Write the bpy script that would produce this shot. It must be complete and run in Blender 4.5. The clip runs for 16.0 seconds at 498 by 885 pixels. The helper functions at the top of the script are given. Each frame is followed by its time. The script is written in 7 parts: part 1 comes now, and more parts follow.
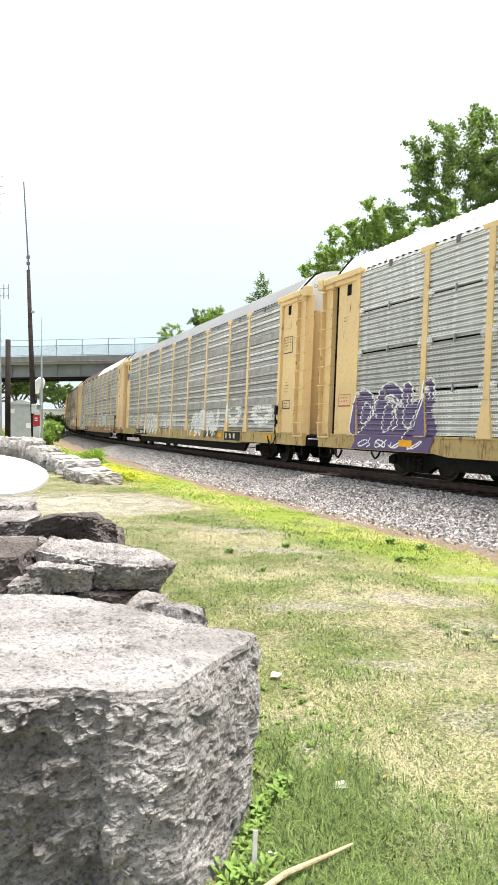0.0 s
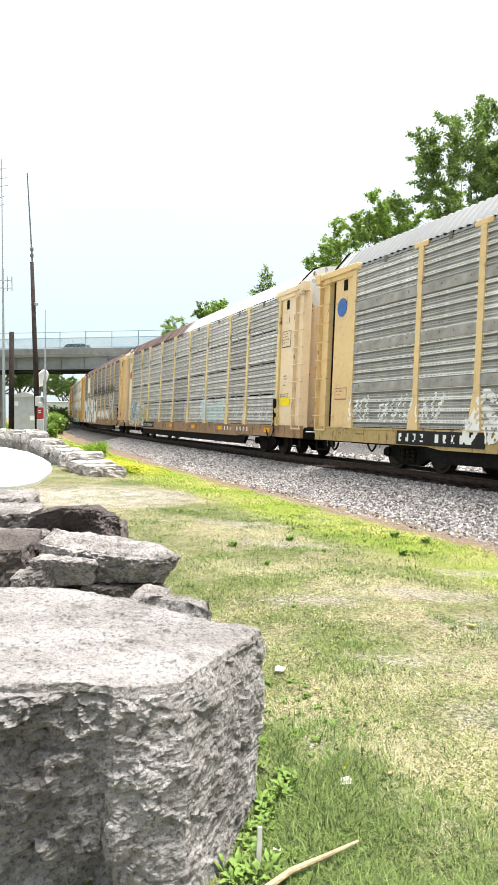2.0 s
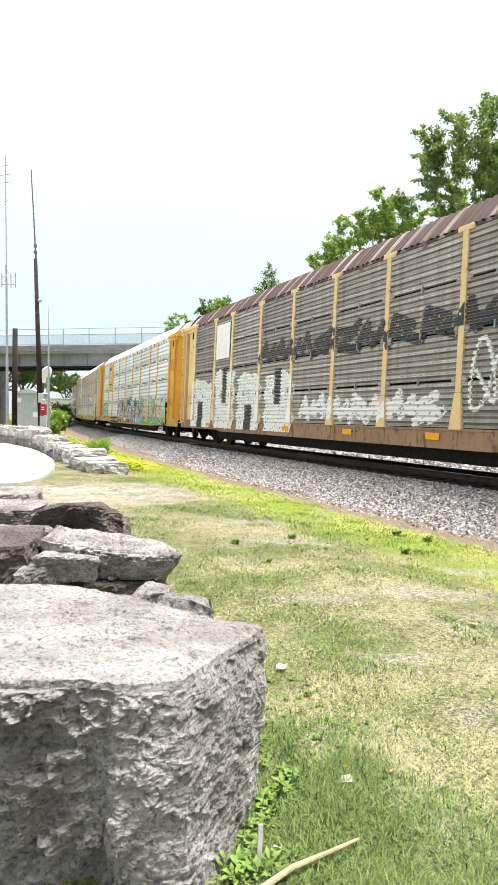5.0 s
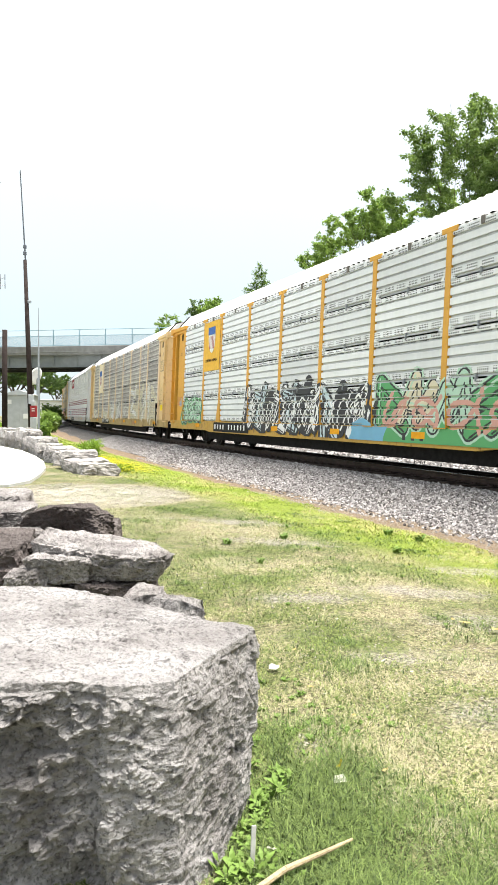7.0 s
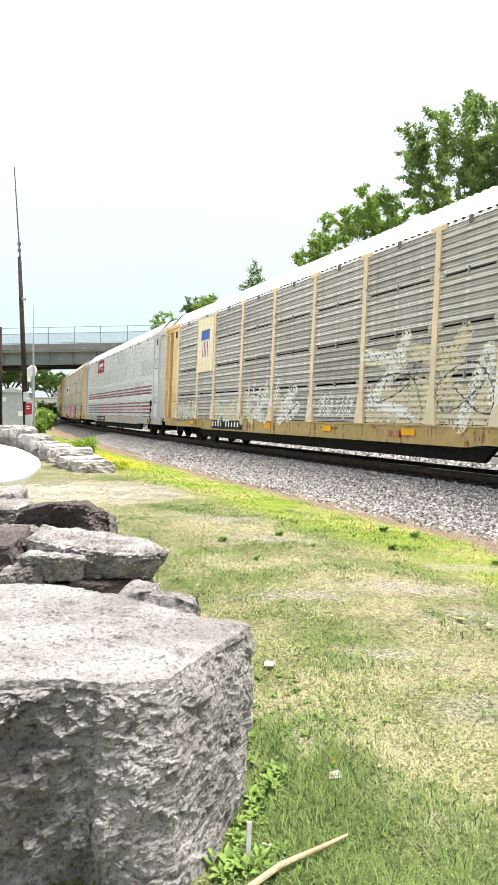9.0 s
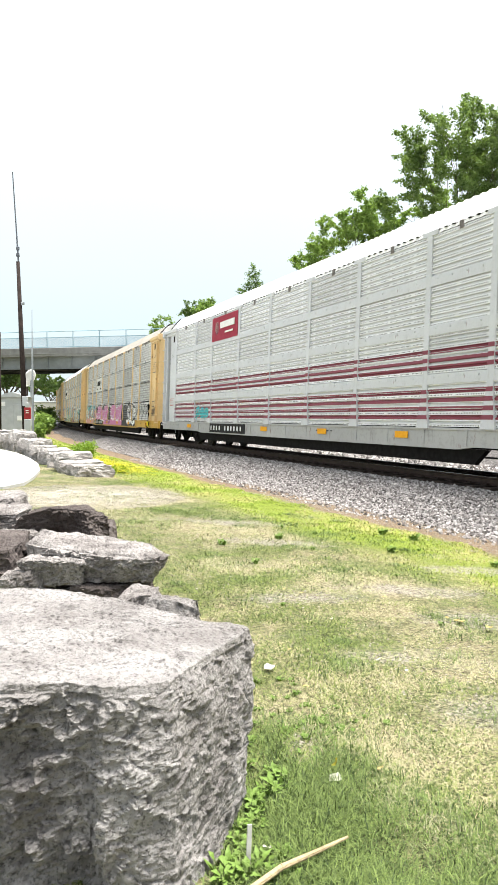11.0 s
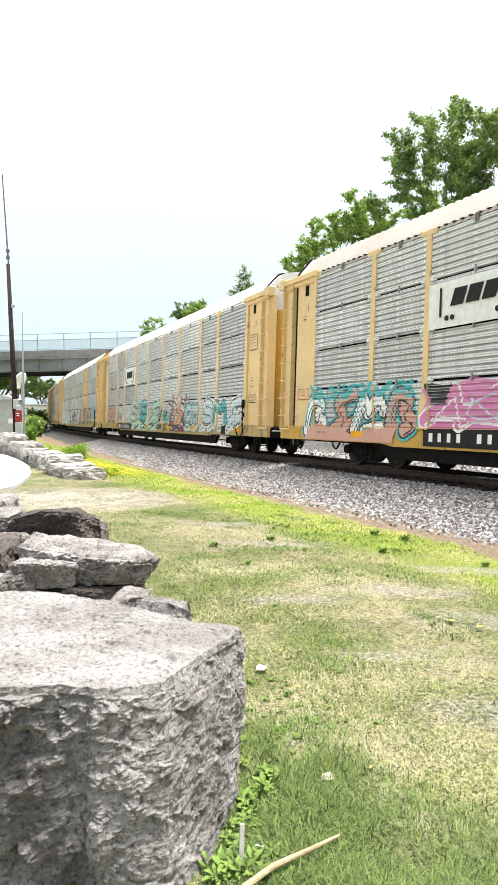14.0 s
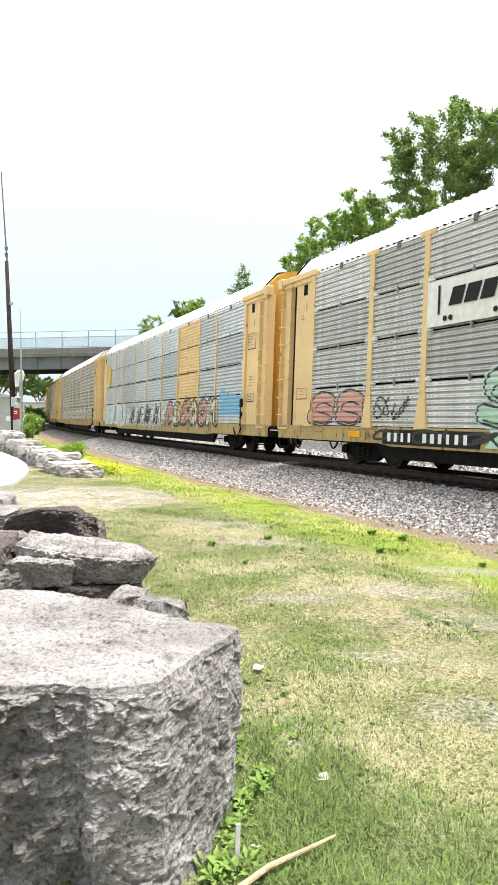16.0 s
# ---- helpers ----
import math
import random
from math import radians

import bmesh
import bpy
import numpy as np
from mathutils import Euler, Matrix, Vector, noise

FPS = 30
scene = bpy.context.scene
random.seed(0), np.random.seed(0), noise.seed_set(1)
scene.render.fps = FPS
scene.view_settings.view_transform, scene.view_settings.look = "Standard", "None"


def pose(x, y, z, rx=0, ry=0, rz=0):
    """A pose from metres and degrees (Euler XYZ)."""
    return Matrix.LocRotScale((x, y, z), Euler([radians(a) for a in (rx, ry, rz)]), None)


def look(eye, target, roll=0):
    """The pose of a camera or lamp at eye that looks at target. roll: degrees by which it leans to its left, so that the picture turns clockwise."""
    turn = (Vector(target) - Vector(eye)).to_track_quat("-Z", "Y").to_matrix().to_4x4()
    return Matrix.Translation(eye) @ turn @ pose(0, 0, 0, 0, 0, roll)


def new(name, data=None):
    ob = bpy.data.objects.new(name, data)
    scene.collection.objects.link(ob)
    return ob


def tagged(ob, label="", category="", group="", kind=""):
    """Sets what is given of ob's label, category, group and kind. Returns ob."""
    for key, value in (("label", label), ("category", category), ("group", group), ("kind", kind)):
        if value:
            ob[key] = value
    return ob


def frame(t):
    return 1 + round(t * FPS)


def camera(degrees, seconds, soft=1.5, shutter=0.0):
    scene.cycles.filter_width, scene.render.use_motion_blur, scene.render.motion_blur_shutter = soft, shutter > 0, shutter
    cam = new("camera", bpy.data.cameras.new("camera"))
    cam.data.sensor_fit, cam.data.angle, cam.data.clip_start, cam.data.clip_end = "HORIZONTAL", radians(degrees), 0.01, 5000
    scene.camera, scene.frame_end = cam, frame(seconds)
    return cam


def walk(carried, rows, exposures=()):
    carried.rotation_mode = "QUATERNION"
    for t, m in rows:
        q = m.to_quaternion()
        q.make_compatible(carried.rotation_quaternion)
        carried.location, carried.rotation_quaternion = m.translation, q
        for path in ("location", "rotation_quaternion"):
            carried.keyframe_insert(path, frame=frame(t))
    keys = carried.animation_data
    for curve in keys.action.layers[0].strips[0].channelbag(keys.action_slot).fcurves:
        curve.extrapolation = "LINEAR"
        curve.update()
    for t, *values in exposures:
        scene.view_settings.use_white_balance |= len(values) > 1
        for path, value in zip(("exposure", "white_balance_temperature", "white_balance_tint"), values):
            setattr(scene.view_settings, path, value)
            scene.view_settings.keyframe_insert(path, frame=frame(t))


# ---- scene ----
import itertools
import functools

# ---------- camera ----------
cam = camera(38.54, 16.0, soft=0.6)
# seconds, tilt, lean, turn (degrees), x, y, z
CAM = [
    (0.0, 88.4375, 0.0000, 0.0000, 0.000, 0.000, 1.600),
    (0.5, 88.2437, -0.0642, 0.1956, 0.000, 0.023, 1.596),
    (1.0, 88.0997, 0.0477, 0.2229, -0.005, 0.029, 1.597),
    (1.5, 87.9718, 0.1030, 0.2560, -0.004, 0.033, 1.599),
    (2.0, 87.8800, 0.1289, 0.2765, -0.007, 0.044, 1.595),
    (2.5, 87.7894, 0.1292, 0.3249, -0.004, 0.038, 1.598),
    (3.0, 87.6891, 0.2016, 0.4083, -0.005, 0.042, 1.595),
    (3.5, 87.6225, 0.2782, 0.5359, -0.007, 0.050, 1.596),
    (4.0, 87.6215, 0.4779, 0.6214, -0.009, 0.042, 1.598),
    (6.5, 87.7649, 0.0270, 0.1087, -0.003, 0.038, 1.600),
    (7.0, 87.7239, 0.1058, -0.2048, -0.006, 0.050, 1.596),
    (7.5, 87.6426, 0.1277, -0.4629, -0.005, 0.048, 1.597),
    (8.0, 87.5531, 0.0684, -0.6034, -0.004, 0.043, 1.598),
    (8.5, 87.4878, 0.0268, -0.6226, -0.004, 0.046, 1.596),
    (9.0, 87.5033, 0.0207, -0.5653, -0.003, 0.055, 1.592),
    (11.5, 87.8292, -0.2813, -0.6473, -0.001, 0.036, 1.597),
    (12.0, 87.8784, -0.1412, -0.6212, -0.004, 0.037, 1.597),
    (12.5, 87.9618, -0.0542, -0.5587, -0.003, 0.031, 1.602),
    (13.0, 88.0872, -0.1326, -0.6225, -0.003, 0.033, 1.597),
    (13.5, 88.0567, -0.3773, -0.9379, -0.001, 0.021, 1.600),
    (14.0, 87.8909, -0.5465, -1.2911, 0.004, 0.016, 1.599),
    (14.5, 87.7142, -0.4817, -1.4787, 0.000, 0.020, 1.599),
    (15.0, 87.6588, -0.3086, -1.4370, 0.002, 0.023, 1.600),
    (15.5, 87.7390, -0.1864, -1.4067, -0.000, 0.022, 1.602),
    (16.0, 87.8057, -0.2415, -1.4566, 0.004, 0.022, 1.601),
]

walk(cam, [(t, pose(x, y, z, tilt, 0, turn) @ pose(0, 0, 0, 0, 0, lean))
           for t, tilt, lean, turn, x, y, z in CAM],
     exposures=[(0.0, 1.42), (16.0, 1.42)])

# ---------- daylight: bright thin overcast ----------
SUN_DIR = Vector((0.20, 0.03, 0.98)).normalized()
world = bpy.data.worlds.new("sky")
scene.world = world
world.use_nodes = True
wn, wl = world.node_tree.nodes, world.node_tree.links
sky = wn.new("ShaderNodeTexSky")
sky.sky_type, sky.sun_disc = "NISHITA", False
sky.sun_elevation = math.asin(SUN_DIR.z)
sky.sun_rotation = math.atan2(SUN_DIR.x, SUN_DIR.y)
sky.air_density, sky.dust_density = 1.0, 2.5
sky_gain = wn.new("ShaderNodeVectorMath")
sky_gain.operation = "SCALE"
sky_gain.inputs["Scale"].default_value = 0.10
wl.new(sky.outputs[0], sky_gain.inputs[0])
cloud_noise = wn.new("ShaderNodeTexNoise")
cloud_noise.inputs["Scale"].default_value = 1.6
cloud_noise.inputs["Detail"].default_value = 5.0
cloud_ramp = wn.new("ShaderNodeMapRange")
cloud_ramp.inputs["From Min"].default_value, cloud_ramp.inputs["From Max"].default_value = 0.3, 0.65
cloud_ramp.inputs["To Min"].default_value, cloud_ramp.inputs["To Max"].default_value = 0.78, 0.93
wl.new(cloud_noise.outputs["Fac"], cloud_ramp.inputs["Value"])
cloud_mix = wn.new("ShaderNodeMix")
cloud_mix.data_type = "RGBA"
# an overcast sky is brightest overhead and dimmer, a little bluer, towards the horizon
sky_dir = wn.new("ShaderNodeTexCoord")
sky_xyz = wn.new("ShaderNodeSeparateXYZ")
wl.new(sky_dir.outputs["Generated"], sky_xyz.inputs[0])
sky_rise = wn.new("ShaderNodeMapRange")
sky_rise.inputs["From Min"].default_value, sky_rise.inputs["From Max"].default_value = 0.12, 0.62
wl.new(sky_xyz.outputs["Z"], sky_rise.inputs["Value"])
cloud_tone = wn.new("ShaderNodeMix")
cloud_tone.data_type = "RGBA"
cloud_tone.inputs["A"].default_value = (0.325, 0.375, 0.390, 1)
cloud_tone.inputs["B"].default_value = (0.545, 0.560, 0.565, 1)
wl.new(sky_rise.outputs[0], cloud_tone.inputs["Factor"])
wl.new(cloud_tone.outputs["Result"], cloud_mix.inputs["B"])
wl.new(cloud_ramp.outputs[0], cloud_mix.inputs["Factor"])
wl.new(sky_gain.outputs[0], cloud_mix.inputs["A"])
wl.new(cloud_mix.outputs["Result"], wn["Background"].inputs["Color"])
wn["Background"].inputs["Strength"].default_value = 1.0

sun_data = bpy.data.lights.new("sun", "SUN")
sun_data.energy, sun_data.angle, sun_data.color = 3.95, radians(24), (1.0, 0.965, 0.90)
sun = new("sun", sun_data)
sun.matrix_world = look(SUN_DIR * 100, (0, 0, 0))


# ---------- materials ----------
class Nodes:
    """A short way to write a node material."""

    def __init__(self, name, rough=0.8, metal=0.0, spec=0.5):
        self.mat = bpy.data.materials.new(name)
        self.mat.use_nodes = True
        self.tree = self.mat.node_tree
        self.bsdf = self.tree.nodes["Principled BSDF"]
        self.bsdf.inputs["Roughness"].default_value = rough
        self.bsdf.inputs["Metallic"].default_value = metal
        self.bsdf.inputs["Specular IOR Level"].default_value = spec

    def put(self, socket, value):
        if isinstance(value, bpy.types.NodeSocket):
            self.tree.links.new(value, socket)
        elif isinstance(value, (tuple, list)) and len(value) == 3 and socket.type == "RGBA":
            socket.default_value = (*value, 1)
        else:
            socket.default_value = value

    def node(self, kind, out=0, **inputs):
        n = self.tree.nodes.new(kind)
        for key, value in inputs.items():
            self.put(n.inputs[key.replace("_", " ")], value)
        return n.outputs[out]

    def coords(self, which="Object"):
        return self.tree.nodes.new("ShaderNodeTexCoord").outputs[which]

    def scaled(self, vec, x, y, z):
        n = self.tree.nodes.new("ShaderNodeMapping")
        self.put(n.inputs["Vector"], vec)
        n.inputs["Scale"].default_value = (x, y, z)
        return n.outputs[0]

    def noise(self, vec, scale, detail=4.0, rough=0.55):
        return self.node("ShaderNodeTexNoise", 0, Vector=vec, Scale=scale, Detail=detail, Roughness=rough)

    def ramp(self, value, lo, hi, a=0.0, b=1.0):
        n = self.tree.nodes.new("ShaderNodeMapRange")
        for key, v in (("Value", value), ("From Min", lo), ("From Max", hi), ("To Min", a), ("To Max", b)):
            self.put(n.inputs[key], v)
        return n.outputs[0]

    def math(self, op, a, b=0.0):
        n = self.tree.nodes.new("ShaderNodeMath")
        n.operation = op
        self.put(n.inputs[0], a)
        self.put(n.inputs[1], b)
        return n.outputs[0]

    def mix(self, fac, a, b, mode="MIX"):
        n = self.tree.nodes.new("ShaderNodeMix")
        n.data_type, n.blend_type = "RGBA", mode
        self.put(n.inputs["Factor"], fac)
        self.put(n.inputs["A"], a)
        self.put(n.inputs["B"], b)
        return n.outputs["Result"]

    def xyz(self, vec):
        n = self.tree.nodes.new("ShaderNodeSeparateXYZ")
        self.put(n.inputs[0], vec)
        return n.outputs

    def island(self):
        return self.tree.nodes.new("ShaderNodeNewGeometry").outputs["Random Per Island"]

    def one(self):
        return self.tree.nodes.new("ShaderNodeObjectInfo").outputs["Random"]

    def bump(self, height, strength=0.5, distance=0.02):
        n = self.tree.nodes.new("ShaderNodeBump")
        n.inputs["Strength"].default_value, n.inputs["Distance"].default_value = strength, distance
        self.put(n.inputs["Height"], height)
        self.put(self.bsdf.inputs["Normal"], n.outputs[0])

    def done(self, color, rough=None):
        self.put(self.bsdf.inputs["Base Color"], color)
        if rough is not None:
            self.put(self.bsdf.inputs["Roughness"], rough)
        return self.mat


def paint(name, color, dirt=0.35, rust=0.0, rough=0.5, dirt_color=(0.10, 0.085, 0.065), gloss=0.5):
    """Weathered paint: streaks run down, grime in patches, rust spots."""
    m = Nodes(name, rough, spec=gloss)
    c = m.coords()
    streak = m.noise(m.scaled(c, 15.0, 15.0, 0.9), 1.0, 6.0, 0.7)
    patch = m.noise(c, 1.7, 6.0, 0.65)
    spots = m.noise(c, 9.0, 6.0, 0.75)
    grime = m.math("ADD", m.math("MULTIPLY", m.ramp(streak, 0.54, 0.74), m.ramp(patch, 0.46, 0.66)), m.math("MULTIPLY", m.ramp(spots, 0.52, 0.72), 0.45))
    col = m.mix(m.ramp(m.noise(c, 0.5, 2.0), 0.3, 0.7), color, tuple(v * 0.84 for v in color))
    col = m.mix(m.math("MULTIPLY", grime, dirt), col, dirt_color)
    if rust:
        spot = m.ramp(m.noise(m.scaled(c, 5.0, 5.0, 2.0), 1.0, 7.0, 0.7), 0.66 - 0.22 * rust, 0.74 - 0.2 * rust)
        col = m.mix(spot, col, (0.13, 0.045, 0.022))
    m.bump(m.noise(c, 30.0, 3.0), 0.12, 0.004)
    return m.done(col, m.ramp(patch, 0.3, 0.7, rough, min(1.0, rough + 0.25)))


# fold height, depth, and the parts of a fold where it stands out, falls, lies back and rises
FOLDS = {"narrow": (0.1266, 0.042, 0.52, 0.62, 0.88), "broad": (0.2106, 0.050, 0.70, 0.74, 0.97)}


def galvanised(name, color, dark, holes=0.6, grime=0.5, band=0.0, broad=False, groove_shade=0.62):
    """Pressed galvanised side screen with rows of small drilled holes, soot, and shade painted into its folds."""
    m = Nodes(name, 0.45, 0.12)
    c = m.coords()
    x, y, z = m.xyz(c)
    streak = m.noise(m.scaled(c, 6.0, 1.0, 0.35), 1.0, 5.0, 0.65)
    patch = m.noise(c, 0.8, 4.0, 0.6)
    level = m.noise(m.scaled(c, 0.25, 0.25, 9.0), 1.0, 3.0, 0.6)
    soot = m.math("ADD", m.math("MULTIPLY", m.ramp(streak, 0.38, 0.7), 0.6),
                  m.math("MULTIPLY", m.ramp(level, 0.4, 0.65), 0.5))
    col = m.mix(m.math("MULTIPLY", soot, grime), color, dark)
    col = m.mix(m.ramp(patch, 0.35, 0.75, 0.0, 0.3), col, tuple(v * 0.62 for v in color))
    col = m.mix(m.ramp(m.one(), 0.3, 1.0, 0.0, 0.34), col, dark)
    if groove_shade:
        # shade in the hollow of every fold, painted into the colour with uneven strength
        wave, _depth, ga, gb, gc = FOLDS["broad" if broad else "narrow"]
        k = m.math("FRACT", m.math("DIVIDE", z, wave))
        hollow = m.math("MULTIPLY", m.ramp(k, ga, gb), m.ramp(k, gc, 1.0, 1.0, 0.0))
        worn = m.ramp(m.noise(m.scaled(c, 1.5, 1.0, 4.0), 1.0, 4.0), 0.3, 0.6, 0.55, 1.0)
        col = m.mix(m.math("MULTIPLY", m.math("MULTIPLY", hollow, worn), groove_shade), col, dark)
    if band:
        # every second fold is darker, unevenly so
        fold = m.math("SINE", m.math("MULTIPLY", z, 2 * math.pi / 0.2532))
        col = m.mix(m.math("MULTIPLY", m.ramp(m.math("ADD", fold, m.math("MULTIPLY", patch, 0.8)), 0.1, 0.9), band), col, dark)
    if broad:
        # two rows of wide holes along the upper and lower edge of every screen, in groups
        pitch, level = 0.058, m.math("FRACT", m.math("DIVIDE", m.math("SUBTRACT", z, 1.005), 1.0533))
        edge = m.math("ABSOLUTE", m.math("SUBTRACT", m.math("ABSOLUTE", m.math("SUBTRACT", level, 0.49)), 0.385))
        row = m.math("LESS_THAN", edge, 0.056)
        dz = m.math("MULTIPLY", m.math("SUBTRACT", m.math("FRACT", m.math("DIVIDE", z, pitch)), 0.5), pitch)
        size, group = 0.019, m.math("LESS_THAN", m.math("FRACT", m.math("MULTIPLY", m.math("ADD", x, 20.0), 2.1)), 0.74)
    else:
        # one row of small holes on every fold
        pitch = 0.0475
        dz = m.math("MULTIPLY", m.math("SUBTRACT", m.math("FRACT", m.math("DIVIDE", z, 0.1266)), 0.26), 0.1266)
        row, size, group = 1.0, 0.0125, m.math("LESS_THAN", m.math("FRACT", m.math("MULTIPLY", m.math("ADD", x, 20.0), 1.05)), 0.88)
    dx = m.math("MULTIPLY", m.math("SUBTRACT", m.math("FRACT", m.math("DIVIDE", m.math("ADD", x, 20.0), pitch)), 0.5), pitch)
    r2 = m.math("ADD", m.math("MULTIPLY", dx, dx), m.math("MULTIPLY", dz, dz))
    hole = m.math("MULTIPLY", m.math("MULTIPLY", m.math("LESS_THAN", r2, size * size), group), row)
    col = m.mix(m.math("MULTIPLY", hole, holes), col, (0.015, 0.015, 0.015))
    m.bump(m.noise(c, 14.0, 4.0), 0.15, 0.006)
    return m.done(col, m.ramp(soot, 0.0, 1.0, 0.42, 0.85))


def plain(name, color, rough=0.6, metal=0.0, vary=0.25, scale=6.0, bump=0.2):
    m = Nodes(name, max(rough, 0.75) if metal == 0 else rough, metal, 0.18)
    c = m.coords()
    n = m.noise(c, scale, 6.0, 0.6)
    col = m.mix(m.ramp(n, 0.3, 0.7), tuple(v * (1 - vary) for v in color), tuple(min(1, v * (1 + vary)) for v in color))
    m.bump(m.noise(c, scale * 6, 4.0), bump, 0.01)
    return m.done(col)


def stone(name, light, dark, tint, scale=1.0):
    """Broken limestone: pale fresh chips, dark pits, brownish tint in patches."""
    m = Nodes(name, 0.9, spec=0.3)
    c = m.coords()
    big = m.noise(c, 2.4 * scale, 6.0, 0.62)
    mid = m.noise(c, 9.0 * scale, 8.0, 0.68)
    fine = m.noise(c, 42.0 * scale, 6.0, 0.75)
    pits = m.noise(c, 85.0 * scale, 3.0, 0.6)
    col = m.mix(m.ramp(big, 0.36, 0.64), light, tint)
    col = m.mix(m.ramp(mid, 0.54, 0.68, 0.0, 0.5), col, dark)
    col = m.mix(m.ramp(fine, 0.53, 0.60, 0.0, 0.6), col, dark)
    col = m.mix(m.ramp(mid, 0.40, 0.30, 0.0, 0.6), col, tuple(min(0.8, v * 1.35) for v in light))
    col = m.mix(m.ramp(pits, 0.60, 0.68, 0.0, 0.6), col, tuple(v * 0.5 for v in dark))
    h = m.math("ADD", m.math("MULTIPLY", fine, 0.55), m.math("ADD", mid, m.math("MULTIPLY", pits, 0.25)))
    m.bump(h, 1.0, 0.035)
    return m.done(col)


# iron black, set deep and dull so the skirt below the sills reads as shade
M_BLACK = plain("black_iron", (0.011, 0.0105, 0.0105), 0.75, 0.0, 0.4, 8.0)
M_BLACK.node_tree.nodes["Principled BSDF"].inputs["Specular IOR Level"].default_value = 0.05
M_WHEEL = plain("wheel_steel", (0.030, 0.025, 0.022), 0.6, 0.3, 0.4, 8.0)
M_RAIL = plain("rail_steel", (0.075, 0.052, 0.045), 0.6, 0.2, 0.35, 5.0)
M_RAILTOP = plain("rail_head", (0.45, 0.44, 0.43), 0.25, 1.0, 0.1, 5.0, 0.05)
M_TIE = plain("tie_timber", (0.055, 0.044, 0.038), 0.95, 0.0, 0.45, 5.0, 0.6)
M_STONE = stone("limestone", (0.43, 0.41, 0.40), (0.045, 0.040, 0.038), (0.25, 0.232, 0.224))
M_STONE_DARK = stone("dark_limestone", (0.17, 0.145, 0.137), (0.035, 0.029, 0.027), (0.085, 0.069, 0.064))
M_STONE_WALL = stone("wall_stone", (0.46, 0.435, 0.41), (0.09, 0.082, 0.078), (0.30, 0.275, 0.26), 0.6)
M_STONE_MID = stone("weathered_limestone", (0.46, 0.43, 0.415), (0.04, 0.035, 0.033), (0.17, 0.152, 0.145))
M_CONC = plain("bridge_concrete", (0.21, 0.21, 0.207), 0.9, 0.0, 0.2, 1.2)
M_GIRDER = plain("bridge_girder", (0.20, 0.215, 0.225), 0.7, 0.0, 0.15, 1.0)
M_UNDER = plain("under_shade_and_joint", (0.055, 0.055, 0.06), 0.9, 0.0, 0.3, 1.0)
M_FENCE = plain("fence_steel", (0.22, 0.34, 0.40), 0.5, 0.0, 0.1, 3.0)
M_POLE = plain("creosote_pole", (0.030, 0.022, 0.020), 0.95, 0.0, 0.45, 4.0, 0.7)
M_STEEL = plain("galvanised_mast", (0.33, 0.35, 0.37), 0.5, 0.6, 0.15, 3.0)
M_CLIP = plain("weathered_steel", (0.16, 0.145, 0.135), 0.7, 0.0, 0.3, 9.0)
M_BELT = plain("weathered_belt", (0.30, 0.285, 0.275), 0.6, 0.0, 0.3, 3.0)
M_AERIAL = plain("aerial_metal", (0.12, 0.13, 0.15), 0.6, 0.0, 0.15, 3.0)
M_SHED = plain("shed_steel", (0.44, 0.46, 0.47), 0.6, 0.1, 0.12, 2.0)
M_WHITE = plain("white_paint", (0.78, 0.78, 0.77), 0.6, 0.0, 0.06, 2.0)
M_RED = plain("red_paint", (0.33, 0.04, 0.045), 0.6, 0.0, 0.2, 4.0)
M_BARK = plain("bark", (0.085, 0.066, 0.052), 0.95, 0.0, 0.4, 5.0, 0.8)


def road_mat():
    m = Nodes("pale_concrete", 0.9)
    c = m.coords()
    n = m.noise(c, 0.9, 6.0, 0.6)
    col = m.mix(m.ramp(n, 0.3, 0.7), (0.50, 0.50, 0.49), (0.60, 0.60, 0.585))
    col = m.mix(m.ramp(m.noise(c, 45.0, 4.0, 0.7), 0.45, 0.7, 0.0, 0.3), col, (0.34, 0.34, 0.33))
    m.bump(m.noise(c, 60.0, 4.0), 0.3, 0.006)
    return m.done(col)


M_ROAD = road_mat()


def ballast_mat(name, a, b, dark):
    m = Nodes(name, 0.9)
    c = m.coords()
    r = m.island()
    col = m.mix(r, a, b)
    col = m.mix(m.ramp(m.math("FRACT", m.math("MULTIPLY", r, 37.7)), 0.72, 0.8, 0.0, 0.75), col, dark)
    col = m.mix(m.ramp(m.noise(c, 30.0, 4.0), 0.4, 0.7, 0.0, 0.3), col, dark)
    m.bump(m.noise(c, 50.0, 3.0), 0.4, 0.01)
    return m.done(col)


M_GRIT = ballast_mat("grit", (0.26, 0.235, 0.19), (0.42, 0.385, 0.33), (0.14, 0.12, 0.10))
M_BALLAST = ballast_mat("ballast_stones", (0.16, 0.142, 0.135), (0.60, 0.57, 0.555), (0.045, 0.036, 0.034))


def ballast_bed_mat():
    m = Nodes("ballast_bed", 0.95)
    c = m.coords()
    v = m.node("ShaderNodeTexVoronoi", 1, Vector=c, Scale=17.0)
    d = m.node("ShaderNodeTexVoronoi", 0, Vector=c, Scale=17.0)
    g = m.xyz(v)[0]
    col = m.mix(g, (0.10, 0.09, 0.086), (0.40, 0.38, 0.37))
    # shade in the gaps between stones, painted as near-black towards each cell's edge
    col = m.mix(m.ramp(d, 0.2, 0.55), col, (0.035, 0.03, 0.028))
    m.bump(m.math("SUBTRACT", 1.0, d), 1.0, 0.05)
    return m.done(col)


M_BED = ballast_bed_mat()


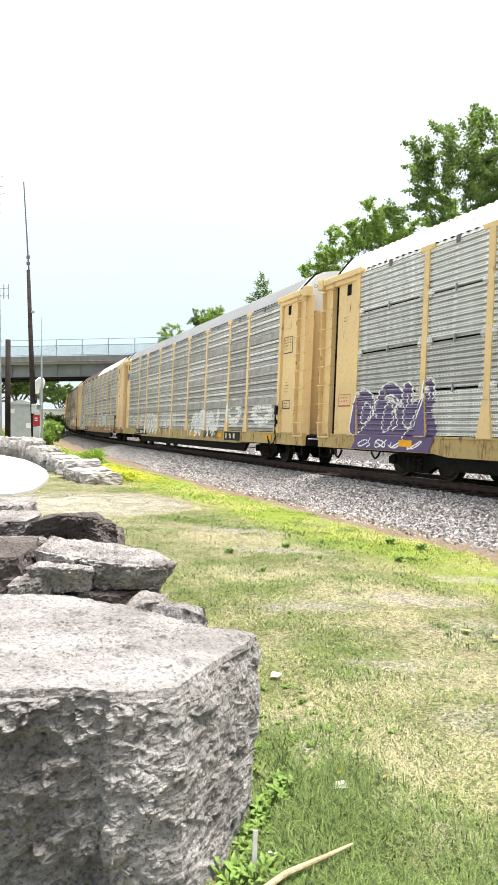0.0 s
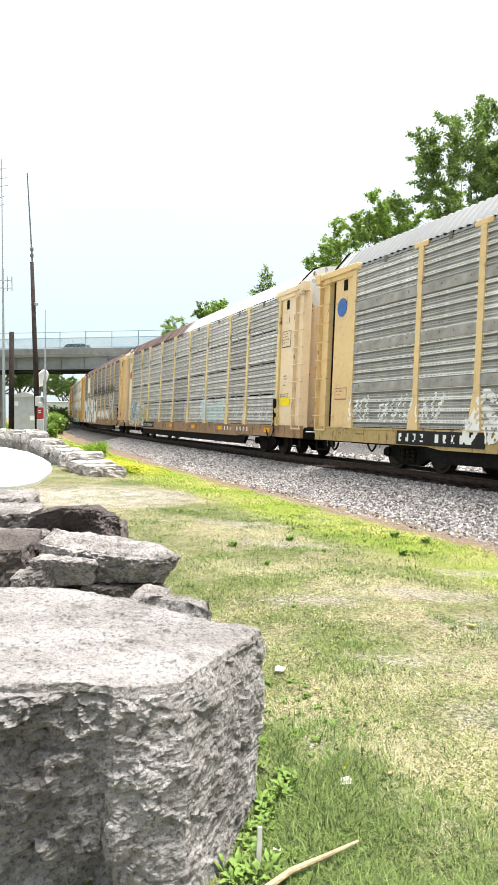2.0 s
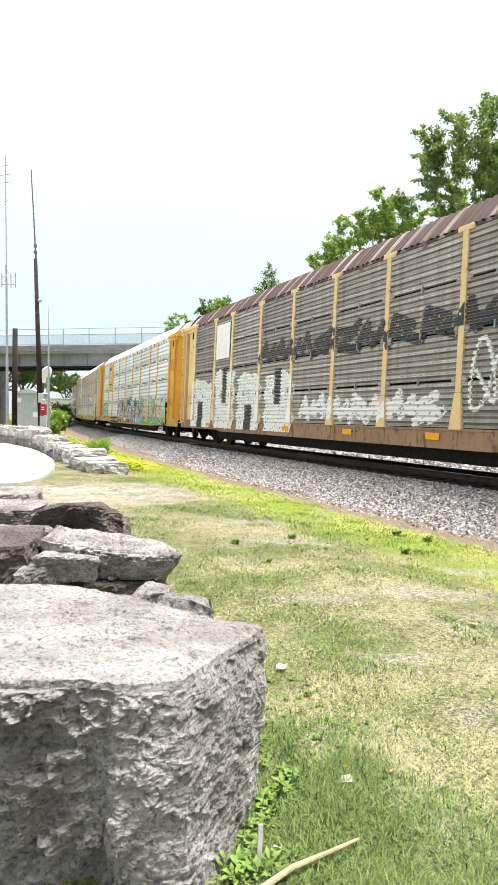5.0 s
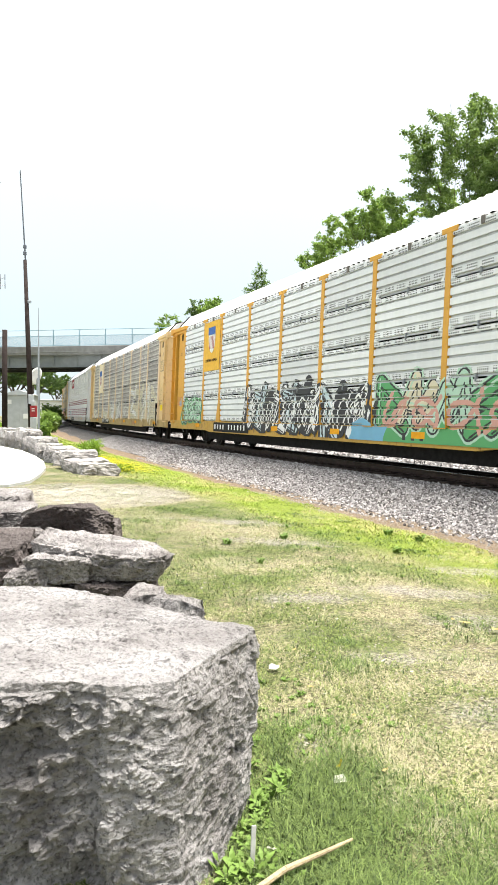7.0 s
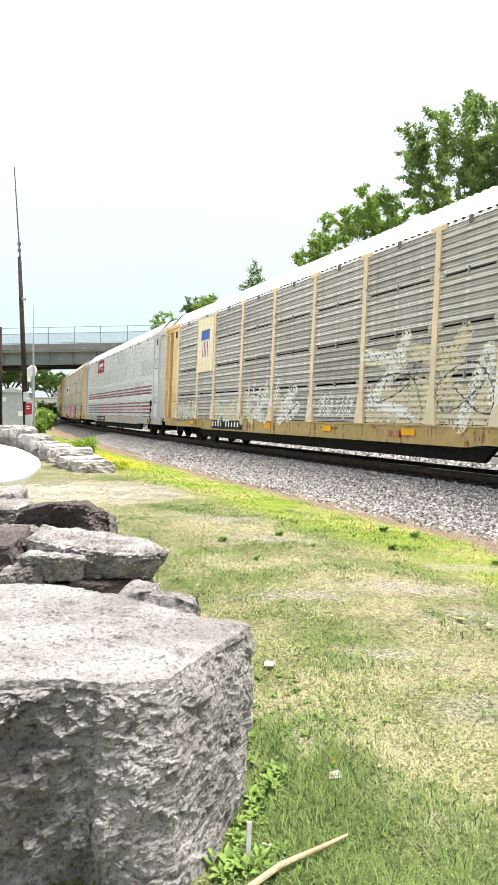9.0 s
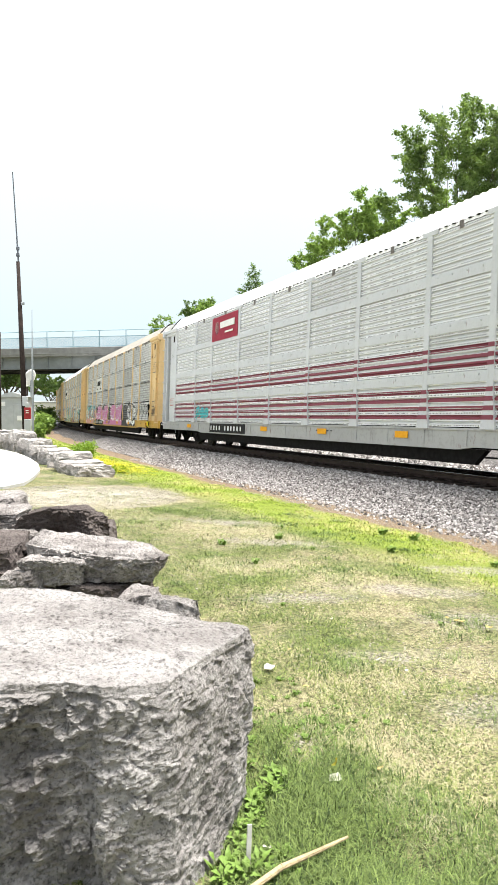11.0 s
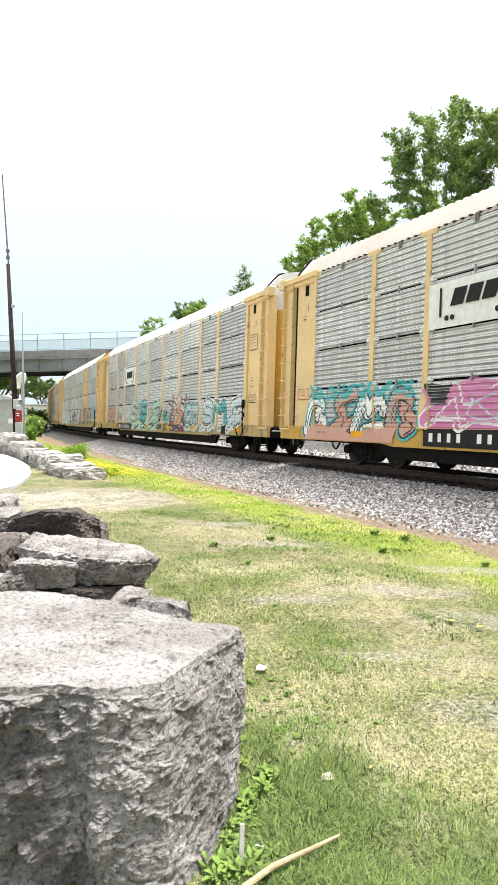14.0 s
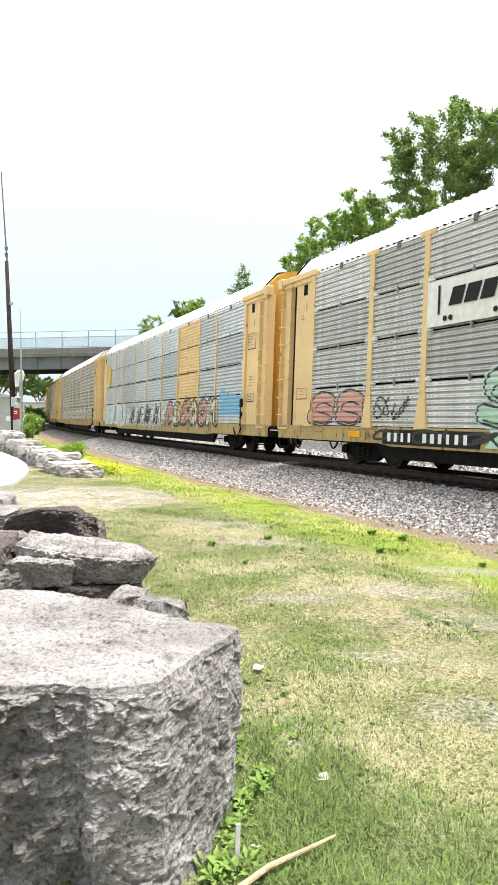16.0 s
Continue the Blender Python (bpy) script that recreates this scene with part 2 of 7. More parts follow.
# worn hollows in the lawn: centre and half-widths
BARE = [(1.95, 5.75, 0.50, 0.26), (1.38, 3.85, 0.34, 0.24), (1.65, 6.75, 0.75, 0.22), (0.55, 6.3, 0.5, 0.16), (0.28, 3.42, 0.10, 0.2), (0.5, 9.3, 0.7, 0.3), (2.9, 8.0, 0.9, 0.3), (0.9, 4.75, 0.3, 0.13), (-0.2, 11.2, 0.8, 0.3)]


def ground_mat():
    """Mown, worn lawn: green and straw, bare gravel where it is driven on, brown grit beside the ballast."""
    m = Nodes("worn_lawn", 0.95, spec=0.2)
    c = m.coords()
    uv = m.tree.nodes.new("ShaderNodeUVMap").outputs[0]
    lat, along, _ = m.xyz(uv)
    x, y, _z = m.xyz(c)
    wob = m.math("MULTIPLY", m.math("SUBTRACT", m.noise(c, 0.35, 4.0), 0.5), 1.5)
    lw = m.math("ADD", lat, wob)
    big = m.noise(c, 0.55, 5.0, 0.62)
    mid = m.noise(c, 3.2, 5.0, 0.6)
    fine = m.math("ADD", m.math("MULTIPLY", m.noise(c, 30.0, 6.0, 0.72), 0.55), m.math("MULTIPLY", m.noise(c, 130.0, 4.0, 0.7), 0.45))
    straw = m.mix(m.ramp(fine, 0.43, 0.58), (0.05, 0.04, 0.022), (0.38, 0.335, 0.21))
    green = m.mix(m.ramp(fine, 0.43, 0.58), (0.02, 0.03, 0.01), (0.17, 0.20, 0.065))
    lush = m.mix(m.ramp(fine, 0.35, 0.65), (0.08, 0.12, 0.015), (0.28, 0.34, 0.04))
    grit = m.mix(m.ramp(fine, 0.35, 0.65), (0.22, 0.19, 0.15), (0.46, 0.43, 0.38))
    soil = m.mix(m.ramp(fine, 0.45, 0.55), (0.07, 0.058, 0.05), (0.46, 0.42, 0.38))
    brown = m.mix(m.ramp(fine, 0.42, 0.58), (0.07, 0.048, 0.03), (0.27, 0.20, 0.14))
    col = m.mix(m.ramp(m.math("ADD", m.math("MULTIPLY", big, 0.6), m.math("MULTIPLY", mid, 0.4)), 0.42, 0.60), straw, green)
    # strip of lush grass beside the track
    strip = m.math("MULTIPLY", m.ramp(lw, -5.2, -4.2), m.ramp(lw, -2.5, -2.0, 1.0, 0.0))
    col = m.mix(m.math("MULTIPLY", strip, 0.85), col, lush)
    # wheel ruts of grit
    rut = m.math("MULTIPLY", m.ramp(m.noise(m.scaled(c, 0.5, 1.2, 1.0), 1.0, 6.0, 0.68), 0.53, 0.62), m.ramp(lw, -8.0, -7.2))
    rut = m.math("MULTIPLY", rut, m.ramp(lw, -4.9, -5.6))
    col = m.mix(m.math("MULTIPLY", rut, 0.25), col, grit)
    # worn hollows of grey soil and grit
    for hx, hy, ax, ay in BARE:
        ex, ey = m.math("DIVIDE", m.math("SUBTRACT", x, hx), ax), m.math("DIVIDE", m.math("SUBTRACT", y, hy), ay)
        e2 = m.math("ADD", m.math("ADD", m.math("MULTIPLY", ex, ex), m.math("MULTIPLY", ey, ey)), m.math("MULTIPLY", m.math("SUBTRACT", m.noise(c, 7.0, 5.0, 0.7), 0.5), 5.0))
        col = m.mix(m.ramp(e2, 0.2, 1.5, 0.7, 0.0), col, soil)
    # pale gravel by the end of the drive
    dx, dy = m.math("SUBTRACT", x, -3.3), m.math("SUBTRACT", y, 14.6)
    d2 = m.math("ADD", m.math("MULTIPLY", m.math("MULTIPLY", dx, dx), 0.30), m.math("MULTIPLY", m.math("MULTIPLY", dy, dy), 0.30))
    pale = m.ramp(m.math("ADD", d2, m.math("MULTIPLY", m.math("SUBTRACT", mid, 0.5), 3.4)), 0.1, 1.5, 1.0, 0.0)
    col = m.mix(m.math("MULTIPLY", pale, 0.8), col, m.mix(m.ramp(fine, 0.42, 0.58), (0.24, 0.21, 0.17), (0.55, 0.52, 0.46)))
    col = m.mix(m.ramp(lw, -3.15, -2.8), col, brown)
    far = m.ramp(lat, 6.0, 8.0)
    col = m.mix(far, col, green)
    m.bump(fine, 0.9, 0.03)
    return m.done(col)


M_GROUND = ground_mat()


def blade_mat(name, green, light, straw, share):
    m = Nodes(name, 0.65, spec=0.25)
    r = m.island()
    c = m.coords()
    patch = m.noise(c, 0.55, 5.0, 0.62)
    dry = m.ramp(m.math("ADD", m.math("MULTIPLY", m.math("FRACT", m.math("MULTIPLY", r, 13.7)), 0.5), m.ramp(patch, 0.40, 0.62, 0.5, 0.0)),
                 share, share + 0.12, 0.0, 1.0)
    col = m.mix(r, green, light)
    col = m.mix(dry, col, straw)
    m.bsdf.inputs["Transmission Weight"].default_value = 0.0
    return m.done(col)


M_BLADE = blade_mat("grass_blades", (0.022, 0.042, 0.008), (0.245, 0.30, 0.075), (0.42, 0.37, 0.23), 0.58)
M_DEEP = blade_mat("deep_green_blades", (0.015, 0.034, 0.007), (0.215, 0.29, 0.08), (0.38, 0.36, 0.23), 0.72)
M_LUSH = blade_mat("lush_blades", (0.12, 0.20, 0.02), (0.32, 0.40, 0.045), (0.40, 0.36, 0.14), 0.56)
M_WEED = blade_mat("weed_leaves", (0.085, 0.15, 0.025), (0.25, 0.37, 0.08), (0.2, 0.26, 0.06), 0.8)


def leaf_mat(name, a, b):
    """Thin leaves: light comes through them."""
    m = Nodes(name, 0.5, spec=0.3)
    col = m.mix(m.island(), a, b)
    glow = m.tree.nodes.new("ShaderNodeBsdfTranslucent")
    both = m.tree.nodes.new("ShaderNodeMixShader")
    m.put(glow.inputs["Color"], m.mix(0.5, col, (0.30, 0.42, 0.06)))
    both.inputs[0].default_value = 0.42
    m.tree.links.new(m.bsdf.outputs[0], both.inputs[1])
    m.tree.links.new(glow.outputs[0], both.inputs[2])
    m.tree.links.new(both.outputs[0], m.tree.nodes["Material Output"].inputs["Surface"])
    return m.done(col)


M_LEAF = leaf_mat("tree_leaves", (0.10, 0.18, 0.04), (0.30, 0.43, 0.11))
M_LEAF_DEEP = leaf_mat("deep_green_leaves", (0.06, 0.11, 0.035), (0.22, 0.32, 0.11))
M_LEAF_DARK = leaf_mat("dark_tree_leaves", (0.04, 0.08, 0.028), (0.11, 0.18, 0.065))
M_FLOWER = leaf_mat("yellow_flowers", (0.62, 0.52, 0.01), (0.75, 0.66, 0.03))

# ---------- line of the track: an arc of 794 m radius ----------
D, TH, RADIUS, CANT = 9.70, 0.40814, 793.65, 0.0425
CX, CY = (D + RADIUS) * math.cos(TH), (D + RADIUS) * math.sin(TH)
RAIL_Z = 0.276
GAUGE_Y = 0.755
CENTRE_LAT = 1.6
SPEED, PITCH, S_FIRST = 14.2, 28.6, 18.36


def at_track(s, lat):
    """Plan position at s metres along the arc and lat metres beyond the near car sides."""
    a = -TH + s / RADIUS
    r = RADIUS - lat
    return CX - r * math.cos(a), CY + r * math.sin(a), a


def lat_along(x, y):
    dx, dy = CX - x, y - CY
    r = math.hypot(dx, dy)
    return RADIUS - r, (math.atan2(dy, dx) + TH) * RADIUS


def lerp_table(table, v):
    for (a, za), (b, zb) in zip(table, table[1:]):
        if v <= b:
            k = min(1, max(0, (v - a) / (b - a)))
            return za + (zb - za) * k
    return table[-1][1]


GROUND_TABLE = [(-9.5, 0.0), (-6.0, -0.06), (-3.0, -0.26), (-1.6, -0.37), (6.0, -0.37), (9.0, -0.2), (60, 0.4)]


def ground_z(x, y):
    lat, along = lat_along(x, y)
    near = math.exp(-((x * x + y * y) / 900))
    return lerp_table(GROUND_TABLE, lat) + 0.035 * near * noise.noise((x * 0.8, y * 0.8, 0)) + 0.012 * near * noise.noise((x * 3, y * 3, 4))


# ---------- building helpers ----------
def mesh_of(name, bm, *mats, smooth=False):
    me = bpy.data.meshes.new(name)
    bm.normal_update()
    bm.to_mesh(me)
    bm.free()
    for m in mats:
        me.materials.append(m)
    if smooth:
        me.polygons.foreach_set("use_smooth", [True] * len(me.polygons))
    return me


def part(name, bm, material, parent=None, label="", smooth=False):
    ob = new(name, mesh_of(name, bm, *(material if isinstance(material, (list, tuple)) else (material,)), smooth=smooth))
    ob.parent = parent
    return tagged(ob, label)


def piece(name, me, material, parent, m=None, label=""):
    """A part on a shared mesh, with its own paint."""
    ob = new(name, me)
    ob.parent = parent
    if m is not None:
        ob.matrix_basis = m
    ob.material_slots[0].link = "OBJECT"
    ob.material_slots[0].material = material
    return tagged(ob, label)


def thing(name, label, category, group="", kind="", m=None):
    ob = new(name)
    if m is not None:
        ob.matrix_basis = m
    return tagged(ob, label, category, group, kind)


def box(bm, x0, x1, y0, y1, z0, z1, bevel=0.0, m=None):
    made = bmesh.ops.create_cube(bm, size=1)["verts"]
    for v in made:
        v.co = Vector((x0 + (v.co.x + 0.5) * (x1 - x0), y0 + (v.co.y + 0.5) * (y1 - y0), z0 + (v.co.z + 0.5) * (z1 - z0)))
    if bevel:
        edges = list({e for v in made for e in v.link_edges})
        made = [v for f in bmesh.ops.bevel(bm, geom=edges, offset=bevel, segments=1, affect="EDGES")["faces"] for v in f.verts]
        made = list(set(made))
    if m is not None:
        bmesh.ops.transform(bm, matrix=m, verts=made)
    return made


def rod(bm, a, b, r0, r1=None, sides=6):
    a, b = Vector(a), Vector(b)
    d = b - a
    made = bmesh.ops.create_cone(bm, cap_ends=True, segments=sides, radius1=r0, radius2=r0 if r1 is None else r1, depth=d.length)["verts"]
    m = Matrix.Translation((a + b) / 2) @ d.to_track_quat("Z", "Y").to_matrix().to_4x4()
    bmesh.ops.transform(bm, matrix=m, verts=made)
    return made


def prism(bm, outline, y0, y1):
    """An outline of (x, z) points, pushed from y0 to y1."""
    front = [bm.verts.new((x, y0, z)) for x, z in outline]
    back = [bm.verts.new((x, y1, z)) for x, z in outline]
    bm.faces.new(front)
    bm.faces.new(back[::-1])
    n = len(outline)
    for i in range(n):
        bm.faces.new((front[i], back[i], back[(i + 1) % n], front[(i + 1) % n]))
    bmesh.ops.recalc_face_normals(bm, faces=bm.faces[:])


def raw_mesh(name, verts, faces, mats, smooth=False):
    me = bpy.data.meshes.new(name)
    me.from_pydata(verts, [], faces)
    for m in mats:
        me.materials.append(m)
    if smooth:
        me.polygons.foreach_set("use_smooth", [True] * len(me.polygons))
    return me

# ---------- ground: one sheet to the horizon ----------
def spread(lo, hi, fine, steps):
    """Even steps in the middle, growing outwards."""
    out = list(np.arange(lo, hi + 1e-6, fine))
    step = fine
    for _ in range(steps):
        step *= 1.42
        out = [out[0] - step] + out + [out[-1] + step]
    return out


def build_ground():
    xs, ys = spread(-16, 18, 0.4, 17), spread(-4, 34, 0.4, 17)
    verts = [(x, y, ground_z(x, y)) for y in ys for x in xs]
    n = len(xs)
    faces = [(j * n + i, j * n + i + 1, (j + 1) * n + i + 1, (j + 1) * n + i) for j in range(len(ys) - 1) for i in range(n - 1)]
    me = raw_mesh("ground", verts, faces, [M_GROUND], True)
    uv = me.uv_layers.new(name="UVMap")
    flat = np.array([lat_along(v[0], v[1]) for v in verts])
    idx = np.empty(len(me.loops), dtype=np.int32)
    me.loops.foreach_get("vertex_index", idx)
    uv.data.foreach_set("uv", flat[idx].astype(np.float32).ravel())
    tagged(new("ground", me), "worn lawn of green and straw-coloured grass beside the track", "lawn", kind="structure")


build_ground()


def swept(name, section, s0, s1, step, mats, closed=False):
    """A cross-section of (lat, z) points swept along the arc of the track."""
    verts, faces = [], []
    ss = np.arange(s0, s1 + step, step)
    k = len(section)
    for s in ss:
        for lat, z in section:
            x, y, _ = at_track(s, lat)
            verts.append((x, y, z))
    for j in range(len(ss) - 1):
        for i in range(k if closed else k - 1):
            a, b = j * k + i, j * k + (i + 1) % k
            faces.append((a, b, b + k, a + k))
    return raw_mesh(name, verts, faces, mats)


BALLAST = [(-1.75, -0.42), (-1.45, -0.33), (-0.05, 0.02), (0.35, 0.065), (2.85, 0.0), (3.3, -0.03), (14.0, -0.10), (15.0, -0.1), (16.0, -0.5)]
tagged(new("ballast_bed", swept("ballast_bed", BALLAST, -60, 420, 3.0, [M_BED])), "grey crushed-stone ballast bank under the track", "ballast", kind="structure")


def cant_z(lat):
    return RAIL_Z - (lat - (CENTRE_LAT - GAUGE_Y)) * CANT


def rail_section(lat):
    z = cant_z(lat)
    half = [(0.036, 0.0), (0.037, -0.03), (0.012, -0.045), (0.010, -0.14), (0.07, -0.158), (0.07, -0.17)]
    return [(lat + w, z + h) for w, h in half] + [(lat - w, z + h) for w, h in reversed(half)]


def build_rails():
    for side in (-1, 1):
        lat = CENTRE_LAT + side * GAUGE_Y
        me = swept("rail", rail_section(lat), -60, 420, 3.0, [M_RAIL, M_RAILTOP], True)
        k = 12
        for i, p in enumerate(me.polygons):
            if i % k == k - 1:
                p.material_index = 1
        tagged(new("rail", me), "rust-brown steel rail with a worn bright head", "rail", "rails of the track", "structure")


build_rails()


def build_ties():
    bm = bmesh.new()
    box(bm, -0.115, 0.115, -1.3, 1.3, -0.35, -0.172, 0.012)
    tie = mesh_of("tie", bm, M_TIE)
    bm = bmesh.new()
    for y in (-GAUGE_Y, GAUGE_Y):
        box(bm, -0.09, 0.09, y - 0.18, y + 0.18, -0.172, -0.160, 0.004)
        for sx, sy in itertools.product((-0.06, 0.06), (-0.1, 0.1)):
            rod(bm, (sx, y + sy, -0.165), (sx, y + sy, -0.125), 0.014, 0.02, 5)
    plate = mesh_of("tie_plate", bm, M_RAIL)
    bed = tagged(new("track_ties"), "dark creosoted timber ties with spiked plates", "railway ties", kind="structure")
    for i in range(150):
        s = 2 + i * 0.53
        x, y, a = at_track(s, CENTRE_LAT)
        m = Matrix.Translation((x, y, cant_z(CENTRE_LAT))) @ pose(0, 0, 0, 0, 0, -90 - math.degrees(a)) @ pose(0, 0, 0, -math.degrees(CANT))
        ob = piece("tie", tie, M_TIE, bed, m)
        piece("tie_plate", plate, M_RAIL, ob)


build_ties()


def build_ballast_stones():
    """Loose stones of the bank, denser towards the lawn side."""
    rng = np.random.default_rng(3)
    base = np.array([(x, y, z) for x in (-1, 1) for y in (-1, 1) for z in (-1, 1)]) * 0.72
    tri = np.array([(0, 1, 3), (0, 3, 2), (4, 6, 7), (4, 7, 5), (0, 4, 5), (0, 5, 1), (2, 3, 7), (2, 7, 6), (0, 2, 6), (0, 6, 4), (1, 5, 7), (1, 7, 3)])
    verts, faces, n = [], [], 0
    for s0, s1, lat0, lat1, count, size in ((6, 24, -1.85, 0.3, 36000, 0.0245), (24, 50, -1.75, 0.3, 17000, 0.032), (8, 60, 3.0, 6.0, 6000, 0.05), (6, 30, -2.5, -1.6, 1600, 0.022)):
        for _ in range(count):
            s, lat = rng.uniform(s0, s1), rng.uniform(lat0, lat1)
            x, y, _a = at_track(s, lat)
            z = max(lerp_table(BALLAST, lat) if lat > -1.75 else -9, ground_z(x, y) if lat < -1.3 else -9)
            d = size * rng.uniform(0.6, 1.45, 3) * rng.uniform(0.7, 1.4)
            q, _r = np.linalg.qr(rng.normal(size=(3, 3)))
            co = (base * d * rng.uniform(0.6, 1.35, (8, 1))) @ q.T + (x, y, z + size * 0.25)
            verts.append(co)
            faces.append(tri + n)
            n += 8
    verts, faces = np.concatenate(verts), np.concatenate(faces)
    me = raw_mesh("ballast_stones", verts.tolist(), faces.tolist(), [M_BALLAST])
    tagged(new("ballast_stones", me), "loose grey crushed ballast stones on the bank", "ballast", kind="stuff")


build_ballast_stones()

# ---------- autorack railcars ----------
HALF = 13.8
POSTS = [1.9, 4.75, 6.8, 9.7, 12.42, 15.18, 17.9, 20.8, 22.85, 25.7]
ROWS_Z = [(1.02, 1.995), (2.045, 3.045), (3.095, 4.105), (4.155, 5.18)]
FACE = -1.56
def wave_y(z, fold="narrow"):
    """How far the pressed side stands out at height z."""
    wave, depth, a, b, c = FOLDS[fold]
    k = (z / wave) % 1.0
    if k < a:
        return depth
    if k < b:
        return depth * (b - k) / (b - a)
    if k < c:
        return 0.0
    return depth * (k - c) / (1 - c)


@functools.lru_cache(None)
def panel_mesh(width, row, fold):
    z0, z1 = ROWS_Z[row]
    wave, _depth, *turns = FOLDS[fold]
    levels = {z0, z1}
    k = int(z0 / wave) - 1
    while k * wave < z1:
        for q in (0.0, *turns):
            z = (k + q) * wave
            if z0 + 0.01 < z < z1 - 0.01:
                levels.add(z)
        k += 1
    levels = sorted(levels)
    w = width / 2 - 0.012
    verts, faces = [], []
    for z in levels:
        y = -wave_y(z + 1e-5, fold)
        verts += [(-w, y, z), (w, y, z), (-w, 0.03, z), (w, 0.03, z)]
    for i in range(len(levels) - 1):
        a = i * 4
        faces += [(a, a + 1, a + 5, a + 4), (a + 3, a + 2, a + 6, a + 7), (a + 2, a, a + 4, a + 6), (a + 1, a + 3, a + 7, a + 5)]
    a = (len(levels) - 1) * 4
    faces += [(0, 2, 3, 1), (a, a + 1, a + 3, a + 2)]
    return raw_mesh("side_panel", verts, faces, [None])


@functools.lru_cache(None)
def post_mesh():
    bm = bmesh.new()
    box(bm, -0.092, 0.092, -0.066, 0.05, 1.75, 5.2, 0.008)
    # splayed foot
    a = [bm.verts.new(c) for c in ((-0.10, -0.07, 1.75), (0.10, -0.07, 1.75), (0.10, 0.05, 1.75), (-0.10, 0.05, 1.75))]
    b = [bm.verts.new(c) for c in ((-0.20, -0.10, 0.98), (0.20, -0.10, 0.98), (0.20, 0.05, 0.98), (-0.20, 0.05, 0.98))]
    bm.faces.new(a)
    bm.faces.new(b[::-1])
    for i in range(4):
        bm.faces.new((a[i], b[i], b[(i + 1) % 4], a[(i + 1) % 4]))
    box(bm, -0.26, 0.26, -0.07, 0.04, 5.12, 5.24, 0.008)
    bmesh.ops.recalc_face_normals(bm, faces=bm.faces[:])
    return mesh_of("post", bm, None)


@functools.lru_cache(None)
def bracket_mesh():
    """Small strap and bolts at a joint between two screens."""
    bm = bmesh.new()
    box(bm, -0.014, 0.014, -0.06, 0.0, -0.085, 0.085, 0.004)
    box(bm, -0.03, 0.03, -0.045, 0.0, -0.015, 0.015, 0.003)
    return mesh_of("strap", bm, None)


@functools.lru_cache(None)
def belt_mesh(width):
    """Flat bolted belt over the joint of two screens."""
    bm = bmesh.new()
    w = width / 2 - 0.01
    box(bm, -w, w, -0.062, 0.0, -0.13, 0.09, 0.006)
    for k in range(4):
        px = -w + (k + 0.5) * w / 2
        rod(bm, (px, -0.06, 0.02), (px, -0.08, 0.02), 0.024, 0.02, 6)
    return mesh_of("belt", bm, None)


@functools.lru_cache(None)
def hinge_mesh():
    bm = bmesh.new()
    rod(bm, (0, -0.02, 0), (0, -0.058, 0), 0.105, 0.085, 8)
    return mesh_of("hinge_plate", bm, None)


@functools.lru_cache(None)
def end_panel_mesh():
    bm = bmesh.new()
    box(bm, -0.53, 0.53, -0.02, 0.03, 0.95, 5.12, 0.01)
    for z in (2.35, 3.9):
        box(bm, -0.51, 0.51, -0.026, -0.019, z, z + 0.012)
    for z in (1.3, 2.9, 4.4):
        rod(bm, (-0.45, -0.02, z), (-0.45, -0.05, z), 0.03, 0.03, 6)
    return mesh_of("end_panel", bm, None)


@functools.lru_cache(None)
def ladder_mesh():
    bm = bmesh.new()
    box(bm, -0.30, 0.30, 0.035, 0.055, 0.92, 5.1)
    for x in (-0.30, 0.27):
        box(bm, x, x + 0.035, -0.085, 0.20, 0.90, 5.12, 0.005)
    box(bm, -0.30, 0.30, -0.085, 0.06, 0.88, 0.93, 0.005)
    return mesh_of("ladder", bm, None)


@functools.lru_cache(None)
def rung_mesh():
    bm = bmesh.new()
    rod(bm, (-0.33, -0.10, 0), (0.33, -0.10, 0), 0.016, None, 6)
    for x in (-0.31, 0.31):
        rod(bm, (x, -0.10, 0), (x, -0.02, 0), 0.014, None, 5)
    return mesh_of("rung", bm, None)


@functools.lru_cache(None)
def eave_beam_mesh():
    bm = bmesh.new()
    box(bm, -1.08, 1.08, -0.13, 0.06, 5.14, 5.30, 0.012)
    box(bm, 0.85, 1.13, -0.16, 0.06, 5.05, 5.34, 0.012)
    box(bm, -1.0, 0.9, -0.06, 0.05, 5.02, 5.14, 0.01)
    return mesh_of("eave_beam", bm, None)


@functools.lru_cache(None)
def sill_mesh():
    """Side sill of the flat car: shallower over the trucks."""
    bm = bmesh.new()
    x = HALF
    outline = [(-x, 0.62), (-x + 5.2, 0.62), (-x + 5.7, 0.56), (x - 5.7, 0.56), (x - 5.2, 0.62), (x, 0.62), (x, 0.95), (-x, 0.95)]
    prism(bm, outline, -0.03, 0.08)
    box(bm, -x, x, -0.05, 0.08, 0.945, 1.0, 0.006)
    for i in range(19):
        px = -x + 1.2 + i * 1.4
        box(bm, px - 0.03, px + 0.03, -0.045, -0.02, 0.64, 0.95)
    return mesh_of("side_sill", bm, None)


@functools.lru_cache(None)
def shade_skirt_mesh():
    """Black skirt under the side sill between the trucks; its colour stands for the deep shade there."""
    bm = bmesh.new()
    x = HALF - 4.95
    outline = [(-x, 0.58), (-x + 0.35, 0.27), (x - 0.35, 0.27), (x, 0.58)]
    prism(bm, outline, 0.10, 0.22)
    return mesh_of("shade_skirt", bm, None)


